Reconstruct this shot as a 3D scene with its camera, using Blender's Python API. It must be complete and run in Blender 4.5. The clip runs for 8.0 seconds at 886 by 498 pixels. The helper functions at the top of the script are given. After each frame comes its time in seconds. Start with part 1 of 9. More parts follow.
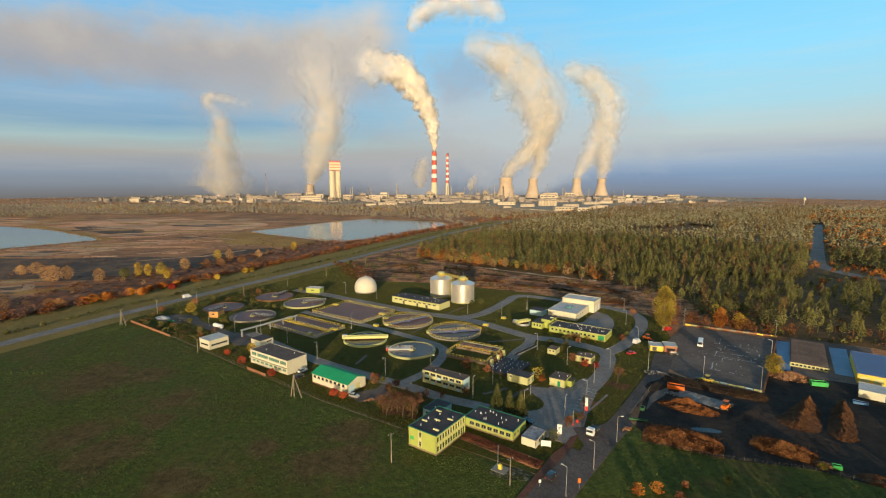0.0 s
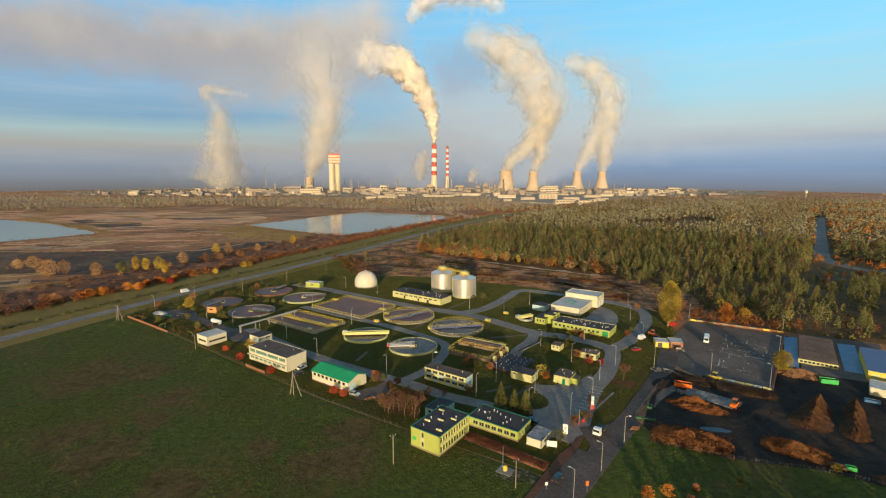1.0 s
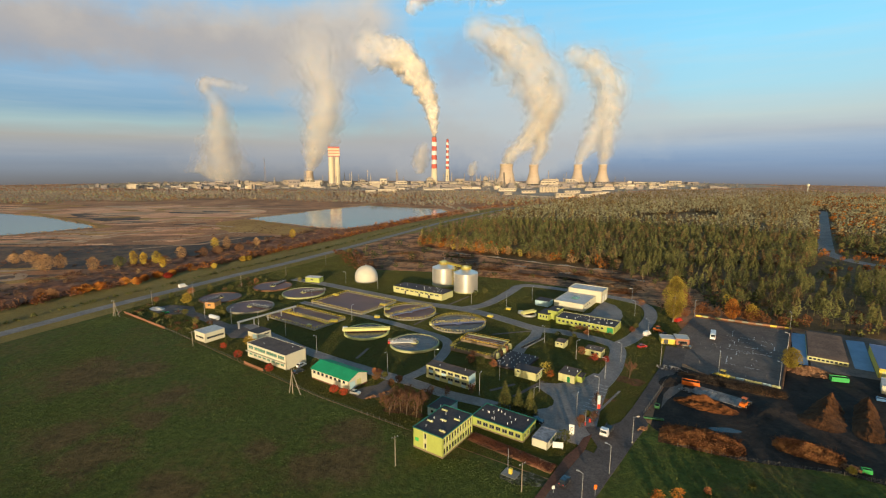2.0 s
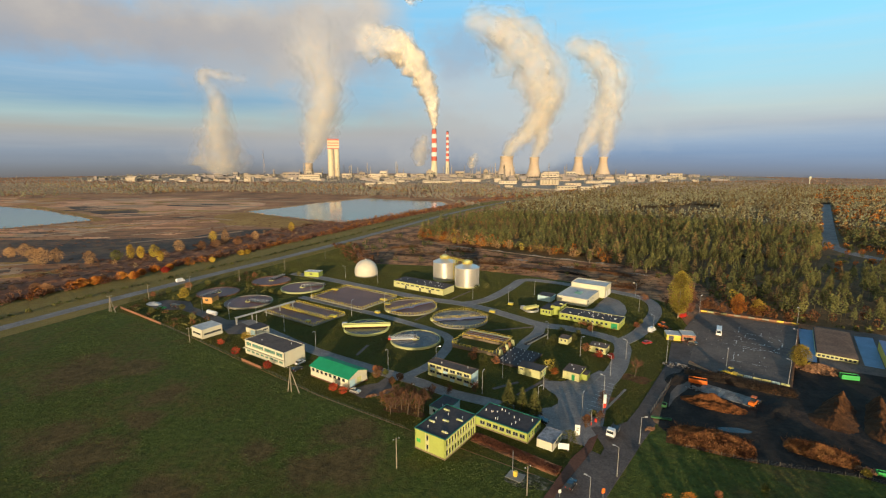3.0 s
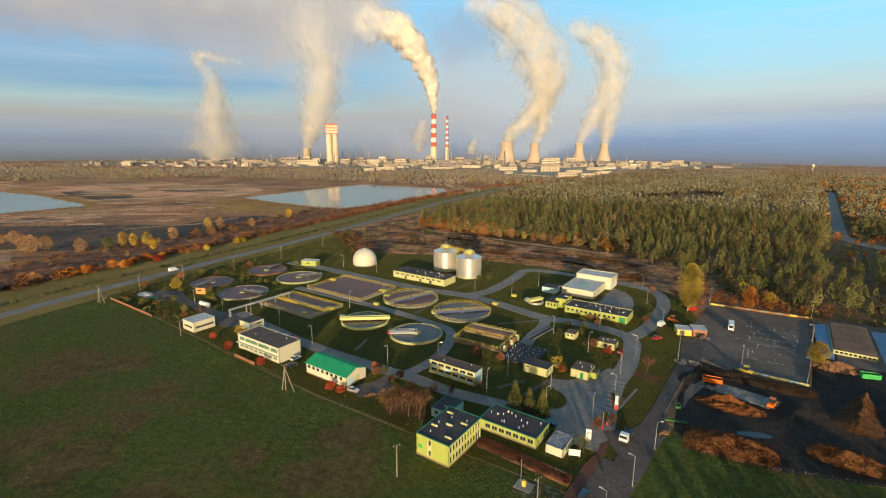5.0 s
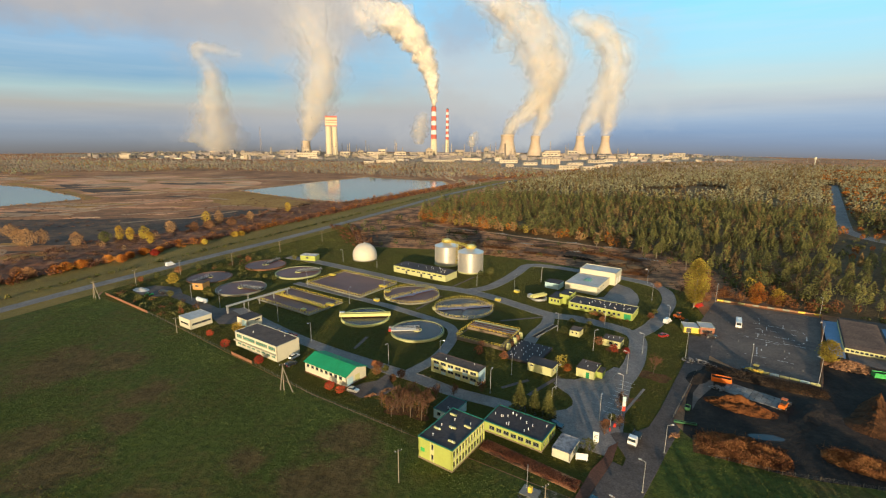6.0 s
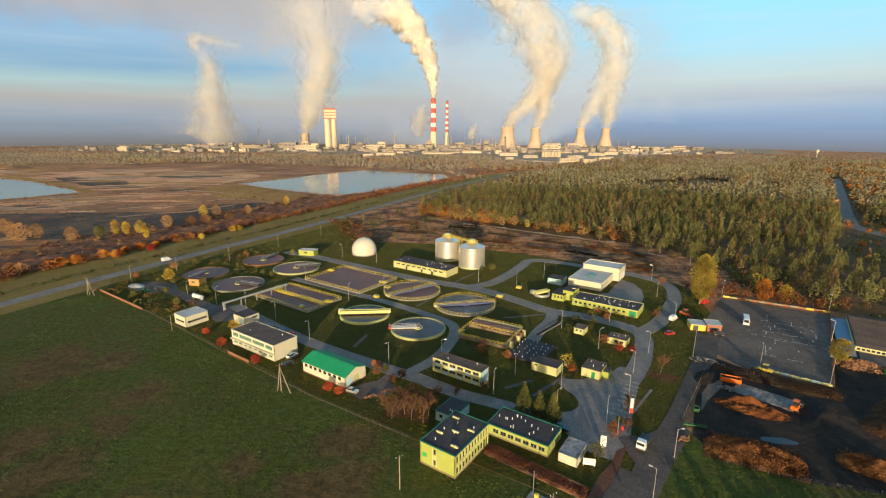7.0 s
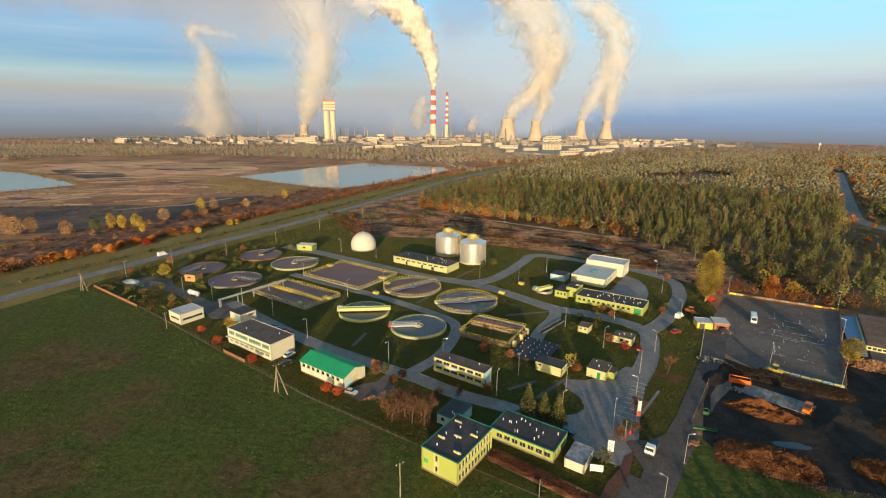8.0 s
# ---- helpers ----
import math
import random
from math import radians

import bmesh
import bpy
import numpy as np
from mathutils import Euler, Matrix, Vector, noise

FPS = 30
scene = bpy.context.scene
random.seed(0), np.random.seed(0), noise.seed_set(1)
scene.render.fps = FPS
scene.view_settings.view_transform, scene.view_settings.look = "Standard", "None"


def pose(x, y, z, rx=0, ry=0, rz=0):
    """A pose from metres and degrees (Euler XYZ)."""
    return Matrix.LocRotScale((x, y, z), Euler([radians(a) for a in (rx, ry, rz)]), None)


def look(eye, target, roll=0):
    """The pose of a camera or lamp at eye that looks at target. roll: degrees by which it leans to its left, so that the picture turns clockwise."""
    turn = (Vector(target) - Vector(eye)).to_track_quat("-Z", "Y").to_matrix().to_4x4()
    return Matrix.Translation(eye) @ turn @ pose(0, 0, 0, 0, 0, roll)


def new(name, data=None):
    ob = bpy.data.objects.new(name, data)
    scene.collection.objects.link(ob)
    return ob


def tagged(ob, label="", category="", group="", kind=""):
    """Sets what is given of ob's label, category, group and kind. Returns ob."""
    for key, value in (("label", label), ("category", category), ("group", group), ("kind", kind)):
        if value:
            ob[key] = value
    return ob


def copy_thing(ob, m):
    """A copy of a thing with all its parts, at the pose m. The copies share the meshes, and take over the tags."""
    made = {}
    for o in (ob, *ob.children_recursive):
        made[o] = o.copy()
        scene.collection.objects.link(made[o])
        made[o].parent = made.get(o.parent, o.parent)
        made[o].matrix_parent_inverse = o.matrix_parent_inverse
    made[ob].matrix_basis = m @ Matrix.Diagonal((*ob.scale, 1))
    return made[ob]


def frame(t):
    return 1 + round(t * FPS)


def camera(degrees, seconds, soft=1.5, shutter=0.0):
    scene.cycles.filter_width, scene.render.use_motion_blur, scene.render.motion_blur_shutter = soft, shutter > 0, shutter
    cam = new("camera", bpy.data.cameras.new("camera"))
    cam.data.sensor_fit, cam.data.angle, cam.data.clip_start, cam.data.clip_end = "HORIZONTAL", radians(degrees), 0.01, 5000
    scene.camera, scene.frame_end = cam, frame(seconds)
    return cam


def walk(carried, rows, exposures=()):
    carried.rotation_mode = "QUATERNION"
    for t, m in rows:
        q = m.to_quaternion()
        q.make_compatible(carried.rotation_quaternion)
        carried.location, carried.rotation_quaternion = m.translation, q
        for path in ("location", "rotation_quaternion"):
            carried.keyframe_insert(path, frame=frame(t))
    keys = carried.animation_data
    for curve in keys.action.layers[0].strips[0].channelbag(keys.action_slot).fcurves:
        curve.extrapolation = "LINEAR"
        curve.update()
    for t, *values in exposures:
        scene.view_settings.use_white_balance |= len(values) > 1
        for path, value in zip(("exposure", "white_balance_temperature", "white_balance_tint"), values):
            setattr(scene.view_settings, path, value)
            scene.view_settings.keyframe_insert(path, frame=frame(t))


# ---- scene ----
cam = camera(86.0, 8.0, soft=1.2)
PATH = [
    (0, (-0.588, -130.225, 80.292), (-0.55, -128.245, 80.01), 0.1),
    (0.5, (-1.123, -127.974, 80.306), (-1.084, -125.996, 80.009), 0.1),
    (1, (-1.526, -125.618, 80.343), (-1.487, -123.643, 80.032), 0.1),
    (1.5, (-1.964, -123.293, 80.32), (-1.925, -121.32, 79.996), 0.1),
    (3, (-3.019, -116.307, 80.429), (-2.979, -114.341, 80.06), 0.1),
    (3.5, (-3.317, -113.89, 80.441), (-3.276, -111.928, 80.058), 0.2),
    (4, (-3.604, -111.416, 80.461), (-3.562, -109.456, 80.063), 0.2),
    (4.5, (-3.894, -108.983, 80.49), (-3.85, -107.026, 80.078), 0.3),
    (6, (-4.932, -101.594, 80.586), (-4.887, -99.647, 80.131), 0.4),
    (6.5, (-5.272, -99.062, 80.609), (-5.226, -97.119, 80.139), 0.4),
    (7, (-5.566, -96.473, 80.626), (-5.519, -94.533, 80.142), 0.4),
    (7.5, (-5.869, -93.971, 80.702), (-5.821, -92.035, 80.203), 0.5),
    (8, (-6.133, -91.349, 80.762), (-6.084, -89.416, 80.248), 0.5),
]
walk(cam, [(t, look(eye, target, roll)) for t, eye, target, roll in PATH], exposures=[(0.0, 0.1), (4.0, 0.18), (8.0, 0.34)])

# ---- light ----
scene.cycles.transparent_max_bounces = 64             # the steam is many thin layers
SUN_AZ, SUN_EL = radians(186.0), radians(6.4)      # the sun stands low behind the camera, a little to its left
world = bpy.data.worlds.new("world")
scene.world = world
world.use_nodes = True
wn = world.node_tree.nodes
sky = wn.new("ShaderNodeTexSky")
sky.sky_type, sky.sun_disc = "NISHITA", False
sky.sun_elevation, sky.sun_rotation = SUN_EL, SUN_AZ
sky.air_density, sky.dust_density = 1.2, 1.5
world.node_tree.links.new(sky.outputs[0], wn["Background"].inputs[0])
wn["Background"].inputs[1].default_value = 0.145
sun_data = bpy.data.lights.new("sun", "SUN")
sun_data.energy, sun_data.angle, sun_data.color = 5.0, radians(0.6), (1.0, 0.785, 0.5)
sun = new("sun", sun_data)
sun.matrix_world = look((math.sin(SUN_AZ) * 300, math.cos(SUN_AZ) * 300, math.tan(SUN_EL) * 300), (0, 0, 0))


# ---- materials ----
def srgb(r, g, b):
    return tuple(((c / 255 + 0.055) / 1.055) ** 2.4 if c > 10 else c / 255 / 12.92 for c in (r, g, b))


class Tree:
    """A node material in the making."""

    def __init__(self, name):
        self.m = bpy.data.materials.new(name)
        self.m.use_nodes = True
        self.n, self.l = self.m.node_tree.nodes, self.m.node_tree.links
        self.bsdf = self.n["Principled BSDF"]
        self.pos = self.n.new("ShaderNodeNewGeometry")

    def noise(self, size, detail=3.0, rough=0.6, stretch=None):
        t = self.n.new("ShaderNodeTexNoise")
        t.inputs["Scale"].default_value = 1.0 / size
        t.inputs["Detail"].default_value, t.inputs["Roughness"].default_value = detail, rough
        if stretch:
            mp = self.n.new("ShaderNodeMapping")
            mp.inputs["Scale"].default_value = stretch
            self.l.new(self.pos.outputs["Position"], mp.inputs["Vector"])
            self.l.new(mp.outputs[0], t.inputs["Vector"])
        else:
            self.l.new(self.pos.outputs["Position"], t.inputs["Vector"])
        return t.outputs["Fac"]

    def ramp(self, fac, stops):
        r = self.n.new("ShaderNodeValToRGB")
        while len(r.color_ramp.elements) < len(stops):
            r.color_ramp.elements.new(0.5)
        for e, (p, c) in zip(r.color_ramp.elements, stops):
            e.position, e.color = p, (*c, 1) if not isinstance(c, float) else (c, c, c, 1)
        self.l.new(fac, r.inputs[0])
        return r.outputs[0]

    def math(self, op, a, b):
        m = self.n.new("ShaderNodeMath")
        m.operation = op
        for i, v in enumerate((a, b)):
            if isinstance(v, (int, float)):
                m.inputs[i].default_value = v
            else:
                self.l.new(v, m.inputs[i])
        return m.outputs[0]

    def mix(self, fac, a, b, kind="MIX"):
        x = self.n.new("ShaderNodeMix")
        x.data_type, x.blend_type = "RGBA", kind
        for sock, v in ((x.inputs[0], fac), (x.inputs[6], a), (x.inputs[7], b)):
            if isinstance(v, (int, float)):
                sock.default_value = v
            elif isinstance(v, tuple):
                sock.default_value = (*v, 1)
            else:
                self.l.new(v, sock)
        return x.outputs[2]

    def done(self, colour, rough=0.8, metal=0.0, bump=None, depth=0.05, spec=0.3):
        self.l.new(colour, self.bsdf.inputs["Base Color"])
        if isinstance(rough, float):
            self.bsdf.inputs["Roughness"].default_value = rough
        else:
            self.l.new(rough, self.bsdf.inputs["Roughness"])
        self.bsdf.inputs["Metallic"].default_value = metal
        self.bsdf.inputs["Specular IOR Level"].default_value = spec
        if bump is not None:
            b = self.n.new("ShaderNodeBump")
            b.inputs["Strength"].default_value, b.inputs["Distance"].default_value = 1.0, depth
            self.l.new(bump, b.inputs["Height"])
            self.l.new(b.outputs[0], self.bsdf.inputs["Normal"])
        return self.m


def surface(name, col, col2=None, size=0.6, big=6.0, amount=0.22, rough=0.8, metal=0.0, depth=0.02, spec=0.3, vary=0.0, island=0.0):
    """Two scales of colour variation, with relief from the finer one. vary: by object; island: by loose piece."""
    t = Tree(name)
    col2 = col2 or tuple(c * (1 - amount * 1.6) for c in col)
    fine, broad = t.noise(size, 4.0), t.noise(big, 3.0)
    f = t.math("ADD", t.math("MULTIPLY", fine, 0.5), t.math("MULTIPLY", broad, 0.5))
    c = t.ramp(f, [(0.36, col2), (0.62, col)])
    if vary:
        o = t.n.new("ShaderNodeObjectInfo")
        c = t.mix(vary, c, t.ramp(o.outputs["Random"], [(0.0, 0.3), (1.0, 1.0)]), "MULTIPLY")
    if island:
        c = t.mix(island, c, t.ramp(t.pos.outputs["Random Per Island"], [(0.0, 0.25), (1.0, 1.0)]), "MULTIPLY")
    return t.done(c, rough, metal, fine, depth, spec)


def leaves(name, dark, mid, light, patch=25.0, crown=6.0):
    """Foliage: each crown has its own tone, tufts differ a little, and stands of trees differ."""
    t = Tree(name)
    c = t.ramp(t.noise(crown, 1.0), [(0.33, dark), (0.5, mid), (0.66, light)])
    c = t.mix(0.8, c, t.ramp(t.pos.outputs["Random Per Island"], [(0.0, 0.7), (1.0, 1.0)]), "MULTIPLY")
    c = t.mix(0.75, c, t.ramp(t.noise(patch, 2.0), [(0.35, 0.6), (0.65, 1.0)]), "MULTIPLY")
    return t.done(c, 0.85, 0.0, t.noise(0.7, 3.0), 0.25, 0.15)


def glass(name, col=(0.03, 0.04, 0.05), rough=0.06):
    t = Tree(name)
    return t.done(t.ramp(t.noise(3.0), [(0.3, tuple(c * 0.6 for c in col)), (0.7, col)]), rough, 0.0, None, 0, 0.6)


def ground_mat(name, stops, size, big, depth=0.1, fine=0.8, streak=None, nap=0.0):
    """Ground cover: broad patches coloured by stops, broken up by finer ones."""
    t = Tree(name)
    a, b, c = t.noise(big, 4.0, 0.6), t.noise(size, 5.0, 0.7, streak), t.noise(fine, 3.0, 0.7)
    f = t.math("ADD", t.math("MULTIPLY", a, 0.55), t.math("MULTIPLY", b, 0.45))
    col = t.mix(0.55, t.ramp(f, stops), t.ramp(c, [(0.3, 0.35), (0.7, 1.0)]), "MULTIPLY")
    if nap:
        t.bsdf.inputs["Sheen Weight"].default_value, t.bsdf.inputs["Sheen Roughness"].default_value = nap, 0.5
        t.bsdf.inputs["Sheen Tint"].default_value = (*(min(1.0, k * 6) for k in stops[-1][1]), 1)
    return t.done(col, 0.9, 0.0, t.math("ADD", c, b), depth, 0.1)


def water_mat(name, col, rough=0.05, ripple=0.01, spec=0.5):
    t = Tree(name)
    return t.done(t.ramp(t.noise(14.0), [(0.3, tuple(c * 0.7 for c in col)), (0.7, col)]), rough, 0.0, t.noise(1.2), ripple, spec)


BARE = [(-137, 57, 17), (-120, 61, 11), (-97, 37, 7), (-99, 3, 12), (-114, 12, 10), (-28, 13, 9), (-27, -1, 10), (-36, -3, 8), (-52, 5, 5), (-95, 22, 6), (-70, -12, 9)]      # worn patches of the meadow


def field_mat():
    """Rough meadow: green growth with worn brown patches, each with a ragged rim."""
    t = Tree("field_grass")
    a, b, c = t.noise(38.0, 4.0, 0.6), t.noise(6.0, 5.0, 0.7), t.noise(2.0, 5.0, 0.75)
    f = t.math("ADD", t.math("MULTIPLY", a, 0.55), t.math("MULTIPLY", b, 0.45))
    green = t.ramp(f, [(0.38, (0.150, 0.112, 0.034)), (0.455, (0.112, 0.110, 0.027)), (0.54, (0.092, 0.113, 0.0225)), (0.7, (0.122, 0.143, 0.029))])
    brown = t.ramp(b, [(0.36, (0.098, 0.066, 0.028)), (0.5, (0.145, 0.091, 0.038)), (0.64, (0.190, 0.118, 0.050))])
    worn = None
    for x, y, r in BARE:
        d = t.n.new("ShaderNodeVectorMath")
        d.operation = "DISTANCE"
        t.l.new(t.pos.outputs["Position"], d.inputs[0])
        d.inputs[1].default_value = (x, y, 0)
        near_it = t.math("SUBTRACT", 1.0, t.math("DIVIDE", d.outputs["Value"], r * 1.5))
        worn = near_it if worn is None else t.math("MAXIMUM", worn, near_it)
    rag = t.math("ADD", t.math("MULTIPLY", t.math("SUBTRACT", t.noise(11.0, 5.0, 0.65), 0.5), 2.2), worn)
    col = t.mix(t.ramp(rag, [(0.16, 0.0), (0.62, 0.85)]), green, brown)
    col = t.mix(0.7, col, t.ramp(c, [(0.34, 0.3), (0.62, 1.0)]), "MULTIPLY")
    return t.done(col, 0.9, 0.0, t.math("ADD", c, b), 0.75, 0.1)


M_FIELD = field_mat()
M_LAWN = ground_mat("lawn", [(0.36, (0.0704, 0.0493, 0.0141)), (0.5, (0.0616, 0.0634, 0.0123)), (0.66, (0.095, 0.0933, 0.0167))], 2.5, 16.0, 0.8, nap=0.15)
M_BANK = ground_mat("bank_grass", [(0.36, (0.193, 0.121, 0.0437)), (0.5, (0.227, 0.161, 0.0489)), (0.66, (0.306, 0.202, 0.0699))], 4.0, 30.0, 0.7, nap=0.06)
M_MARSH = ground_mat("marsh_scrub", [(0.36, (0.192, 0.108, 0.0667)), (0.45, (0.384, 0.192, 0.101)), (0.54, (0.538, 0.258, 0.129)), (0.66, (0.794, 0.444, 0.207))], 14.0, 95.0, 1.0, 2.5, (0.5, 1.0, 1.0))
M_SAND = ground_mat("dry_sand", [(0.36, (0.42, 0.25, 0.14)), (0.64, (0.68, 0.43, 0.26))], 9.0, 60.0, 0.4, 3.0)
M_REED = ground_mat("dry_reed", [(0.36, (0.54, 0.257, 0.137)), (0.5, (0.84, 0.419, 0.227)), (0.64, (0.9, 0.608, 0.351))], 9.0, 60.0, 0.8, 2.5, (0.4, 1.0, 1.0))
M_YELLOWREED = ground_mat("yellow_reed_grass", [(0.36, (0.36, 0.18, 0.06)), (0.64, (0.58, 0.33, 0.10))], 12.0, 60.0, 0.6, 3.0)
M_BURNT = ground_mat("bare_ash", [(0.36, (0.0922, 0.0699, 0.0585)), (0.48, (0.14, 0.0999, 0.0772)), (0.6, (0.281, 0.161, 0.0936))], 16.0, 45.0, 0.5, 2.5)
M_FLOOR = ground_mat("forest_floor", [(0.36, (0.0912, 0.072, 0.0408)), (0.5, (0.182, 0.115, 0.0544)), (0.66, (0.274, 0.158, 0.068))], 8.0, 40.0, 0.5, 2.0)
# besides scrub tones, sunlit stripes and shade are put into these stops
M_CLEAR = ground_mat("felled_scrub", [(0.38, (0.077, 0.0532, 0.0406)), (0.47, (0.224, 0.112, 0.0609)), (0.56, (0.7, 0.322, 0.145)), (0.66, (0.336, 0.21, 0.102))], 6.0, 20.0, 0.6, 1.5, (0.49, 1.4, 1.45))
M_SOIL = ground_mat("black_soil", [(0.36, (0.020, 0.017, 0.016)), (0.52, (0.046, 0.036, 0.030)), (0.68, (0.099, 0.068, 0.048))], 4.0, 22.0, 0.3, 0.9)
M_COMPOST = ground_mat("compost", [(0.36, (0.04, 0.0207, 0.0108)), (0.5, (0.096, 0.0444, 0.0202)), (0.66, (0.152, 0.0703, 0.0324))], 2.5, 10.0, 0.4, 0.6)
M_FRESH = ground_mat("fresh_compost", [(0.36, (0.101, 0.0393, 0.0149)), (0.5, (0.187, 0.07, 0.0248)), (0.66, (0.259, 0.101, 0.0372))], 1.5, 8.0, 0.4, 0.5)
M_TRODDEN = ground_mat("trodden_soil", [(0.36, (0.03, 0.022, 0.019)), (0.5, (0.062, 0.042, 0.032)), (0.66, (0.105, 0.066, 0.046))], 3.0, 12.0, 0.3, 0.7)
M_DARKBRUSH = ground_mat("dark_brush", [(0.36, (0.03, 0.022, 0.018)), (0.5, (0.065, 0.045, 0.032)), (0.66, (0.12, 0.08, 0.05))], 1.2, 8.0, 0.7, 0.5)
M_BRUSH = ground_mat("dead_brush", [(0.36, (0.06, 0.025, 0.012)), (0.5, (0.17, 0.075, 0.03)), (0.66, (0.28, 0.15, 0.06))], 1.2, 8.0, 0.7, 0.5)
M_ASPHALT = ground_mat("asphalt", [(0.36, (0.100, 0.080, 0.073)), (0.5, (0.140, 0.111, 0.099)), (0.66, (0.20, 0.158, 0.137))], 2.0, 14.0, 0.01, 0.5)
M_CONCRETE_ROAD = ground_mat("pale_paving", [(0.36, (0.21, 0.186, 0.176)), (0.5, (0.285, 0.252, 0.236)), (0.66, (0.375, 0.33, 0.306))], 2.0, 14.0, 0.01, 0.5)
M_LOT = ground_mat("yard_paving", [(0.36, (0.128, 0.100, 0.090)), (0.5, (0.19, 0.150, 0.130)), (0.66, (0.262, 0.205, 0.172))], 3.0, 26.0, 0.02, 0.7)
M_BRICKPATH = ground_mat("red_path", [(0.36, (0.13, 0.06, 0.04)), (0.64, (0.23, 0.11, 0.075))], 1.0, 9.0, 0.02, 0.4)
M_SPECKLE = ground_mat("stony_speckle", [(0.42, (0.045, 0.055, 0.016)), (0.52, (0.09, 0.085, 0.05)), (0.6, (0.26, 0.23, 0.18))], 1.0, 5.0, 0.2, 0.5)
M_KERB = surface("kerb_concrete", (0.273, 0.267, 0.247), rough=0.9)
M_LAKE = water_mat("lake_water", (0.10, 0.27, 0.265), 0.1, 0.03)
M_SLUDGE = water_mat("dark_process_water", (0.180, 0.073, 0.057), 0.4, 0.03, 0.15)
M_CLEARWATER = water_mat("settling_water", (0.05, 0.042, 0.042), 0.24, 0.02, 0.2)

M_LIME = surface("lime_render", (0.37, 0.425, 0.10), rough=0.85, amount=0.08)
M_CREAM = surface("cream_render", (0.53, 0.525, 0.25), rough=0.85, amount=0.08)
M_WHITE = surface("white_render", (0.60, 0.575, 0.44), rough=0.8, amount=0.07)
M_PALEBLUE = surface("pale_blue_render", (0.42, 0.6, 0.66), rough=0.8, amount=0.08)
M_BRICKWALL = surface("red_brown_render", (0.36, 0.15, 0.09), rough=0.85, amount=0.12)
M_YELLOW = surface("yellow_sheet", (0.75, 0.55, 0.08), rough=0.55, amount=0.1)
M_ROOF = surface("bitumen_roof", (0.083, 0.069, 0.069), (0.044, 0.037, 0.040), 0.8, 7.0, rough=0.85, depth=0.01)
M_ROOFBROWN = surface("brown_bitumen", (0.159, 0.116, 0.094), (0.079, 0.058, 0.052), 0.8, 7.0, rough=0.9, depth=0.01)
M_ROOFPALE = surface("pale_membrane", (0.6, 0.58, 0.56), (0.4, 0.39, 0.38), 0.8, 5.0, rough=0.7, depth=0.01)
M_ROOFPATCH = surface("patched_felt", (0.34, 0.34, 0.36), (0.08, 0.08, 0.1), 1.1, 2.0, rough=0.8, depth=0.01)
M_GREENROOF = surface("green_trapezoid_sheet", (0.02, 0.33, 0.15), (0.015, 0.25, 0.11), 0.5, 5.0, rough=0.6, depth=0.01, spec=0.2)
M_TEAL = surface("teal_flashing", (0.022, 0.165, 0.12), rough=0.5, amount=0.1)
M_PLINTH = surface("plinth", (0.24, 0.18, 0.12), rough=0.9)
# paving colour with the blue of skylight in shade put into it
M_SKYBLUE = surface("skylit_blue_paving", (0.17, 0.26, 0.42), rough=0.5, amount=0.2)
M_TAN = surface("tan_sheet", (0.55, 0.3, 0.1), rough=0.6)
M_GLASS = glass("window_glass")
M_GREENGLASS = glass("green_window_glass", (0.1, 0.25, 0.2), 0.12)
M_FRAME = surface("white_frame", (0.75, 0.74, 0.7), rough=0.5, amount=0.06)
M_WINFRAME = surface("worn_window_frame", (0.40, 0.38, 0.31), rough=0.6, amount=0.08)
M_GREENDOOR = surface("green_door_paint", (0.03, 0.3, 0.12), rough=0.5)
M_BLUEPAINT = surface("blue_paint", (0.08, 0.2, 0.42), rough=0.5)
M_STEEL = surface("galvanised_steel", (0.5, 0.5, 0.49), rough=0.45, metal=0.6, amount=0.12)
M_DARKSTEEL = surface("dark_steel", (0.08, 0.08, 0.085), rough=0.5, metal=0.4)
M_SILVER = surface("aluminium_cladding", (0.66, 0.64, 0.60), rough=0.34, metal=0.65, amount=0.06, size=1.0)
M_MEMBRANE = surface("white_gas_membrane", (0.60, 0.56, 0.47), rough=0.55, amount=0.06, size=2.0)
M_RAIL = surface("yellow_rail_paint", (0.62, 0.48, 0.07), rough=0.5, amount=0.12)
M_LIMERAIL = surface("lime_beam_paint", (0.6, 0.6, 0.24), rough=0.55, amount=0.1)
M_TANKWALL = surface("tank_concrete", (0.302, 0.281, 0.223), (0.187, 0.173, 0.130), 0.7, 5.0, rough=0.9)
M_RIM = surface("lime_tank_rim", (0.42, 0.42, 0.20), (0.28, 0.28, 0.14), 0.7, 4.0, rough=0.8)
M_RUST = surface("rusty_steel", (0.26, 0.13, 0.06), (0.12, 0.055, 0.03), 0.6, 3.0, rough=0.85)
M_BLUESTEEL = surface("blue_grey_steel", (0.1, 0.13, 0.27), rough=0.5, amount=0.12)
M_RED = surface("red_paint", (0.6, 0.05, 0.03), rough=0.5, amount=0.1)
M_ORANGE = surface("orange_paint", (0.75, 0.17, 0.02), rough=0.5, amount=0.12)
M_GREENPAINT = surface("green_paint", (0.05, 0.42, 0.1), rough=0.5, amount=0.12)
M_WOODPOLE = surface("weathered_pole", (0.3, 0.26, 0.2), rough=0.9)
M_FENCE = surface("red_brown_fence", (0.30, 0.15, 0.085), rough=0.9)
M_CARDARK = surface("dark_car_paint", (0.03, 0.035, 0.045), rough=0.25, spec=0.6)
M_CARWHITE = surface("white_car_paint", (0.75, 0.75, 0.74), rough=0.3, spec=0.6, amount=0.05)
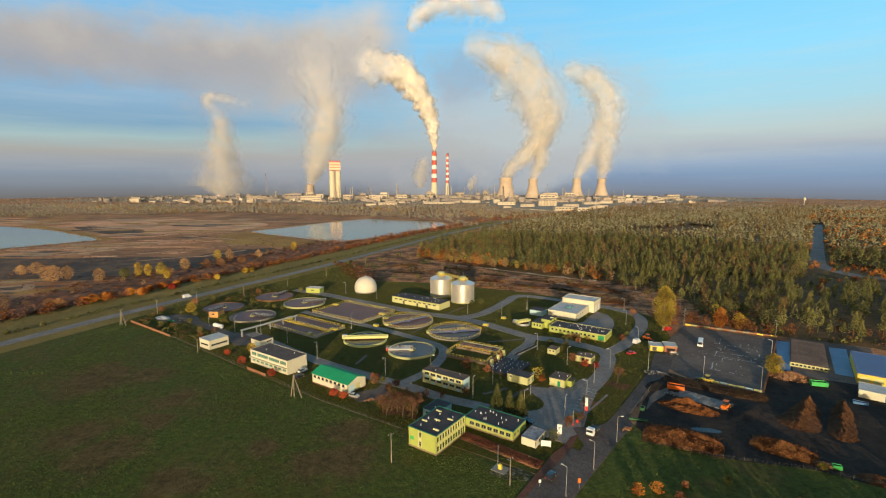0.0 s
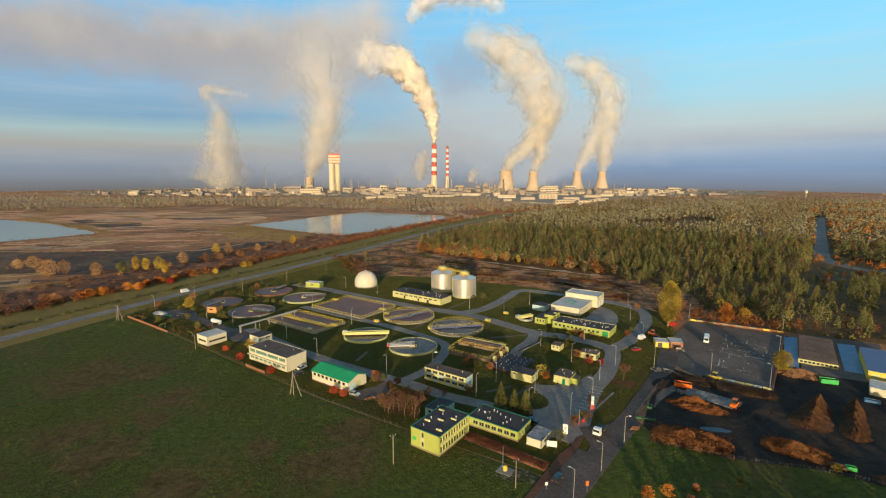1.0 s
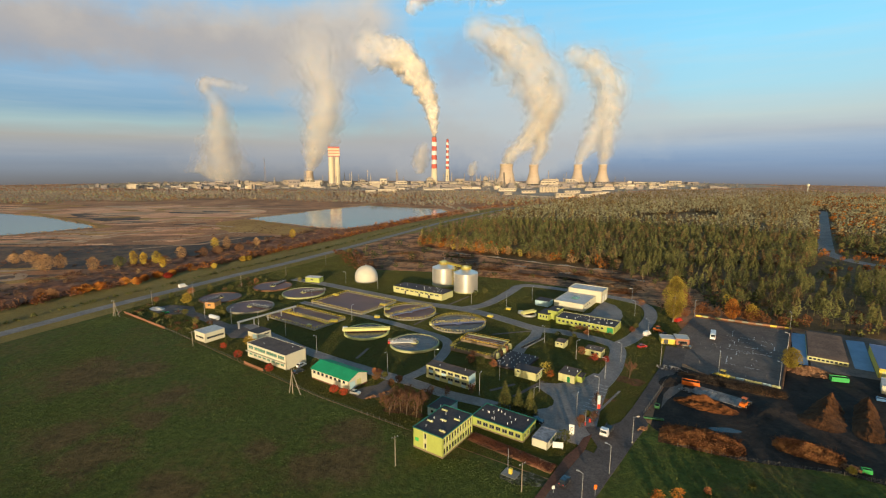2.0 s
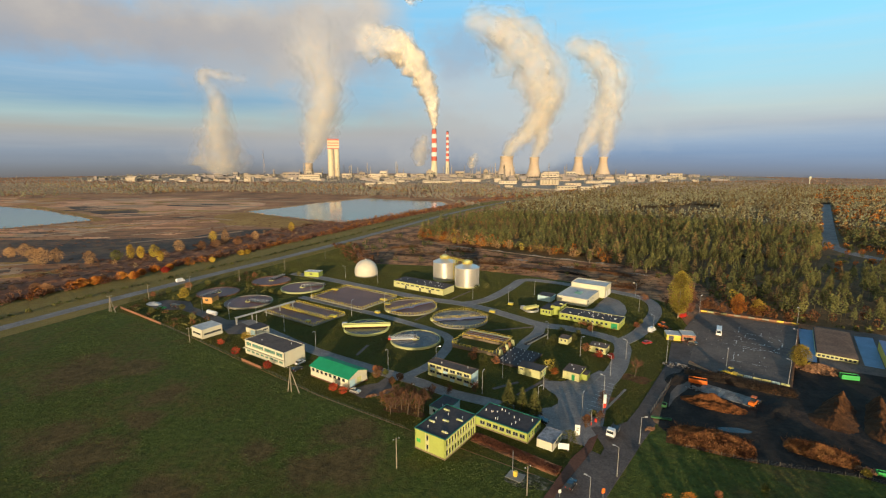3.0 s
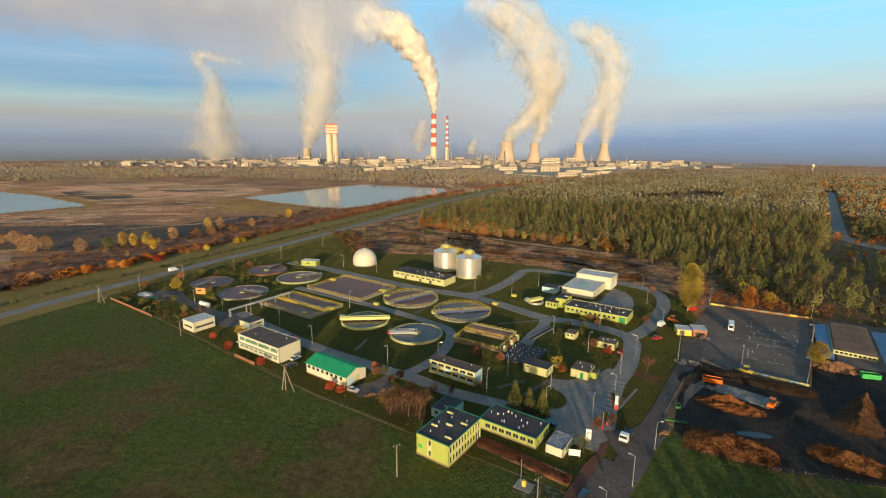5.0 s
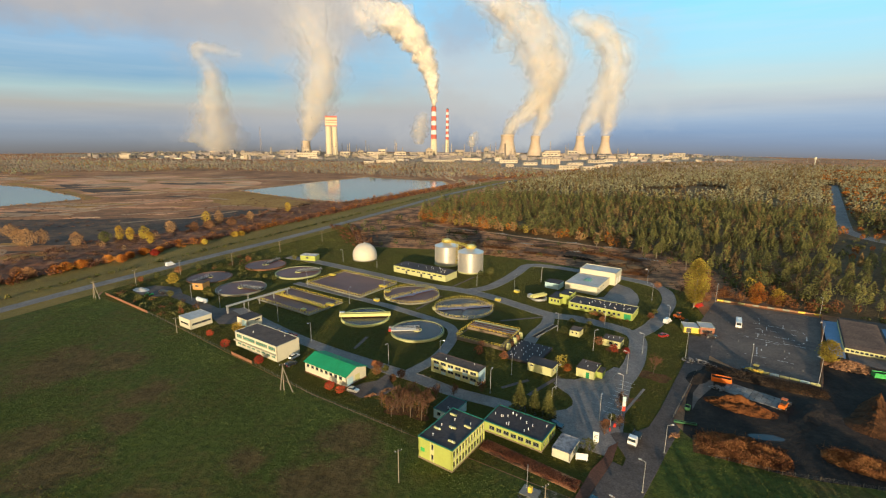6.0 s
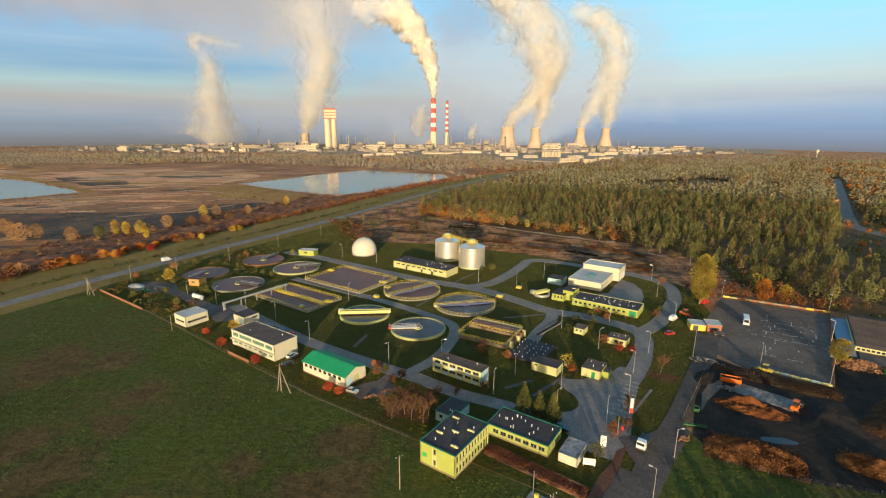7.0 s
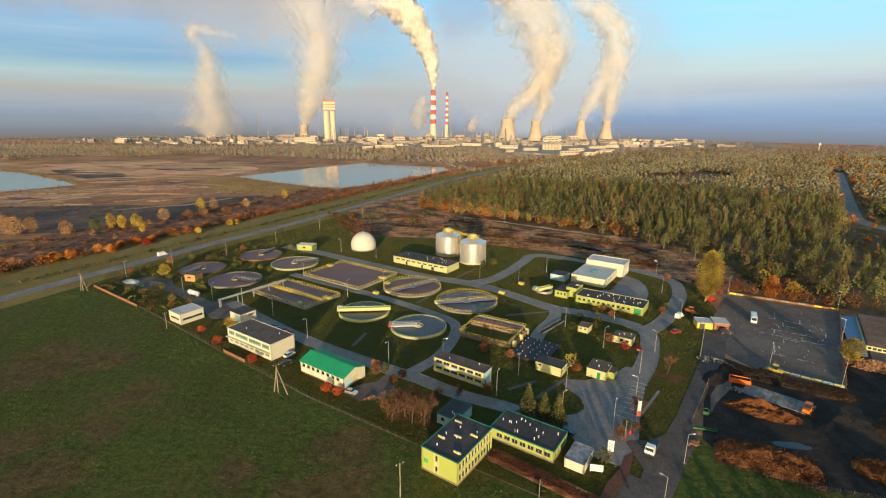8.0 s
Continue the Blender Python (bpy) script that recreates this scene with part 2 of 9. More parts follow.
M_CARRED = surface("red_car_paint", (0.5, 0.03, 0.02), rough=0.3, spec=0.6)
M_TYRE = surface("tyre_rubber", (0.02, 0.02, 0.02), rough=0.9)
M_BARK = surface("bark", (0.12, 0.09, 0.065), rough=0.95)
M_PALEBARK = surface("pale_bark", (0.3, 0.24, 0.18), rough=0.95)
# darker copy of the green paint, with the gate's shade in its colour
M_SHADEGREEN = surface("shaded_green_paint", (0.05, 0.16, 0.065), rough=0.6)
M_TWIG = surface("bare_twigs", (0.17, 0.085, 0.05), (0.09, 0.05, 0.03), 0.4, 4.0, rough=0.95)
M_RUBBLE = surface("rubble", (0.4, 0.38, 0.36), (0.16, 0.15, 0.15), 0.7, 3.0, rough=0.95, island=0.6)
M_SCRAP = surface("scrap_wood", (0.45, 0.25, 0.13), (0.2, 0.09, 0.05), 0.7, 3.0, rough=0.95, island=0.7)
M_WORKYARD = ground_mat("works_yard", [(0.36, (0.27, 0.221, 0.175)), (0.5, (0.378, 0.299, 0.225)), (0.66, (0.513, 0.403, 0.3))], 40.0, 160.0, 0.2, 12.0)
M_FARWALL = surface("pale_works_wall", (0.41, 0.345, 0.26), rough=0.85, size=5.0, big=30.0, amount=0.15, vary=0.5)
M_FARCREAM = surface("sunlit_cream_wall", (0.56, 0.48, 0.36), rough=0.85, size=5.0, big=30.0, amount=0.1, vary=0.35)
M_FARROOF = surface("works_roof", (0.3, 0.26, 0.24), rough=0.85, size=5.0, big=30.0)
M_CTOWER = surface("cooling_tower_concrete", (0.46, 0.37, 0.28), (0.38, 0.30, 0.22), 12.0, 60.0, rough=0.9)
M_CHIMWHITE = surface("chimney_white", (0.75, 0.7, 0.66), rough=0.8, size=5.0, big=20.0, amount=0.08)
M_CHIMRED = surface("chimney_red", (0.50, 0.10, 0.07), rough=0.8, size=5.0, big=20.0, amount=0.1)
M_TOWER = surface("prill_tower_concrete", (0.60, 0.53, 0.38), rough=0.85, size=6.0, big=30.0, amount=0.08)

# needle colour in three copies, paler with distance: haze put into the colour
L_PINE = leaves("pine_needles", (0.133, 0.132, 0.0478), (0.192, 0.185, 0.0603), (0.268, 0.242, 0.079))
L_PINEMID = leaves("haze_lifted_pine_needles", (0.238, 0.225, 0.0937), (0.325, 0.294, 0.115), (0.436, 0.372, 0.144))
L_PINEBROWN = leaves("thin_pine_crowns", (0.172, 0.115, 0.0518), (0.244, 0.163, 0.0675), (0.323, 0.213, 0.0878))
L_ORANGE = leaves("orange_leaves", (0.216, 0.068, 0.016), (0.446, 0.149, 0.027), (0.621, 0.270, 0.047))
L_RUST = leaves("rust_leaves", (0.17, 0.062, 0.03), (0.31, 0.125, 0.056), (0.46, 0.21, 0.08))
L_THICKET = leaves("red_brown_thicket", (0.154, 0.0789, 0.0435), (0.235, 0.12, 0.0629), (0.318, 0.17, 0.0848))
L_THICKETBROWN = leaves("brown_thicket", (0.196, 0.0864, 0.05), (0.275, 0.125, 0.0707), (0.367, 0.173, 0.0906))
L_BROWNOAK = leaves("brown_oak_leaves", (0.15, 0.095, 0.042), (0.25, 0.155, 0.066), (0.36, 0.22, 0.09))
L_TANWOOD = leaves("tan_leafless_wood", (0.30, 0.17, 0.085), (0.42, 0.25, 0.12), (0.55, 0.34, 0.16))
L_GOLD = leaves("golden_leaves", (0.264, 0.156, 0.024), (0.504, 0.336, 0.048), (0.660, 0.480, 0.084))
L_POPLAR = leaves("poplar_leaves", (0.25, 0.18, 0.033), (0.44, 0.33, 0.05), (0.62, 0.48, 0.078))
L_RED = leaves("red_leaves", (0.2, 0.02, 0.015), (0.36, 0.045, 0.025), (0.5, 0.1, 0.04))
L_SPRUCE = leaves("spruce_needles", (0.06, 0.0638, 0.018), (0.112, 0.115, 0.0315), (0.184, 0.17, 0.0468))
# distant haze is put into the base colour of these two foliages
L_FARWOOD = leaves("haze_paled_wood", (0.313, 0.254, 0.194), (0.367, 0.302, 0.232), (0.432, 0.351, 0.27), 120.0)
L_PINEFAR = leaves("haze_paled_pine_needles", (0.302, 0.279, 0.164), (0.4, 0.361, 0.202), (0.505, 0.443, 0.249), 60.0)
L_GRASS = leaves("meadow_grass_blades", (0.0743, 0.0916, 0.0246), (0.114, 0.142, 0.0361), (0.159, 0.179, 0.0516), 14.0)
L_LAWN = leaves("lawn_blades", (0.078, 0.078, 0.018), (0.120, 0.116, 0.026), (0.170, 0.154, 0.036), 14.0)
L_BEDRED = leaves("red_brown_hedge", (0.172, 0.0624, 0.0351), (0.242, 0.0897, 0.0484), (0.296, 0.117, 0.0608), 9.0)
L_TWIGLEAF = leaves("dry_twig_leaves", (0.10, 0.05, 0.024), (0.17, 0.083, 0.036), (0.25, 0.125, 0.05), 9.0)
L_DARKLITTER = leaves("black_brush_litter", (0.03, 0.024, 0.02), (0.065, 0.05, 0.038), (0.14, 0.10, 0.07), 5.0)
L_BRUSH = leaves("withered_brush_leaves", (0.115, 0.045, 0.02), (0.21, 0.085, 0.034), (0.33, 0.15, 0.055), 5.0, 2.0)
L_OLIVE = leaves("olive_shrub", (0.060, 0.068, 0.018), (0.128, 0.128, 0.033), (0.225, 0.203, 0.060))


# ---- mesh building ----
class Mesh:
    """Vertices and faces, gathered piece by piece."""

    def __init__(self):
        self.v, self.f, self.smooth = [], [], False

    def box(self, x0, x1, y0, y1, z0, z1, taper=0.0):
        b, t = len(self.v), taper
        self.v += [(x0, y0, z0), (x1, y0, z0), (x1, y1, z0), (x0, y1, z0), (x0 + t, y0 + t, z1), (x1 - t, y0 + t, z1), (x1 - t, y1 - t, z1), (x0 + t, y1 - t, z1)]
        self.f += [tuple(b + i for i in q) for q in ((3, 2, 1, 0), (4, 5, 6, 7), (0, 1, 5, 4), (1, 2, 6, 5), (2, 3, 7, 6), (3, 0, 4, 7))]
        return self

    def turned(self, profile, n=24, x=0.0, y=0.0, close=True):
        """A solid of revolution from (radius, height) pairs."""
        b = len(self.v)
        for r, z in profile:
            self.v += [(x + r * math.cos(2 * math.pi * i / n), y + r * math.sin(2 * math.pi * i / n), z) for i in range(n)]
        for k in range(len(profile) - 1):
            for i in range(n):
                j = (i + 1) % n
                self.f.append((b + k * n + i, b + k * n + j, b + (k + 1) * n + j, b + (k + 1) * n + i))
        if close:
            self.f.append(tuple(b + i for i in range(n - 1, -1, -1)))
            self.f.append(tuple(b + (len(profile) - 1) * n + i for i in range(n)))
        return self

    def rod(self, a, c, r, r2=None, n=6):
        """A round bar from a to c."""
        a, c = Vector(a), Vector(c)
        d = (c - a).normalized()
        s = d.orthogonal().normalized()
        t = d.cross(s)
        b, r2 = len(self.v), r if r2 is None else r2
        for p, q in ((a, r), (c, r2)):
            self.v += [tuple(p + (s * math.cos(2 * math.pi * i / n) + t * math.sin(2 * math.pi * i / n)) * q) for i in range(n)]
        self.f += [(b + i, b + (i + 1) % n, b + n + (i + 1) % n, b + n + i) for i in range(n)]
        self.f += [tuple(b + i for i in range(n - 1, -1, -1)), tuple(b + n + i for i in range(n))]
        return self

    def poly(self, pts, z0, z1):
        """A flat slab with the given outline (counter-clockwise)."""
        b, n = len(self.v), len(pts)
        self.v += [(x, y, z0) for x, y in pts] + [(x, y, z1) for x, y in pts]
        self.f += [tuple(b + i for i in range(n - 1, -1, -1)), tuple(b + n + i for i in range(n))]
        self.f += [(b + i, b + (i + 1) % n, b + n + (i + 1) % n, b + n + i) for i in range(n)]
        return self

    def clump(self, x, y, z, r, rz, rng):
        """A ragged octahedron: a tuft of leaves."""
        b = len(self.v)
        for d in ((1, 0, 0), (-0.5, 0.87, 0), (-0.5, -0.87, 0), (0, 0, 1), (0, 0, -1)):
            k = rng.uniform(0.6, 1.35)
            self.v.append((x + d[0] * r * k + rng.uniform(-0.3, 0.3) * r, y + d[1] * r * k + rng.uniform(-0.3, 0.3) * r, z + d[2] * rz * k))
        self.f += [tuple(b + i for i in q) for q in ((0, 1, 3), (1, 2, 3), (2, 0, 3), (1, 0, 4), (2, 1, 4), (0, 2, 4))]
        return self

    def data(self, name, material):
        me = bpy.data.meshes.new(name)
        me.from_pydata(self.v, [], self.f)
        if self.smooth:
            me.polygons.foreach_set("use_smooth", [True] * len(me.polygons))
        me.materials.append(material)
        me.update()
        return me


def part(name, mesh, material, parent, label="", m=None):
    """One mesh object under a thing or under a part."""
    me = mesh if isinstance(mesh, bpy.types.Mesh) else mesh.data(name, material)
    ob = new(name, me)
    ob.parent = parent
    if m is not None:
        ob.matrix_basis = m
    return tagged(ob, label)


def thing(name, m, label, category, group=""):
    ob = new(name)
    ob.empty_display_size = 0.5
    ob.matrix_basis = m
    return tagged(ob, label, category, group)


def setting(name, mesh, material, label, category="ground", kind="structure"):
    return tagged(new(name, mesh.data(name, material)), label, category, "", kind)


SITE = -35.3                                     # the works' grid, degrees
EU = Vector((math.cos(radians(SITE)), math.sin(radians(SITE))))
EV = Vector((-EU.y, EU.x))
rng = random.Random(7)


# ---- backdrop ----
def backdrop():
    """The hazy far distance and the sky over it, a plain arc far behind the works."""
    m, n, R = Mesh(), 48, 2850.0
    for i in range(n + 1):
        a = radians(90 + 78 - 156 * i / n)
        for z in (-30.0, 3200.0):
            m.v.append((R * math.cos(a), R * math.sin(a) - 100, z))
    m.f = [(2 * i, 2 * i + 1, 2 * i + 3, 2 * i + 2) for i in range(n)]
    t = Tree("hazy_sky")
    sep = t.n.new("ShaderNodeSeparateXYZ")
    t.l.new(t.pos.outputs["Position"], sep.inputs[0])
    X, Z = sep.outputs["X"], sep.outputs["Z"]

    def clamped(v):
        return t.math("MINIMUM", t.math("MAXIMUM", v, 0.0), 1.0)

    # long level layers of haze, calm near the ground
    wob = t.noise(1500.0, 4.0, 0.55, (1.0, 1.0, 7.0))
    calm = clamped(t.math("DIVIDE", Z, 260.0))
    z = t.math("ADD", Z, t.math("MULTIPLY", t.math("MULTIPLY", t.math("SUBTRACT", wob, 0.5), 110.0), calm))
    h = t.math("DIVIDE", z, 1380.0)
    right = t.ramp(h, [(0.0, srgb(112, 115, 122)), (0.022, srgb(116, 126, 141)), (0.05, srgb(120, 136, 158)), (0.09, srgb(122, 145, 173)), (0.14, srgb(142, 162, 184)), (0.19, srgb(164, 173, 180)), (0.25, srgb(178, 194, 194)), (0.34, srgb(160, 204, 218)), (0.52, srgb(140, 208, 238)), (1.0, srgb(100, 190, 240))])
    left = t.ramp(h, [(0.0, srgb(106, 104, 104)), (0.022, srgb(114, 117, 121)), (0.05, srgb(121, 129, 139)), (0.09, srgb(131, 142, 155)), (0.13, srgb(147, 152, 158)), (0.17, srgb(160, 160, 155)), (0.215, srgb(154, 178, 180)), (0.27, srgb(122, 158, 182)), (0.34, srgb(132, 166, 192)), (0.46, srgb(134, 172, 202)), (1.0, srgb(112, 186, 232))])
    col = t.mix(clamped(t.math("ADD", t.math("DIVIDE", X, 2600.0), 0.45)), left, right)
    streak = t.noise(900.0, 5.0, 0.6, (1.0, 1.0, 14.0))
    col = t.mix(t.math("MULTIPLY", t.math("MULTIPLY", t.ramp(streak, [(0.45, 0.0), (0.72, 1.0)]), calm), 0.16), col, srgb(196, 202, 200))
    curl = t.noise(330.0, 6.0, 0.58, (1.0, 1.0, 1.3))
    fray = t.math("MULTIPLY", t.math("SUBTRACT", curl, 0.5), 1.5)

    def veil(col, x, zc, rx, rz, amount, tint):
        """A soft patch of old steam hanging far behind the works."""
        dx = t.math("DIVIDE", t.math("SUBTRACT", X, x), rx)
        dz = t.math("DIVIDE", t.math("SUBTRACT", Z, zc), rz)
        d = t.math("SQRT", t.math("ADD", t.math("MULTIPLY", dx, dx), t.math("MULTIPLY", dz, dz)), 0.0)
        k = t.math("SUBTRACT", 1.0, t.math("ADD", d, fray))
        r = t.ramp(clamped(k), [(0.0, 0.0), (0.25, 0.18), (0.55, 0.75), (1.0, 1.0)])
        return t.mix(t.math("MULTIPLY", r, amount), col, srgb(*tint))

    col = veil(col, 520, 380, 900, 520, 0.85, (180, 186, 188))
    col = veil(col, -230, 180, 1400, 260, 0.6, (166, 163, 160))
    col = veil(col, 215, 690, 330, 200, 0.75, (146, 162, 180))
    # the long drift of old steam under the wind, to the west
    mid = t.math("ADD", 800.0, t.math("MULTIPLY", X, 0.062))
    wide = t.math("ADD", 345.0, t.math("MULTIPLY", X, 0.09))
    lump = t.math("MULTIPLY", t.math("SUBTRACT", t.noise(420.0, 5.0, 0.6, (1.0, 1.0, 1.2)), 0.5), 330.0)
    off = t.math("ABSOLUTE", t.math("SUBTRACT", t.math("ADD", Z, lump), mid), 0.0)
    band = t.ramp(t.math("DIVIDE", off, wide), [(0.3, 1.0), (0.6, 0.7), (1.0, 0.0)])
    west = t.ramp(t.math("DIVIDE", t.math("SUBTRACT", t.math("MULTIPLY", fray, 200.0), t.math("ADD", X, 90.0)), 260.0), [(0.0, 0.0), (1.0, 1.0)])
    mask = t.math("MULTIPLY", t.math("MULTIPLY", band, west), 0.95)
    up = t.math("ADD", t.math("DIVIDE", t.math("SUBTRACT", Z, mid), 760.0), t.math("ADD", t.math("MULTIPLY", curl, 0.6), 0.2))
    tone = t.ramp(t.math("ADD", up, t.math("DIVIDE", X, 9000.0)), [(0.1, srgb(148, 154, 164)), (0.36, srgb(168, 163, 160)), (0.56, srgb(186, 178, 168)), (0.85, srgb(208, 197, 182))])
    col = t.mix(mask, col, tone)
    col = veil(col, -640, 590, 330, 330, 0.85, (186, 178, 168))
    col = veil(col, -1040, 540, 330, 170, 0.6, (172, 168, 164))
    em = t.n.new("ShaderNodeEmission")
    t.l.new(col, em.inputs[0])
    em.inputs[1].default_value = 1.1
    t.l.new(em.outputs[0], t.n["Material Output"].inputs[0])
    return setting("backdrop", m, t.m, "hazy blue autumn sky with a drift of steam", "sky")


backdrop()


# ---- ground, fields, water, roads ----
def ribbon(name, pts, width, z, material, label, category="road", thick=0.08):
    """A strip of even width along a line, mitred at its bends."""
    m = Mesh()
    line = [Vector(p) for p in pts]
    smooth = []
    for i in range(len(line) - 1):                # Catmull-Rom between the given stations
        p0, p1, p2, p3 = line[max(i - 1, 0)], line[i], line[i + 1], line[min(i + 2, len(line) - 1)]
        for k in range(6):
            s = k / 6
            smooth.append(0.5 * (2 * p1 + (p2 - p0) * s + (2 * p0 - 5 * p1 + 4 * p2 - p3) * s * s + (3 * p1 - p0 - 3 * p2 + p3) * s ** 3))
    smooth.append(line[-1])
    n = len(smooth)
    for i, p in enumerate(smooth):
        d = (smooth[min(i + 1, n - 1)] - smooth[max(i - 1, 0)]).normalized()
        nrm = Vector((-d.y, d.x)) * width / 2
        for q in (p + nrm, p - nrm):
            m.v += [(q.x, q.y, z), (q.x, q.y, z - thick)]
    for i in range(n - 1):
        a, b = 4 * i, 4 * i + 4
        m.f += [(a, a + 2, b + 2, b), (a + 1, a, b, b + 1), (a + 2, a + 3, b + 3, b + 2)]
    return setting(name, m, material, label, category), smooth


def blob(cx, cy, rx, ry, turn=0.0, n=40, wobble=0.12, seed=1):
    """A rounded uneven outline."""
    out = []
    for i in range(n):
        a = 2 * math.pi * i / n
        k = 1 + wobble * (noise.noise(Vector((math.cos(a) * 1.3 + seed, math.sin(a) * 1.3, seed * 0.7))) * 2)
        x, y, t = math.cos(a) * rx * k, math.sin(a) * ry * k, radians(turn)
        out.append((cx + x * math.cos(t) - y * math.sin(t), cy + x * math.sin(t) + y * math.cos(t)))
    return out


m = Mesh()
m.v = [(-4800, -4800, 0), (4800, -4800, 0), (4800, 4800, 0), (-4800, 4800, 0)]
m.f = [(0, 1, 2, 3)]
setting("ground", m, M_MARSH, "brown autumn marsh and scrub land")
setting("meadow", Mesh().poly([(-260, 20), (-214, 98), (-184, 147), (-176, 133), (-135, 109.5), (-79, 64.5), (-43, 37), (-11, 15.5), (33, -13), (8, -43), (-25, -92), (-85, -180), (-420, -180)], 0.0, 0.04), M_FIELD, "mown green meadow with bare brown patches", "field")
setting("verge", Mesh().poly([(-75, -180), (200, -180), (260, -120), (190, -52), (119, -16.6), (106, -7.7), (89.4, -3.6), (80, 0), (69, 6), (66, 18), (50, 6), (-20, -80)], 0.0, 0.045), M_FIELD, "rough green field beside the road", "field")
setting("works_yard", Mesh().poly([(-1500, 1780), (-700, 1700), (-250, 1560), (185, 1300), (225, 1185), (330, 1085), (430, 1140), (640, 1480), (760, 1600), (1000, 1720), (1500, 1900), (1700, 2600), (-1700, 2600)], 0.0, 0.058), M_WORKYARD, "hazy yards and fields of the chemical works", "ground")
setting("pavement_west", Mesh().poly([(-167, 145), (-158, 153), (-143, 150), (-136, 139), (-120, 127), (-108, 117), (-98, 117), (-84, 103), (-88, 97), (-99, 97), (-109, 109), (-122, 121), (-141, 135), (-152, 134)], 0.0, 0.095), M_LOT, "worn paved ground by the old tanks", "pavement")
setting("lawn", Mesh().poly([(-176, 133), (-135, 109.8), (-79, 64.8), (-43, 37.3), (-11, 15.8), (33, -12.5), (70, 33), (99, 64), (120, 96), (132, 142), (104, 182), (58, 212), (5, 240), (-60, 252), (-86, 348), (-118, 284), (-146, 232), (-162, 202), (-184, 157)], 0.0, 0.05), M_LAWN, "damp green lawn of the treatment works", "lawn")
setting("felled_strip", Mesh().poly([(58, 212), (104, 182), (128, 150), (150, 140), (166, 150), (174, 190), (164, 216), (142, 246), (94, 262), (46, 300), (14, 420), (18, 480), (-38, 455), (-84, 352), (-58, 253), (5, 240)], 0.0, 0.055), M_CLEAR, "reddish brown felled woodland strip", "scrub")
setting("forest_floor", Mesh().poly([(46, 300), (94, 262), (142, 246), (164, 216), (174, 190), (166, 150), (160, 128), (181, 107), (214, 88), (250, 40), (700, -20), (1740, 410), (1450, 1060), (1060, 1500), (750, 1450), (490, 1215), (300, 985), (176, 806), (66, 588), (6, 480)], 0.0, 0.05), M_FLOOR, "dark leaf litter of the pine forest", "ground")
setting("road_bank", Mesh().poly([(-253, 40), (-222, 112), (-200, 160), (-178, 203), (-163, 232), (-134, 286), (-102, 352), (-55, 457), (20, 618), (136, 815), (116, 830), (-6, 630), (-84, 475), (-133, 372), (-172, 300), (-204, 246), (-226, 206), (-246, 170), (-290, 90)], 0.0, 0.06), M_BANK, "yellowing grass bank along the highway", "verge")
def ragged(pts, amount=7.0, step=14.0, seed=1, closed=True):
    """The outline, broken into an uneven edge."""
    out = []
    for (ax, ay), (bx, by) in zip(pts, pts[1:] + (pts[:1] if closed else [])):
        n = max(1, int(math.hypot(bx - ax, by - ay) / step))
        for i in range(n):
            x, y = ax + (bx - ax) * i / n, ay + (by - ay) * i / n
            w = Vector((x / 31, y / 31, seed * 3.1))
            out.append((x + noise.noise(w) * amount * 1.6, y + noise.noise(w + Vector((9, 5, 0))) * amount * 1.6))
    return out


setting("reed_flat", Mesh().poly(ragged([(-600, 735), (-470, 640), (-400, 625), (-330, 650), (-300, 740), (-330, 800), (-471, 850), (-650, 850), (-740, 815), (-690, 790)], seed=3), 0.0, 0.08), M_REED, "dry reddish reed flat between the lakes", "marsh")
setting("reed_flat", Mesh().poly(ragged([(-322, 572), (-290, 500), (-240, 468), (-182, 447), (-150, 490), (-196, 540), (-250, 584), (-300, 618)], seed=5), 0.0, 0.09), M_YELLOWREED, "yellowish grass flat beside the lake", "marsh")
setting("dark_marsh", Mesh().poly(ragged([(-690, 770), (-560, 640), (-450, 560), (-405, 590), (-500, 672), (-600, 738)], 5.0, seed=7), 0.0, 0.085), M_BURNT, "dark bare ash flat beside the reed", "marsh")
setting("dark_marsh", Mesh().poly(ragged([(-560, 330), (-400, 262), (-330, 250), (-262, 256), (-215, 330), (-165, 410), (-235, 376), (-345, 372), (-430, 362), (-520, 392)], 9.0, seed=8), 0.0, 0.085), M_BURNT, "dark bare ash flat of the marsh", "marsh")
setting("dark_marsh", Mesh().poly(ragged([(-255, 380), (-225, 370), (-190, 415), (-200, 440), (-240, 430)], 9.0, seed=9), 0.0, 0.085), M_BURNT, "dark bare ash flat of the marsh", "marsh")
setting("dyke", Mesh().poly(ragged([(-448, 512), (-438, 530), (-540, 612), (-700, 730), (-745, 740), (-720, 716), (-612, 655), (-530, 592)], 3.0, seed=10), 0.0, 0.16), M_YELLOWREED, "grassy dyke along the lake", "dyke")
lake = [(-300, 634), (-250, 590), (-198, 551), (-160, 520), (-124, 500), (-95, 530), (-66, 573), (-28, 640), (19, 706), (24, 760), (14, 808), (-20, 825), (-56, 846), (-100, 868), (-143, 900), (-190, 830), (-222, 778), (-255, 705)]
setting("water_east", Mesh().poly(lake, 0.0, 0.12), M_LAKE, "calm blue-grey settling lake", "lake")
setting("water_west", Mesh().poly([(-456, 531), (-490, 470), (-520, 438), (-640, 380), (-900, 420), (-900, 760), (-745, 716), (-620, 655), (-540, 590)], 0.0, 0.12), M_LAKE, "calm blue-grey settling lake", "lake")

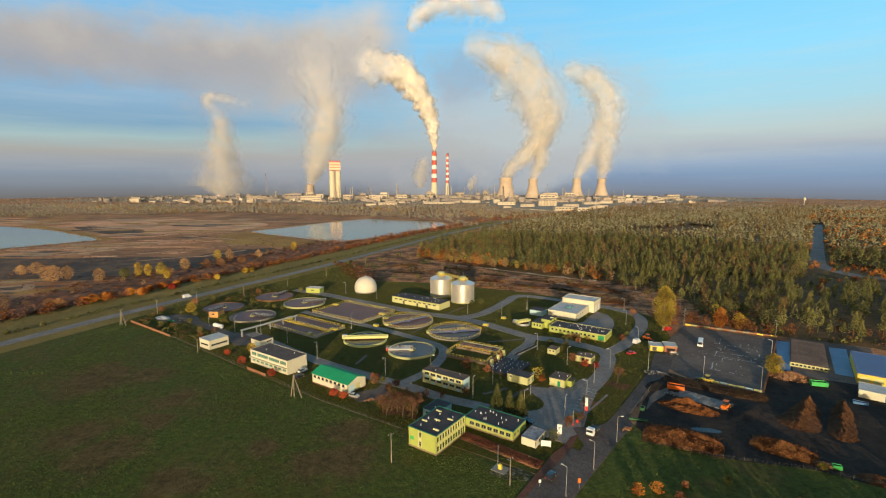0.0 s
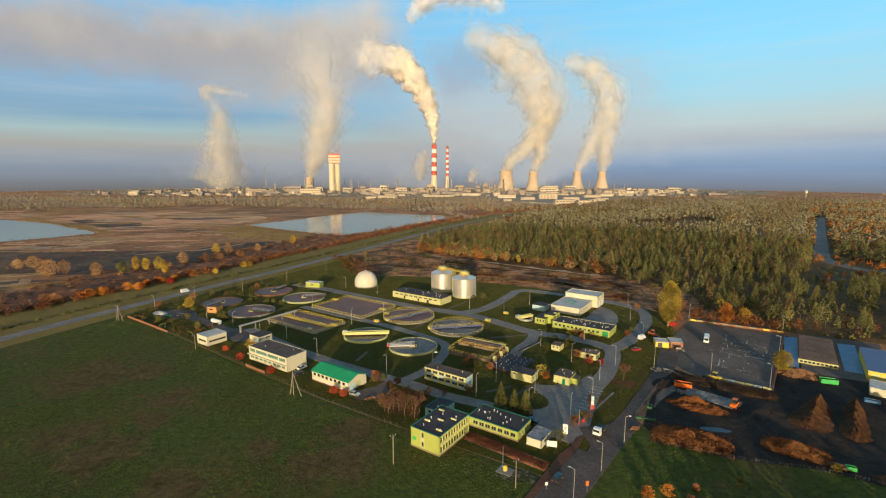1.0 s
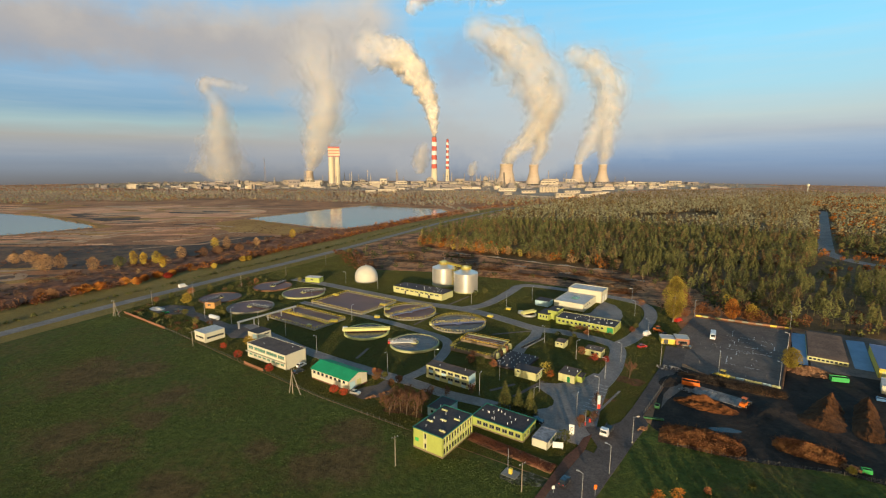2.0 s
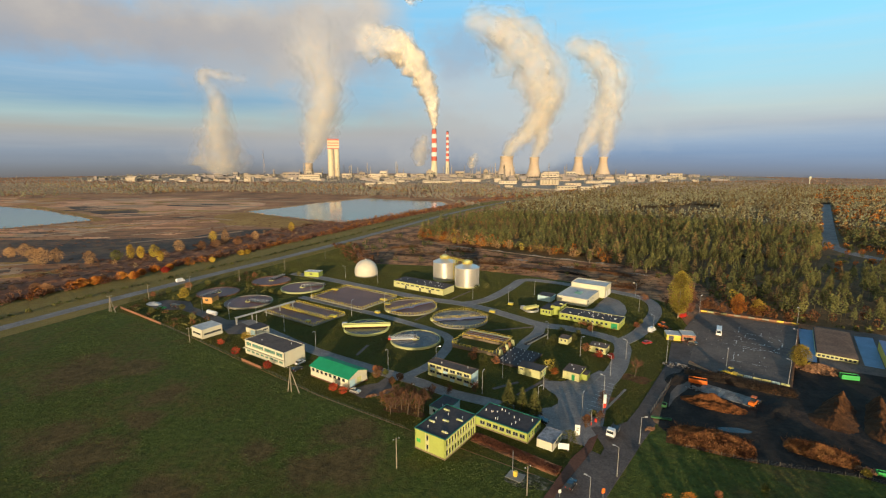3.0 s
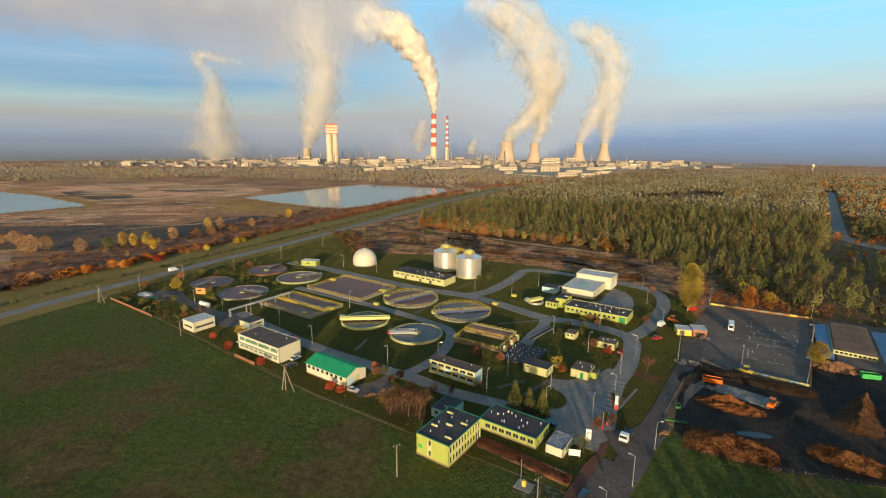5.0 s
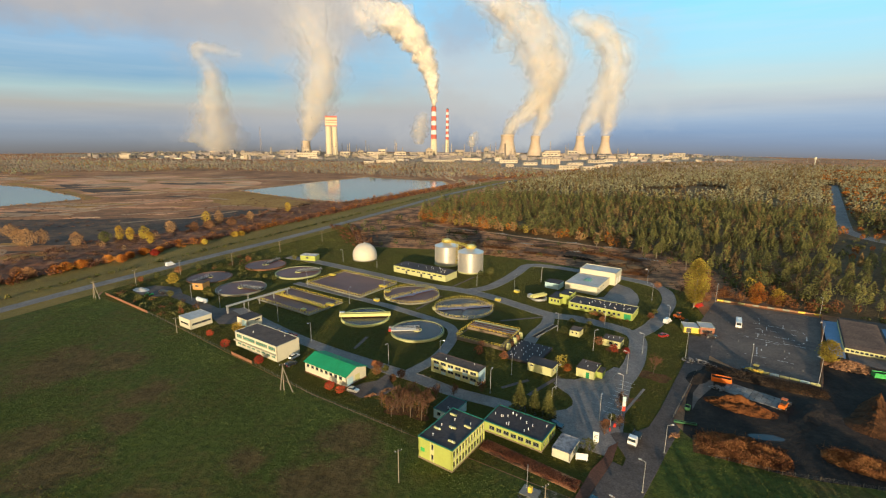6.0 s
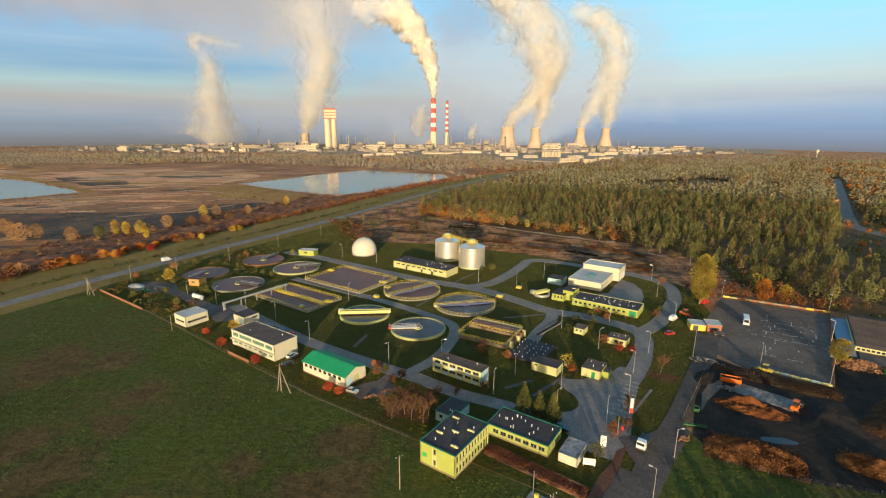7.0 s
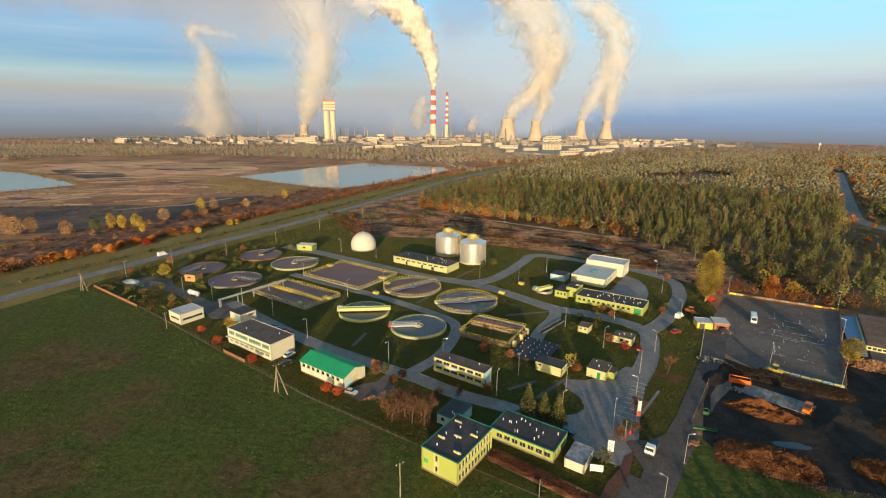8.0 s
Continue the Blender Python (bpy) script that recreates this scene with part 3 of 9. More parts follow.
RIDEWAY = [(900, 176), (620, 196), (470, 220), (394, 248), (366, 268), (372, 312), (400, 352), (533, 516), (724, 750), (900, 966)]
ribbon("road_ride", RIDEWAY, 13.0, 0.14, M_CONCRETE_ROAD, "shaded bluish road through the forest ride")
HIGHWAY = [(-250, 20), (-212, 106), (-190, 155), (-168, 199), (-153, 229), (-124, 283), (-92, 350), (-45, 455), (29, 616), (145, 813), (280, 960), (520, 1250)]
ribbon("verge_highway", HIGHWAY, 30.0, 0.052, M_BANK, "yellowing grass verge of the highway", "verge", 0.05)
ribbon("road_highway", HIGHWAY, 8.0, 0.16, M_CONCRETE_ROAD, "grey asphalt highway on a low bank")
setting("road_entrance", Mesh().poly([(-15, -80), (35.9, -18.6), (44.6, -8), (50.9, -0.5), (56.4, 6.3), (65.8, 17), (66, 21.8), (76, 34.1), (86.1, 47.1), (98.9, 60.5), (112, 80), (104, 84), (91.9, 62.7), (78.6, 45.4), (64.7, 27.1), (57.3, 18.4), (51.5, 15.5), (47, 16), (45, 15.3), (45.4, 4.9), (43.2, 1.7), (41.3, 3.6), (38.5, 0.1), (29.8, -10.3), (23.2, -18.4), (-27, -80)], 0.0, 0.15), M_ASPHALT, "worn grey-brown asphalt entrance road", "road")
ROADS = [
    ("road_north", [(-98, 116), (-78, 97), (-52.7, 75.5), (-21.5, 54.5), (-10, 47.5), (2, 38.5), (18, 30), (30, 22)], 5.2),
    ("road_tanks", [(-13, 51.5), (-4, 62), (2, 76), (4, 88), (0, 97), (-17, 112), (-33, 124.5), (-60, 143), (-82, 158)], 4.2),
    ("road_digesters", [(-104, 218), (-80, 204), (-48, 181), (-12, 156), (12, 143.5), (26, 133), (38, 120), (50, 107.5), (64, 101), (80, 85), (74, 66), (64, 50), (52, 36), (44, 27)], 6.5),
    ("road_back", [(14, 143), (26, 149), (38, 164), (49, 182), (58, 196), (72, 193), (91, 180), (112, 164), (122, 148), (117, 128), (104, 108), (92, 93), (80, 83)], 6.2),
    ("road_reservoir", [(50, 107), (46, 96), (38, 84), (32, 72), (26, 64)], 5.0),
]
lines = {}
for k, (nm, pts, w) in enumerate(ROADS):
    lines[nm] = (ribbon(nm, pts, w, 0.11 + 0.006 * k, M_CONCRETE_ROAD, "pale grey paved service road")[1], w)
ribbon("track_forest", [(-10, 350), (18, 324), (50, 304), (98, 268), (122, 252), (140, 236)], 3.0, 0.12, M_SAND, "pale sandy track along the forest edge", "track")
for pts in ([(-35.3, 71.3), (-31.9, 82.5)], [(5.9, 149.9), (19.8, 169.4)], [(-12.6, 114.9), (-0.2, 134.6)], [(26.1, 100.0), (47.0, 104.8)], [(26.0, 36.1), (39.3, 48.4)], [(18.1, 40.9), (28.1, 45.9)]):
    ribbon("footpath", pts, 1.3, 0.1, M_LOT, "narrow pale footpath across the lawn", "path", 0.05)
setting("pavement_plaza", Mesh().poly([(29, 24), (34, 10), (40, 6), (48, 14), (53, 25), (62, 42), (67, 52), (61, 55), (55, 50), (44, 46), (38, 47), (36.2, 43.5), (37.4, 40), (39.2, 36.5), (39.6, 33), (38.6, 30), (36, 27.8), (32, 26.8)], 0.0, 0.145), M_CONCRETE_ROAD, "pale paved forecourt with parking bays", "pavement")
setting("pavement_hall", Mesh().poly([(-33.5, 40), (-27.6, 35), (-20, 37), (-17, 41), (-19.6, 46.5), (-17.4, 50), (-20.5, 51.5), (-23.6, 46), (-28, 44.5)], 0.0, 0.098), M_LOT, "paved lot beside the green-roofed hall", "pavement")
setting("pavement_apron", Mesh().poly([(66, 129), (90, 111.5), (96, 118), (101.5, 128), (104.5, 138), (105, 148), (101, 156), (93, 145.5), (85, 133)], 0.0, 0.1), M_CONCRETE_ROAD, "paved apron between the halls", "pavement")
ribbon("footpath", [(49.7, 22.0), (57.5, 30.8), (65.3, 39.6)], 0.8, 0.1, M_CONCRETE_ROAD, "narrow pale footpath across the lawn", "path", 0.05)
M_FALLEN = ground_mat("fallen_leaves", [(0.36, (0.075, 0.048, 0.022)), (0.5, (0.16, 0.075, 0.034)), (0.66, (0.24, 0.115, 0.05))], 1.2, 5.0, 0.3, 0.4)
for x, y, rx, ry, k in ((72.6, 48.4, 4.6, 3.2, 2), (57.3, 33.6, 3.4, 2.4, 3), (66.0, 69.0, 2.8, 1.8, 4), (-13.0, 27.5, 6.5, 4.0, 5)):
    setting("leaf_litter", Mesh().poly(blob(x, y, rx, ry, -30, wobble=0.35, seed=k), 0.0, 0.075), M_FALLEN, "rusty fallen leaves under a bare tree", "leaf litter")
setting("planting_bed", Mesh().poly([(7.6, 9.2), (28.6, -7.2), (31.2, -3.4), (10.4, 13.4)], 0.0, 0.13), M_CLEAR, "reddish planting bed beside the office", "bed")
setting("pavement_walk", Mesh().poly([(23.2, -18.3), (29.8, -10.2), (38.5, 0.2), (41.3, 3.7), (46, 11.6), (42.5, 9.5), (39.4, 5), (34.8, 0.5), (28.8, -7.7), (20.6, -18.9), (-30, -82), (-27, -80)], 0.0, 0.19), M_BRICKPATH, "red brick footway beside the road", "path")
setting("yard", Mesh().poly([(106, 50), (125.4, 40.6), (176, 102.5), (139, 125), (118, 100), (100, 68)], 0.0, 0.13), M_LOT, "wide worn asphalt driving yard", "yard")
setting("soil_yard", Mesh().poly([(66, 16), (69.1, 5.0), (80, -0.6), (89.4, -4.2), (106, -8.3), (119, -17), (170, -40), (230, -20), (205, 60), (176, 101), (126, 40), (107, 49), (99, 61), (86.5, 47), (76.5, 34)], 0.0, 0.1), M_SOIL, "black composting yard of bare soil", "yard")
setting("pavement_gate", Mesh().poly([(74.5, 26.9), (79.4, 32.6), (88.4, 40.2), (94.7, 48.8), (89.8, 47.1), (80.3, 37.1)], 0.0, 0.135), M_LOT, "muddy paved lane into the soil yard", "pavement")
# two strips whose blue is skylight set into the base colour
setting("pavement_blue", Mesh().poly([(148, 63.5), (152, 61), (180, 97), (174, 100)], 0.0, 0.16), M_SKYBLUE, "strip beside the sheds, coloured with the blue of skylight", "pavement")
setting("pavement_shed_side", Mesh().poly([(168.6, 57.6), (173.6, 54.2), (199, 87), (192.4, 89.5)], 0.0, 0.165), M_SKYBLUE, "strip beyond the storage shed, coloured with the blue of skylight", "pavement")
setting("pavement_sheds", Mesh().poly([(150, 57), (176, 43), (212, 88), (186, 104)], 0.0, 0.14), M_LOT, "damp paved strip between the sheds", "pavement")
for pts, w in (([(-520, 372), (-439, 386), (-392, 402), (-369, 463), (-331, 552), (-262, 520)], 7.0), ([(-440, 400), (-400, 420), (-388, 470), (-350, 540)], 5.0), ([(-620, 805), (-470, 860), (-330, 830), (-230, 800)], 8.0), ([(-345, 222), (-316, 236), (-306, 222), (-330, 205)], 7.0), ([(-330, 400), (-290, 420), (-250, 470), (-205, 470)], 5.0), ([(-300, 350), (-250, 380), (-215, 440)], 4.0)):
    ribbon("marsh_track", ragged(pts, 4.0, 12.0, closed=False), w, 0.13, M_SAND, "pale dirt track across the marsh", "track", 0.1)


# ---- buildings of the works ----
def wall_panel(length, height, openings, thick=0.3):
    """A wall from x=0 to length, its outer face at y=0, with openings (x0, x1, z0, z1) that go through it."""
    m = Mesh()
    zs = sorted({0.0, height, *(o[2] for o in openings), *(o[3] for o in openings)})
    for z0, z1 in zip(zs, zs[1:]):
        cuts = sorted((o[0], o[1]) for o in openings if o[2] < z1 - 1e-6 and o[3] > z0 + 1e-6)
        x = 0.0
        for a, b in cuts:
            if a > x + 1e-4:
                m.box(x, a, 0, thick, z0, z1)
            x = b
        if x < length - 1e-4:
            m.box(x, length, 0, thick, z0, z1)
    return m


WINDOWS = {}


def window_meshes(w, h, glass_mat, frame_mat):
    """One window frame with its pane, shared by all windows of that size."""
    key = (round(w, 2), round(h, 2), glass_mat.name)
    if key not in WINDOWS:
        f, b = Mesh(), 0.07
        for y in (0.1, 0.17):
            f.v += [(0, y, 0), (w, y, 0), (w, y, h), (0, y, h), (b, y, b), (w - b, y, b), (w - b, y, h - b), (b, y, h - b)]
        for i in range(4):
            j = (i + 1) % 4
            f.f += [(i, j, 4 + j, 4 + i), (8 + j, 8 + i, 12 + i, 12 + j), (j, i, 8 + i, 8 + j), (4 + i, 4 + j, 12 + j, 12 + i)]
        n = max(1, round(w / 1.1))
        bar = Mesh().box(-0.035, 0.035, 0.1, 0.17, b, h - b).data("mullion", frame_mat)
        sill = Mesh().box(-0.05, w + 0.05, -0.08, 0.12, -0.06, -0.002).data("sill", frame_mat)
        WINDOWS[key] = f.data("window_frame", frame_mat), sill, bar, [w * i / n for i in range(1, n)], Mesh().box(b, w - b, 0.125, 0.145, b, h - b).data("pane", glass_mat)
    return WINDOWS[key]


def row(n, w, h, sill, start, end):
    """n even openings along a wall between start and end."""
    step = (end - start) / n
    return [(start + step * (i + 0.5) - w / 2, start + step * (i + 0.5) + w / 2, sill, sill + h) for i in range(n)]


def building(name, corner, L, W, H, label, category="building", walls=M_CREAM, side=None, roof=M_ROOF, front=(), right=(), doors=(), rdoors=(), edge=None, parapet=0.14,
             plinth=None, glass_mat=M_GLASS, yaw=SITE, gable=0.0, vents=0, lights=0, group="", door_mat=M_GREENDOOR, seed=1):
    """A block whose near corner stands at corner: L long to the west of it, W deep to the east. front: openings of the long near wall; right: of the near end."""
    at = Matrix.Translation((corner[0], corner[1], 0.05)) @ pose(0, 0, 0, 0, 0, yaw)
    root = thing(name, at, label, category, group)
    T = 0.3
    faces = [("front", L, list(front), list(doors), pose(-L, 0, 0), walls), ("right", W, list(right), list(rdoors), pose(0, 0, 0, 0, 0, 90), side or walls),
             ("back", L, [], [], pose(0, W, 0, 0, 0, 180), walls), ("left", W, [], [], pose(-L, W, 0, 0, 0, 270), walls)]
    for kind, length, wins, drs, m, wall_mat in faces:
        holes = wins + drs
        top = H
        panel = wall_panel(length, top, holes, T)
        if gable and kind in ("right", "left"):
            b = len(panel.v)
            panel.v += [(0, 0, H), (length, 0, H), (length / 2, 0, H + gable), (0, T, H), (length, T, H), (length / 2, T, H + gable)]
            panel.f += [(b, b + 1, b + 2), (b + 5, b + 4, b + 3), (b, b + 2, b + 5, b + 3), (b + 2, b + 1, b + 4, b + 5)]
        wall = part("wall", panel, wall_mat, root, m=m)
        for x0, x1, z0, z1 in wins:
            fr, sl, bar, spots, pn = window_meshes(x1 - x0, z1 - z0, glass_mat, M_WINFRAME)
            w = part("window", fr, None, root, m=m @ pose(x0, 0, z0))
            part("pane", pn, None, w)
            part("sill", sl, None, w)
            for s in spots:
                part("mullion", bar, None, w, m=pose(s, 0, 0))
        for x0, x1, z0, z1 in drs:
            d = Mesh().box(x0, x1, 0.08, 0.14, z0, z1)
            d.box((x0 + x1) / 2 - 0.03, (x0 + x1) / 2 + 0.03, 0.05, 0.08, z0 + 0.05, z1 - 0.05)
            part("door", d, door_mat, root, m=m)
        if plinth:
            part("plinth", Mesh().box(0.0, length + 0.06, -0.06, -0.003, 0, 0.45), plinth, root, m=m)
    r = Mesh()
    if gable:
        o, b = 0.35, 0
        r.v = [(-L - o, -o, H - 0.15), (o, -o, H - 0.15), (o, W / 2, H + gable), (-L - o, W / 2, H + gable), (-L - o, W + o, H - 0.15), (o, W + o, H - 0.15)]
        r.v += [(x, y, z + 0.14) for x, y, z in r.v]
        r.f = [(6, 7, 8, 9), (9, 8, 11, 10), (3, 2, 1, 0), (4, 5, 2, 3), (0, 1, 7, 6), (1, 2, 8, 7), (2, 5, 11, 8), (5, 4, 10, 11), (4, 3, 9, 10), (3, 0, 6, 9)]
        part("roof", r, roof, root)
        ribs = Mesh()
        n = int((L + 0.6) / 0.9)
        for i in range(n + 1):
            x = -L - 0.3 + (L + 0.6) * i / n
            ribs.rod((x, -o, H), (x, W / 2, H + gable + 0.15), 0.035, n=4).rod((x, W + o, H), (x, W / 2, H + gable + 0.15), 0.035, n=4)
        part("roof_seams", ribs, roof, root)
        part("ridge_cap", Mesh().box(-L - 0.36, 0.36, W / 2 - 0.25, W / 2 + 0.25, H + gable + 0.13, H + gable + 0.2), roof, root)
    else:
        r.box(-L + 0.02, -0.02, 0.02, W - 0.02, H - 0.12, H + 0.04)
        part("roof", r, roof, root)
        p = 0.12
        e = Mesh()
        e.box(-L - p, p, -p, 0.14, H + 0.003, H + parapet).box(-L - p, p, W - 0.14, W + p, H + 0.003, H + parapet)
        e.box(-L - p, -L + 0.14, 0.14, W - 0.14, H + 0.003, H + parapet).box(-0.14, p, 0.14, W - 0.14, H + 0.003, H + parapet)
        part("parapet", e, edge or roof, root)
        g = random.Random(seed)
        if vents:
            vm = Mesh().turned([(0.09, 0), (0.09, 0.5), (0.16, 0.53), (0.16, 0.64), (0.03, 0.7)], 8).data("roof_vent", M_FRAME)
            for i in range(vents):
                part("roof_vent", vm, None, root, m=pose(-L * g.uniform(0.08, 0.92), W * g.uniform(0.15, 0.85), H + 0.03))
        if lights:
            sm = Mesh().box(-1.0, 1.0, -0.24, 0.24, 0, 0.42, 0.06).data("skylight", M_CREAM)
            for i in range(lights):
                part("skylight", sm, None, root, m=pose(-L * (0.2 + 0.6 * ((i * 2) % 3) / 2), W * (0.1 + 0.8 * (i + 0.5) / lights), H + 0.03))
    return root


office = building("office_building", (0, 0), 10.4, 15.9, 6.1, "two-storey lime green office block with dark flat roof", walls=M_LIME, side=M_CREAM, edge=M_TEAL, parapet=0.22, plinth=M_PLINTH,
                  front=[(4.0, 4.75, 1.0, 2.5), (4.0, 4.75, 3.9, 5.4)], right=row(9, 1.08, 1.75, 0.85, 0.3, 13.2) + row(11, 1.0, 1.75, 3.75, 0.3, 15.6), rdoors=[(13.4, 15.4, 0.3, 2.7)], vents=7, lights=5, yaw=-36, door_mat=M_DARKSTEEL)
pil = Mesh().box(-0.1, 0.1, -0.16, -0.004, 0.5, 6.0).data("pilaster", M_LIME)
for i in range(12):
    part("pilaster", pil, None, office, m=pose(0, 0, 0, 0, 0, 90) @ pose(0.22 + 1.405 * i, 0, 0))
part("stucco_strip", Mesh().box(-6.7, -6.42, -0.05, -0.004, 0.5, 6.0).box(-5.63, -5.4, -0.05, -0.004, 0.5, 6.0).box(-6.4, -5.65, -0.05, -0.004, 2.6, 3.8), M_CREAM, office)
part("wall_emblem", Mesh().box(-9.7, -8.4, -0.04, -0.004, 2.3, 3.4), M_GREENPAINT, office, "faded green painted square")
wing = building("office_wing", (23.9, 7.4), 17.6, 9.6, 3.1, "single-storey green office wing with dark flat roof", walls=M_LIME, side=M_LIME, edge=M_TEAL, parapet=0.22, plinth=M_PLINTH,
                front=row(7, 1.7, 1.25, 1.05, 1.6, 17.0), right=[(1.2, 2.2, 1.0, 2.2), (3.4, 4.4, 1.0, 2.2), (7.0, 8.0, 1.0, 2.2)], rdoors=[(5.4, 6.4, 0.05, 2.2)], vents=16, seed=3)
building("office_annex", (0.6, 20.6), 6.2, 8.6, 2.9, "low office annex with teal roof edge", walls=M_PALEBLUE, edge=M_TEAL, parapet=0.14, vents=2, seed=4, front=row(2, 1.2, 1.1, 1.1, 0.6, 5.4), yaw=SITE)
building("gatehouse", (30.2, 3.4), 4.8, 7.4, 2.5, "small white gatehouse with patched felt roof", walls=M_WHITE, roof=M_ROOFPATCH, parapet=0.12, right=[(2.2, 3.6, 0.9, 1.9)], rdoors=[(4.6, 5.5, 0.05, 2.1)])
lab = building("laboratory", (10.4, 41.8), 19.2, 5.0, 5.1, "two-storey cream laboratory with pale blue panels", walls=M_CREAM, side=M_PALEBLUE, roof=M_ROOFBROWN, parapet=0.14,
               front=row(6, 2.3, 1.1, 3.4, 0.6, 18.6) + row(6, 2.3, 1.0, 1.2, 0.6, 18.6), rdoors=[(0.8, 1.8, 0.05, 2.2)], vents=2)
pn = Mesh().box(-0.95, 0.95, -0.04, -0.004, 0.1, 1.1).data("spandrel", M_PALEBLUE)
for i in range(6):
    part("spandrel", pn, None, lab, m=pose(-19.2 + 0.8 + 17.6 / 6 * (i + 0.5), 0, 0 if i % 2 else 2.3))
building("pump_house", (36.6, 48.0), 9.2, 5.6, 3.1, "cream pump house with dark flat roof", walls=M_CREAM, right=[(0.8, 1.8, 1.6, 2.4), (2.6, 3.6, 1.6, 2.4)], front=[(1.0, 2.2, 1.9, 2.6)], rdoors=[(4.2, 5.2, 0.05, 2.1)], parapet=0.14)
kb = building("transformer_house", (50.5, 45.4), 6.4, 7.4, 3.1, "cream transformer house with green doors", walls=M_CREAM, side=M_LIME, roof=M_ROOFBROWN, doors=[(3.4, 4.6, 0.05, 2.3)], right=[(3.2, 4.2, 1.4, 2.3), (5.0, 6.0, 1.4, 2.3)], parapet=0.14, vents=3, seed=6)
part("lean_to", Mesh().box(0.004, 1.9, 2.6, 6.6, 0, 2.3), M_LIME, kb, "lower lime green lean-to")
part("lean_to_roof", Mesh().box(0.004, 2.1, 2.4, 6.8, 2.304, 2.44), M_ROOFBROWN, kb)
building("valve_house", (56.2, 81.3), 4.2, 5.0, 2.5, "small pale valve house with brown roof", walls=M_CREAM, roof=M_ROOFBROWN, front=row(2, 0.8, 0.8, 1.2, 0.4, 3.8), right=row(2, 0.8, 0.8, 1.2, 0.6, 4.4), parapet=0.14)
building("meter_house", (69.2, 70.2), 7.2, 5.4, 2.7, "cream brick meter house with brown roof", walls=M_CREAM, roof=M_ROOFBROWN, front=row(2, 1.3, 1.0, 1.0, 2.4, 6.4), rdoors=[(0.9, 1.8, 0.05, 2.1)], right=[(2.8, 3.8, 1.0, 1.9)], parapet=0.14, vents=3, door_mat=M_DARKSTEEL)
green = building("green_roofed_hall", (-33.2, 40.9), 20.0, 9.6, 4.1, "white hall under an emerald sheet-metal gable roof", walls=M_WHITE, roof=M_GREENROOF, gable=1.7,
                 front=row(8, 1.45, 1.2, 2.3, 0.4, 18.6), rdoors=[(4.2, 6.6, 0.05, 3.0)], door_mat=M_CREAM, plinth=M_BRICKPATH)
part("mural", Mesh().box(0.6, 3.2, -0.05, -0.004, 0.5, 3.2), M_PALEBLUE, green, "faded blue painted panel", pose(0, 0, 0, 0, 0, 90))
store = building("workshop", (-61.6, 59.9), 25.6, 10.2, 6.0, "long white workshop with a brown flat roof", walls=M_WHITE, edge=M_WHITE, roof=M_ROOFBROWN, parapet=0.14, front=[(0.9, 4.3, 3.9, 5.3), (4.9, 12.4, 3.9, 5.3), (13.0, 20.0, 3.9, 5.3), (20.6, 24.6, 3.9, 5.3)] + row(8, 2.3, 1.0, 1.1, 0.8, 24.8), glass_mat=M_GREENGLASS, vents=2)
part("ledge", Mesh().box(-25.5, -0.1, -1.0, -0.004, 2.7, 2.95), M_WHITE, store)
building("boiler_house", (-84.2, 91.6), 7.6, 7.2, 3.9, "small white boiler house with a pale blue wall", walls=M_WHITE, side=M_WHITE, parapet=0.14, doors=[(3.6, 6.8, 0.05, 3.2)], door_mat=M_PALEBLUE, right=[(3.6, 6.4, 2.4, 3.1)])
building("screen_house", (-108.0, 90.4), 8.8, 9.8, 4.4, "white screen house with long dark window strips", walls=M_WHITE, roof=M_ROOFPALE, parapet=0.12, front=[(1.0, 7.4, 1.6, 2.5)], right=[(0.9, 9.2, 1.5, 2.5)])
lw = building("control_building", (2.8, 159.4), 38.6, 12.0, 4.0, "long cream control building with dark flat roof", walls=M_CREAM, parapet=0.14, front=row(9, 2.6, 0.8, 2.2, 1.5, 36.5), doors=[(9.2, 10.6, 0.05, 2.0), (20.4, 21.8, 0.05, 2.0), (27.6, 29.4, 0.05, 2.0)], vents=18, seed=8, door_mat=M_DARKSTEEL)
part("band", Mesh().box(-38.6, 0.0, -0.06, -0.004, 3.15, 3.5), M_LIME, lw)
building("press_hall", (98.2, 152.6), 20.5, 12.5, 6.8, "large white sludge press hall with pale roof", walls=M_WHITE, edge=M_WHITE, roof=M_ROOFPALE, parapet=0.35, rdoors=[(1.5, 5.0, 0.05, 4.0), (7.0, 10.5, 0.05, 4.0)], door_mat=M_FRAME)
low = building("press_hall_annex", (82.0, 135.4), 17.5, 23.2, 4.3, "lower white hall with pale roof and skylight", walls=M_WHITE, edge=M_WHITE, roof=M_ROOFPALE, parapet=0.14, right=row(3, 1.8, 0.9, 2.2, 1.5, 13.0))
part("skylight", Mesh().box(-10.5, -6.5, 9.0, 14.0, 4.35, 5.0, 0.5), M_GREENGLASS, low, "blue-grey domed skylight")
lb = building("staff_building", (86.0, 99.4), 30.0, 11.6, 3.2, "long lime green staff building with dark roof", walls=M_LIME, parapet=0.22, edge=M_CREAM, front=row(11, 1.3, 1.1, 1.2, 0.8, 25.0), doors=[(26.2, 29.2, 0.05, 2.7)], right=row(3, 1.3, 1.1, 1.3, 4.0, 11.0), vents=22, seed=9)
building("staff_annex", (58.6, 120.4), 6.2, 11.0, 3.2, "small green annex with dark roof", walls=M_LIME, parapet=0.14, front=row(3, 0.9, 1.3, 1.2, 0.8, 5.8))
building("stair_block", (63.4, 121.4), 5.4, 9.0, 4.8, "raised lime green block with pale roof light", walls=M_LIME, parapet=0.14, lights=1, right=row(2, 1.2, 1.0, 2.8, 1, 8))
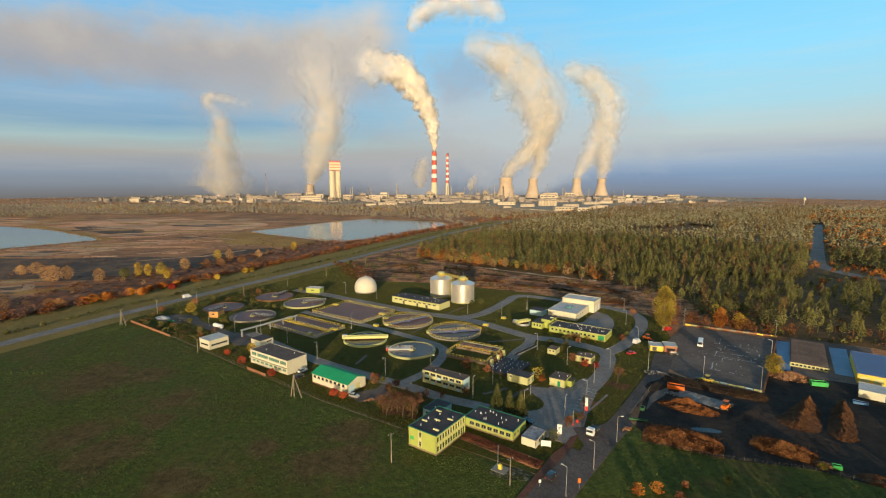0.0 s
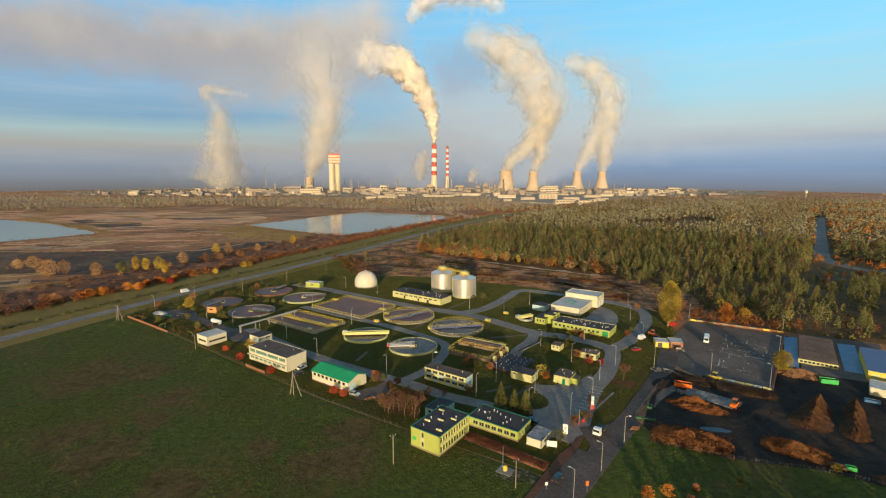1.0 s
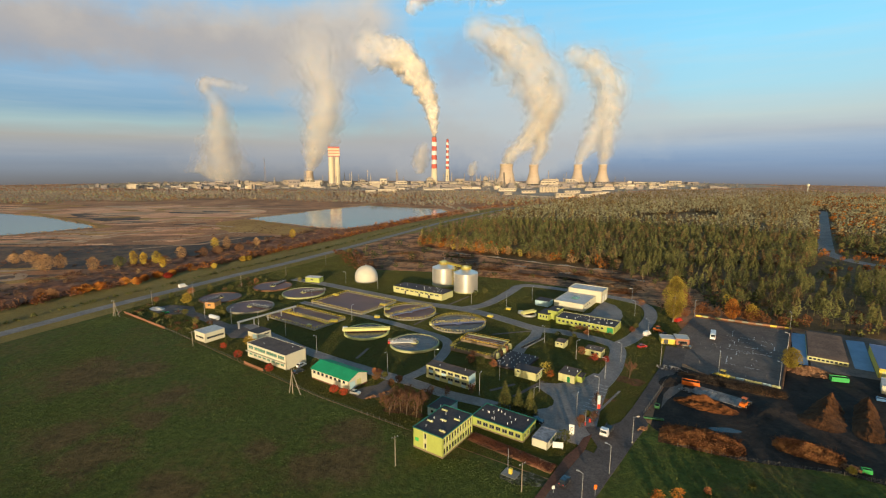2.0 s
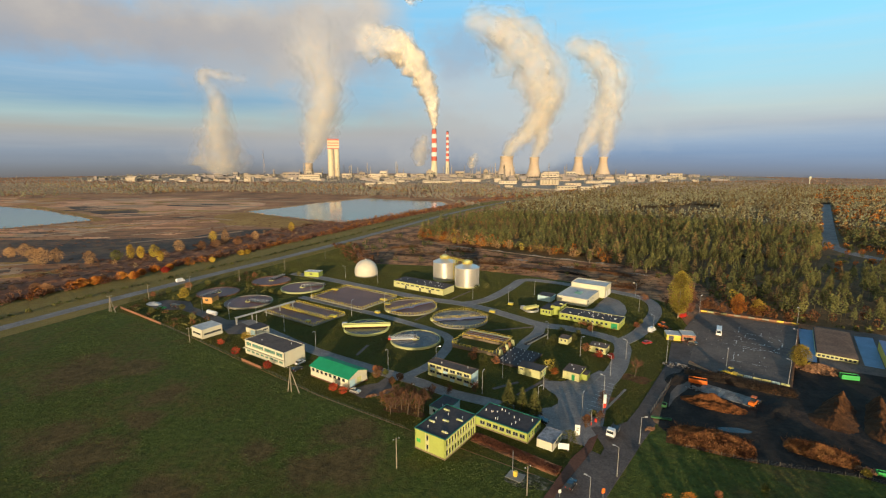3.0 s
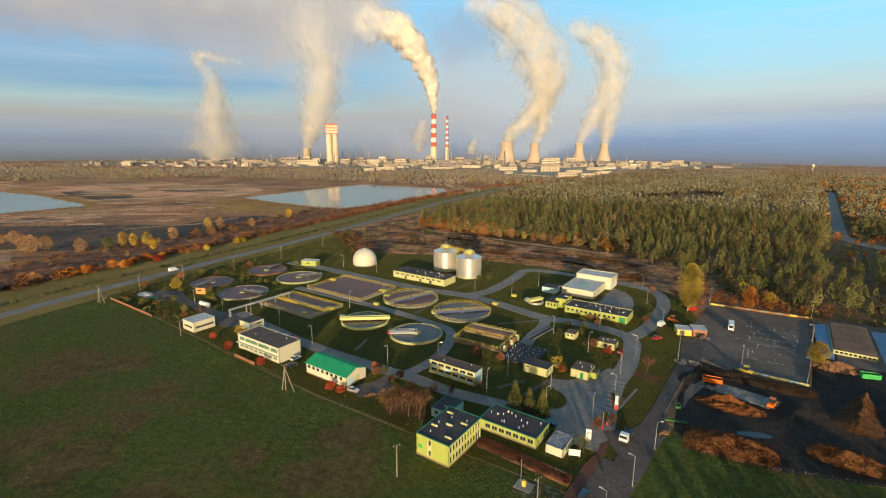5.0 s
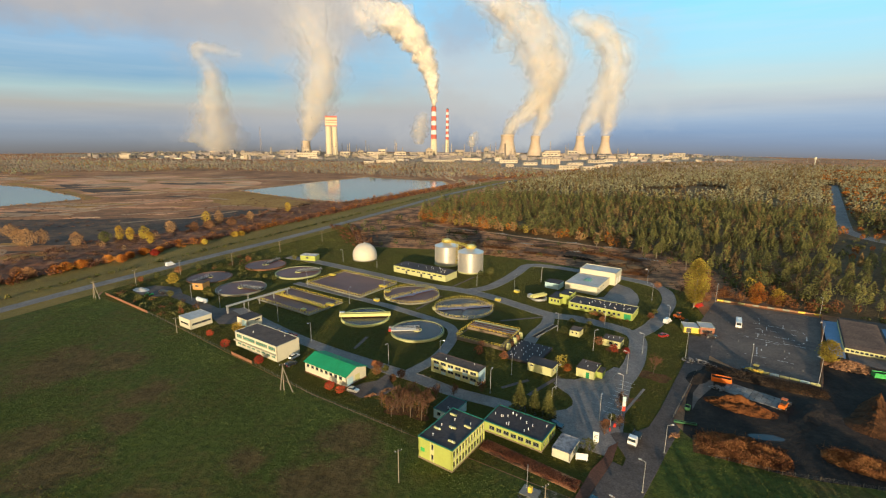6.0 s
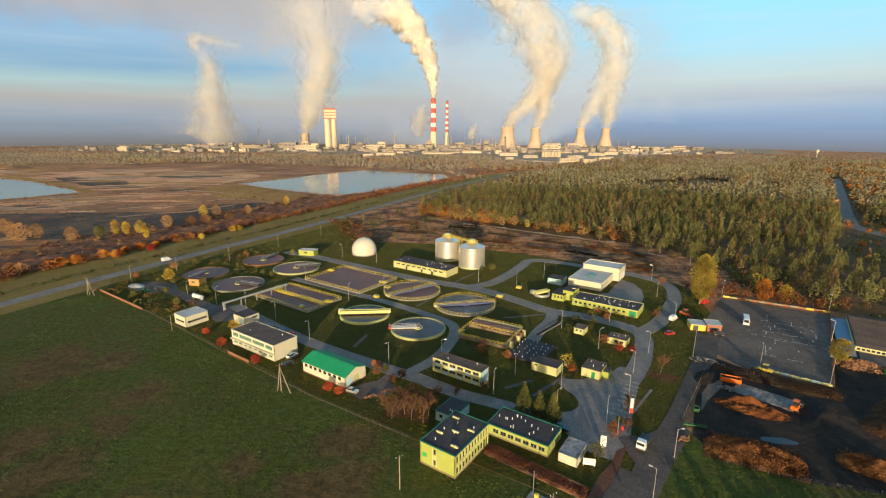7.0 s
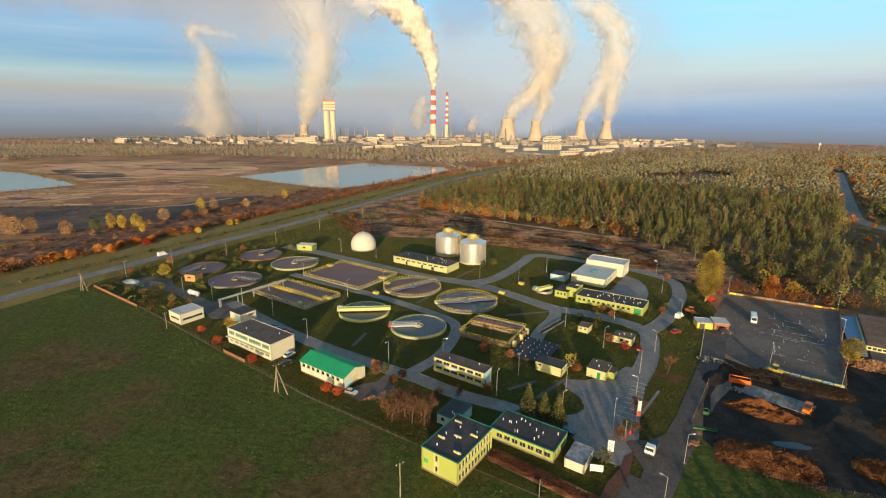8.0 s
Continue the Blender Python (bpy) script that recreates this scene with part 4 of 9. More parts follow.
building("switch_container", (64.2, 145.2), 8.0, 7.6, 3.2, "blue-grey metal switch room", walls=M_PALEBLUE, side=M_PALEBLUE, parapet=0.14)
yh = building("yard_office", (114.4, 83.4), 5.6, 6.4, 3.0, "low yard office with red-brown walls and a white band", walls=M_BRICKWALL, side=M_BRICKWALL, edge=M_WHITE, roof=M_ROOFPALE, parapet=0.12, front=[(0.8, 4.8, 0.9, 1.9)], yaw=-16)
building("yard_shed", (108.7, 85.0), 6.0, 6.0, 2.5, "yellow sheet-metal yard shed", walls=M_YELLOW, roof=M_ROOFPALE, parapet=0.12, doors=[(1.0, 3.0, 0.05, 2.2)], yaw=-16, door_mat=M_DARKSTEEL)
shed = building("sludge_shed", (167.0, 58.8), 13.6, 37.5, 1.9, "long brown-roofed storage shed", walls=M_CREAM, roof=M_ROOFBROWN, parapet=0.12, front=row(9, 1.1, 0.9, 0.5, 0.4, 13.2), yaw=-37)
ridge = Mesh()
ridge.v = [(-13.3, -2.6, 0), (-0.3, -2.6, 0), (-0.3, 0, 0.7), (-13.3, 0, 0.7), (-13.3, 0.5, 0), (-0.3, 0.5, 0)]
ridge.f = [(0, 1, 2, 3), (3, 2, 5, 4), (0, 3, 4), (1, 5, 2)]
ridge = ridge.data("roof_ridge", M_ROOFBROWN)
for i in range(10):
    part("roof_ridge", ridge, None, shed, m=pose(0, 3.2 + 3.6 * i, 1.95))
building("fire_hall", (184.0, 38.3), 17.6, 32.0, 4.0, "yellow-walled hall with a blue-grey roof", walls=M_YELLOW, roof=M_BLUESTEEL, parapet=0.14, front=[(9.5, 12.5, 0.8, 2.2)], doors=[(1.0, 4.0, 0.05, 3.0), (5.0, 8.0, 0.05, 3.0)], yaw=-37.4, door_mat=M_CREAM)
building("white_store", (169.0, 27.7), 13.0, 9.0, 3.0, "white flat-roofed store in the soil yard", walls=M_WHITE, roof=M_ROOFPALE, parapet=0.14, yaw=-42, doors=[(7.5, 9.5, 0.05, 2.4)], door_mat=M_BLUEPAINT)
building("kiosk", (-82.8, 206.5), 11.0, 6.0, 3.4, "small lime green kiosk beside the tanks", walls=M_LIME, roof=M_ROOFPALE, parapet=0.14, yaw=-14, front=[(4.0, 6.0, 1.4, 2.4)], vents=3)
building("grit_shed", (-128.2, 145.0), 6.0, 6.0, 3.6, "small tan grit shed", walls=M_TAN, roof=M_ROOFBROWN, parapet=0.12, yaw=-10, front=[(1.5, 3.5, 1.5, 2.5)])

# the covered reservoir with its vents
res = thing("reservoir", pose(32.0, 66.5, 0.05, 0, 0, SITE), "low dark reservoir roof with many white vents", "reservoir")
part("slab", Mesh().box(-6.5, 6.5, -8.5, 8.5, 0, 0.9), M_ROOF, res)
vm = Mesh().turned([(0.09, 0), (0.09, 0.35), (0.17, 0.38), (0.17, 0.5), (0.03, 0.55)], 8).data("vent", M_FRAME)
for i in range(5):
    for j in range(6):
        part("vent", vm, None, res, m=pose(-5.2 + 2.6 * i + rng.uniform(-0.6, 0.6), -7.0 + 2.8 * j + rng.uniform(-0.6, 0.6), 0.9))


# ---- tanks and basins ----
POST = Mesh().box(-0.06, 0.06, -0.06, 0.06, 0, 1.15).data("post", M_RAIL)


def round_tank(cx, cy, r, label, wall_mat=M_TANKWALL, fluid=M_CLEARWATER, height=1.0, railed=False, bridge="half", turn=0.0, beam=M_STEEL):
    """An open settling tank: ring wall, launder, water, scraper bridge, railing."""
    root = thing("settling_tank", pose(cx, cy, 0.05, 0, 0, turn), label, "tank", "round tanks")
    n = 64
    m = Mesh().turned([(r, 0), (r, height), (r - 0.55, height), (r - 0.55, 0.05)], n, close=False)
    m.smooth = False
    part("wall", m, wall_mat, root)
    part("launder", Mesh().turned([(r - 1.1, height - 0.55), (r - 1.1, height - 0.2), (r - 1.25, height - 0.2), (r - 1.25, height - 0.55)], n, close=False), M_TANKWALL, root)
    part("water_surface", Mesh().turned([(r - 0.56, 0.1), (r - 0.56, height - 0.25)], n), fluid, root)
    span = 2 * r + 1.0 if bridge in ("full", "beam") else r + 1.2
    x0 = -r - 0.5
    z = height + 0.25
    if bridge == "beam":
        part("bridge", Mesh().box(x0, x0 + span, -1.1, 1.1, z, z + 0.35).box(x0, x0 + span, -1.1, -0.85, z + 0.35, z + 1.3).box(x0, x0 + span, 0.85, 1.1, z + 0.35, z + 1.3), beam, root)
        part("motor_housing", Mesh().box(x0 - 0.4, x0 + 2.2, 1.2, 3.2, 0.9, 2.6, 0.2), M_STEEL, root)
        part("scraper_blade", Mesh().box(x0 + 1.5, x0 + span - 1.5, -0.12, 0.12, height - 0.7, z), M_RUST, root)
    else:
        part("bridge", Mesh().box(x0, x0 + span, -0.9, 0.9, z, z + 0.16).box(x0, x0 + span, -0.95, -0.82, z - 0.35, z + 0.2).box(x0, x0 + span, 0.82, 0.95, z - 0.35, z + 0.2), beam, root)
        rails = Mesh()
        for s in (-0.88, 0.88):
            for h in (0.55, 1.1):
                rails.rod((x0, s, z + 0.16 + h), (x0 + span, s, z + 0.16 + h), 0.05, n=4)
            k = int(span / 1.8)
            for i in range(k + 1):
                rails.rod((x0 + span * i / k, s, z + 0.1), (x0 + span * i / k, s, z + 1.28), 0.05, n=4)
        part("bridge_rail", rails, M_RAIL if railed else M_STEEL, root)
        part("centre_well", Mesh().turned([(1.9, height - 0.6), (1.9, height + 0.12), (1.75, height + 0.12), (1.75, height - 0.6)], 20, close=False), M_BLUESTEEL if railed else M_CREAM, root)
        part("centre_drive", Mesh().turned([(0.7, height - 0.5), (0.7, z + 0.9), (0.4, z + 1.2)], 12), M_DARKSTEEL, root)
        part("scraper_blade", Mesh().box(x0 + 1.4, x0 + span - 1.2, -0.1, 0.1, height - 0.8, z - 0.3), M_BLUESTEEL, root)
        part("end_carriage", Mesh().box(x0 - 0.3, x0 + 0.7, -1.3, 1.3, height + 0.003, z + 0.7), M_RED if wall_mat is M_RIM and turn == 4 else M_CREAM if railed else M_DARKSTEEL, root)
    if railed:
        k = 52
        for i in range(k):
            a = 2 * math.pi * i / k
            part("post", POST, None, root, m=pose((r - 0.2) * math.cos(a), (r - 0.2) * math.sin(a), height))
        rail = Mesh()
        for h in (0.6, 1.12):
            for i in range(k):
                a, b = 2 * math.pi * i / k, 2 * math.pi * (i + 1) / k
                rail.rod(((r - 0.2) * math.cos(a), (r - 0.2) * math.sin(a), height + h), ((r - 0.2) * math.cos(b), (r - 0.2) * math.sin(b), height + h), 0.055, n=4)
        part("handrail", rail, M_RAIL, root)
    return root


round_tank(-11.2, 87.8, 11.4, "round settling tank with pale lime rim and short scraper bridge", M_RIM, bridge="half", turn=4)
round_tank(-15.7, 136.3, 14.6, "round aeration tank ringed with yellow railings", fluid=M_SLUDGE, railed=True, height=0.6, bridge="full", turn=38, beam=M_BLUESTEEL)
round_tank(10.3, 115.8, 14.3, "round aeration tank with yellow railings and blue bridge", fluid=M_CLEARWATER, railed=True, height=0.6, bridge="full", turn=10, beam=M_BLUESTEEL)
round_tank(-35.5, 103.6, 11.0, "round settling tank spanned by a pale lime beam", M_LIMERAIL, bridge="beam", turn=4, beam=M_LIMERAIL)
round_tank(-108.5, 147.0, 13.0, "round settling tank with weathered rim", M_TANKWALL, fluid=M_SLUDGE, bridge="half", turn=160, beam=M_DARKSTEEL)
round_tank(-86.2, 177.5, 13.3, "round settling tank with pale lime rim", M_RIM, fluid=M_SLUDGE, bridge="half", turn=200, beam=M_DARKSTEEL)
round_tank(-135.0, 168.0, 12.3, "round old tank with rusty rim", M_RUST, fluid=M_SLUDGE, height=0.6, bridge="half", turn=70, beam=M_DARKSTEEL)
round_tank(-111.6, 195.0, 12.5, "round old tank with rusty yellow rim", M_RUST, fluid=M_SLUDGE, height=1.0, bridge="half", turn=250, beam=M_DARKSTEEL)
round_tank(50.0, 130.5, 4.2, "small round thickener with pale beam", M_STEEL, bridge="beam", turn=30, beam=M_LIMERAIL)


def basin(cx, cy, L, W, label, lanes, height=0.7, fluid=M_SLUDGE):
    """A long open basin, walled, with walkways between its lanes and railings round it."""
    root = thing("aeration_basin", pose(cx, cy, 0.05, 0, 0, SITE), label, "basin", "long basins")
    w = Mesh()
    for s in (-1, 1):
        w.box(-L / 2, L / 2, s * W / 2 - 0.3, s * W / 2 + 0.3, 0, height).box(s * L / 2 - 0.3, s * L / 2 + 0.3, -W / 2 + 0.3, W / 2 - 0.3, 0, height)
    part("wall", w, M_TANKWALL, root)
    part("water_surface", Mesh().box(-L / 2 + 0.31, L / 2 - 0.31, -W / 2 + 0.31, W / 2 - 0.31, 0.1, height - 0.25), fluid, root)
    for i in range(1, lanes):
        y = -W / 2 + W * i / lanes
        part("walkway", Mesh().box(-L / 2 + 0.31, L / 2 - 0.31, y - 0.7, y + 0.7, height - 0.2, height + 0.1).box(-L / 2 + 0.31, L / 2 - 0.31, y - 0.1, y + 0.1, 0.2, height - 0.2), M_RAIL if lanes < 3 else M_TANKWALL, root)
    rail = Mesh()
    ring = [(-L / 2, -W / 2), (L / 2, -W / 2), (L / 2, W / 2), (-L / 2, W / 2)]
    spans = list(zip(ring, ring[1:] + ring[:1]))
    if lanes == 2:
        spans += [((-L / 2, -0.6), (L / 2, -0.6)), ((-L / 2, 0.6), (L / 2, 0.6))]
    for (ax, ay), (bx, by) in spans:
        n = max(2, int(math.hypot(bx - ax, by - ay) / 1.9))
        for h in (0.55, 1.1):
            rail.rod((ax, ay, height + h), (bx, by, height + h), 0.07, n=4)
        for i in range(n):
            part("post", POST, None, root, m=pose(ax + (bx - ax) * i / n, ay + (by - ay) * i / n, height))
    part("handrail", rail, M_RAIL, root)
    part("gearbox", Mesh().box(-L / 2 - 1.5, -L / 2 + 2.5, W * 0.1, W * 0.1 + 2.2, height + 0.12, height + 0.95, 0.2), M_RAIL, root)
    part("gearbox", Mesh().box(L / 2 - 3.5, L / 2 + 0.8, W * 0.12, W * 0.12 + 2.2, height + 0.12, height + 0.9, 0.2), M_RAIL, root)
    return root


basin(-71.5, 126.5, 38.5, 21.0, "long basin with yellow walkway and railings", 2)
basin(-50.3, 156.0, 41.0, 29.5, "wide dark aeration basin with yellow railings", 1, fluid=M_SLUDGE)

# filter structure of channels, pipes and steps
fs = thing("filter_block", pose(18.5, 81.5, 0.05, 0, 0, SITE + 4), "filter block of channels, pipes and yellow railings", "filter")
part("body", Mesh().box(-10.5, 10.5, -8.5, 8.5, 0, 1.2).box(-10.5, 10.5, 1.0, 8.5, 1.2, 2.3), M_PLINTH, fs)
part("grass_bed", Mesh().box(-9.8, 8.0, -7.6, 0.4, 1.203, 1.45), M_LAWN, fs, "green overgrown filter bed")
for y in (2.2, 4.2, 6.2, 8.0):
    part("channel_wall", Mesh().box(-10.2, 10.2, y - 0.25, y + 0.25, 2.303, 2.9), M_RUST if y < 8 else M_CREAM, fs)
for y in (3.2, 5.2, 7.1):
    part("pipe", Mesh().rod((-10, y, 2.55), (10, y, 2.55), 0.24, n=10), M_STEEL, fs)
rail = Mesh()
for ax, ay, bx, by, z in ((-10.4, -8.4, 10.4, -8.4, 1.2), (10.4, -8.4, 10.4, 8.4, 2.3), (-10.4, -8.4, -10.4, 8.4, 2.3), (-10.4, 8.4, 10.4, 8.4, 2.3), (-10.4, 1.0, 10.4, 1.0, 2.3)):
    for h in (0.55, 1.1):
        rail.rod((ax, ay, z + h), (bx, by, z + h), 0.06, n=4)
    n = int(math.hypot(bx - ax, by - ay) / 1.7)
    for i in range(n + 1):
        part("post", POST, None, fs, m=pose(ax + (bx - ax) * i / n, ay + (by - ay) * i / n, z))
part("handrail", rail, M_RAIL, fs)
for i in range(5):
    part("valve_stand", Mesh().box(10.6, 12.4, -7 + 3.2 * i, -5.8 + 3.2 * i, 0, 2.6, 0.25), M_RUST if i % 2 else M_CREAM, fs)
part("stair", Mesh().box(-13.4, -12.2, -4, -2.8, 0, 0.5).box(-12.2, -11.2, -4, -2.8, 0, 1.0).box(-11.2, -10.52, -4, -2.8, 0, 1.6), M_RAIL, fs)

# pipe bridge
pb = thing("pipe_bridge", pose(-90.2, 123.5, 0.05, 0, 0, 53), "pale covered pipe bridge on steel legs", "pipe bridge")
part("trough", Mesh().box(-17.5, 17.5, -0.45, 0.45, 3.2, 3.7), M_STEEL, pb)
part("cover", Mesh().box(-17.6, 17.6, -0.55, 0.55, 3.703, 3.82), M_ROOFPALE, pb)
for i in range(5):
    part("leg", Mesh().box(-16.8 + 8.2 * i, -16.6 + 8.2 * i, -0.4, -0.2, 0, 3.2).box(-16.8 + 8.2 * i, -16.6 + 8.2 * i, 0.2, 0.4, 0, 3.2), M_STEEL, pb)
part("downpipe", Mesh().rod((-17.2, 0, 0), (-17.2, 0, 3.2), 0.3, n=8), M_STEEL, pb)


SEAM = Mesh().rod((7.8, 0, 0), (7.8, 0, 12.2), 0.05, n=4).data("seam", M_SILVER)


def digester(x, y, turn):
    """A clad steel digester: shell, seams, conical roof, turret, railing."""
    root = thing("digester", pose(x, y, 0.05, 0, 0, turn), "silver clad digester tank with yellow turret railing", "digester", "digesters")
    R, H = 7.8, 12.2
    part("shell", Mesh().turned([(R, 0), (R, H)], 56), M_SILVER, root)
    for i in range(28):
        part("seam", SEAM, None, root, m=pose(0, 0, 0, 0, 0, 360 / 28 * i))
    for z in (3.0, 6.0, 9.0):
        part("hoop", Mesh().turned([(R + 0.005, z - 0.05), (R + 0.06, z - 0.04), (R + 0.06, z + 0.04), (R + 0.005, z + 0.05)], 56, close=False), M_SILVER, root)
    part("roof", Mesh().turned([(R + 0.2, H), (R + 0.2, H + 0.25), (2.4, H + 2.6)], 56), M_SILVER, root)
    part("turret", Mesh().turned([(2.3, H + 2.0), (2.3, H + 4.4), (0.6, H + 5.0)], 20), M_CREAM, root)
    deck = Mesh().turned([(3.5, H + 2.6), (3.5, H + 2.75)], 20)
    part("deck", deck, M_RAIL, root)
    rail = Mesh()
    for i in range(14):
        a, b = 2 * math.pi * i / 14, 2 * math.pi * (i + 1) / 14
        rail.rod((3.4 * math.cos(a), 3.4 * math.sin(a), H + 2.7), (3.4 * math.cos(a), 3.4 * math.sin(a), H + 3.9), 0.09, n=4)
        for h in (3.3, 3.85):
            rail.rod((3.4 * math.cos(a), 3.4 * math.sin(a), H + h), (3.4 * math.cos(b), 3.4 * math.sin(b), H + h), 0.1, n=4)
    part("turret_rail", rail, M_RAIL, root)
    part("mast", Mesh().rod((0.5, 0, H + 4.2), (0.5, 0, H + 7.2), 0.07, n=5), M_STEEL, root)
    part("base_ring", Mesh().turned([(R + 0.35, 0), (R + 0.35, 0.5), (R + 0.01, 0.55)], 56), M_CREAM, root)
    return root


digester(18.8, 183.5, 0)
digester(4.6, 200.5, 10)
gw = thing("digester_gangway", pose(11.7, 192.0, 0, 0, 0, math.degrees(math.atan2(17.0, -14.2))), "yellow steel gangway and stair tower between digesters", "gangway")
tw = Mesh()
for sx in (-1.1, 1.1):
    for sy in (-1.1, 1.1):
        tw.rod((sx, sy, 0.05), (sx, sy, 15.4), 0.12, n=4)
for k in range(8):
    z = 0.6 + 1.9 * k
    tw.rod((-1.1, -1.1, z), (1.1, -1.1, z + 1.8), 0.09, n=4).rod((1.1, 1.1, z), (-1.1, 1.1, z + 1.8), 0.09, n=4).box(-1.1, 1.1, -1.1, 1.1, z + 1.8, z + 1.86)
part("stair_tower", tw, M_RAIL, gw)
br = Mesh().box(-11.0, 11.0, -0.6, 0.6, 15.2, 15.4)
for s in (-0.6, 0.6):
    br.rod((-11, s, 16.4), (11, s, 16.4), 0.08, n=4).rod((-11, s, 15.9), (11, s, 15.9), 0.06, n=4)
    for i in range(12):
        br.rod((-11 + 2 * i, s, 15.4), (-11 + 2 * i, s, 16.4), 0.06, n=4)
part("gangway", br, M_RAIL, gw)

gas = thing("gas_holder", pose(-50.8, 213.0, 0.05), "white spherical membrane gas holder on a ring base", "gas holder")
prof = [(8.1 * math.cos(a), 3.0 + 8.1 * math.sin(a)) for a in [radians(-21 + 110.5 * i / 22) for i in range(23)]]
gm = Mesh().turned(prof, 48)
gm.smooth = True
part("membrane", gm, M_MEMBRANE, gas)
part("base_ring", Mesh().turned([(8.0, 0), (8.0, 0.5), (7.5, 0.55)], 48), M_KERB, gas)
part("relief_valve", Mesh().turned([(0.5, 11.0), (0.5, 11.6), (0.15, 11.8)], 10), M_STEEL, gas)


def inside(poly, x, y):
    """Which of the points lie in the outline."""
    hit = np.zeros(len(x), bool)
    for (ax, ay), (bx, by) in zip(poly, poly[1:] + poly[:1]):
        cross = ((ay > y) != (by > y)) & (x < (bx - ax) * (y - ay) / (by - ay + 1e-9) + ax)
        hit ^= cross
    return hit


# ---- the chemical works in the distance ----
def cooling_tower(x, y, r, h, top):
    root = thing("cooling_tower", pose(x, y, 0), "tan concrete hyperbolic cooling tower", "cooling tower", "cooling towers")
    prof = []
    for i in range(17):
        s = i / 16
        k = top + (r - top) * (1 - min(s / 0.78, 1.0)) ** 1.7 + (0.06 * r * max(0, s - 0.78) / 0.22)
        prof.append((k, 5 + (h - 5) * s))
    prof += [(prof[-1][0] - 1.2, h), (prof[-1][0] - 1.2, h - 14)]
    m = Mesh().turned(prof, 40, close=False)
    m.smooth = True
    part("shell", m, M_CTOWER, root)
    b = math.pi / 20
    leg = Mesh().rod((r * 1.02, 0, 0), (r * math.cos(b), r * math.sin(b), 5.2), 0.7, n=4).data("leg", M_CTOWER)
    for i in range(20):
        part("leg", leg, None, root, m=pose(0, 0, 0, 0, 0, 18 * i))
    return root


cooling_tower(342, 2150, 47, 98, 29)
cooling_tower(472, 2150, 38, 94, 20)
cooling_tower(757, 2400, 38, 97, 20)
cooling_tower(924, 2500, 40, 98, 21)
cooling_tower(-598, 2200, 28, 64, 17)


def chimney(x, y, h, r0, r1, bands, label):
    root = thing("chimney", pose(x, y, 0), label, "chimney", "chimneys")
    def at(z):
        return r0 + (r1 - r0) * z / h
    z0 = h * 0.34
    part("shaft", Mesh().turned([(at(0) * 1.1, 0), (at(z0), z0)], 28), M_TOWER, root)
    for i in range(bands):
        a, b = z0 + (h - z0) * i / bands, z0 + (h - z0) * (i + 1) / bands
        part("band", Mesh().turned([(at(a), a), (at(b), b)], 28), M_CHIMWHITE if (bands - i) % 2 == 0 else M_CHIMRED, root)
        part("gallery", Mesh().turned([(at(b) + 1.4, b - 1.2), (at(b) + 1.4, b - 0.5), (at(b), b - 0.4)], 28), M_DARKSTEEL, root)
    part("flue", Mesh().turned([(r1 * 0.75, h), (r1 * 0.75, h + 4)], 20), M_DARKSTEEL, root)
    return root


chimney(1, 2200, 222, 14.5, 11.0, 7, "tall chimney with broad red and white bands")
chimney(66, 2250, 214, 9.0, 5.5, 11, "slender chimney with narrow red and white bands")
pt = thing("prilling_tower", pose(-468, 2150, 0, 0, 0, 12), "twin cream prilling tower with red bands", "tower")
for s in (-13.5, 13.5):
    part("shaft", Mesh().turned([(12.6, 0), (12.6, 128)], 24, x=s), M_TOWER, pt)
part("rib", Mesh().box(-3, 3, -13.2, 13.2, 0, 130), M_FARROOF, pt)
z = 130.1
for i, t in enumerate((3.0, 9.5, 3.0, 8.5, 3.6, 10.0, 5.0)):
    part("head_band", Mesh().box(-26.4, 26.4, -12.9, 12.9, z, z + t - 0.05), M_CHIMRED if i % 2 == 0 else M_TOWER, pt)
    z += t
for i in range(8):
    part("duct", Mesh().rod((-24 + 6.8 * i, 0, 172.7), (-24 + 6.8 * i, 0, 176), 1.6, n=8), M_CHIMRED, pt)

fg = random.Random(21)
WORKS = [(-1000, 2080, 120, 18), (-1050, 2000, 70, 10), (-905, 2100, 26, 40), (-850, 2080, 20, 36), (-800, 2060, 110, 22), (-730, 2000, 60, 16), (-620, 2040, 66, 46), (-560, 2060, 30, 60),
         (-520, 2060, 40, 40), (-395, 2080, 55, 34), (-330, 2100, 30, 44), (-270, 2070, 70, 32), (-150, 2090, 60, 36), (-70, 2010, 74, 36), (-20, 2080, 36, 58), (60, 2060, 110, 30), (150, 2080, 40, 36),
         (200, 2040, 26, 52), (235, 2070, 24, 66), (262, 2050, 20, 44), (560, 2180, 90, 48), (520, 2060, 86, 40), (600, 2040, 70, 20), (690, 2300, 60, 44), (640, 2000, 120, 16), (760, 2040, 90, 22),
         (860, 2100, 70, 26), (940, 2050, 70, 30), (1010, 2100, 60, 26), (1080, 2060, 60, 20), (1130, 2120, 80, 36), (1260, 2200, 70, 20), (-110, 1900, 130, 14), (60, 1880, 150, 14), (-210, 1860, 60, 12),
         (420, 1880, 90, 12), (520, 1860, 140, 14), (610, 1840, 70, 16), (700, 1860, 60, 18), (-1180, 1950, 40, 16), (-1240, 2000, 70, 8), (-1330, 2050, 60, 10), (330, 2250, 70, 46), (-690, 2150, 40, 38),
         (820, 1960, 50, 24), (890, 1980, 40, 18), (1000, 1960, 50, 20), (1060, 1920, 40, 16), (-240, 2160, 40, 52), (120, 2160, 50, 50), (-330, 2010, 50, 20), (-450, 1990, 40, 16)]
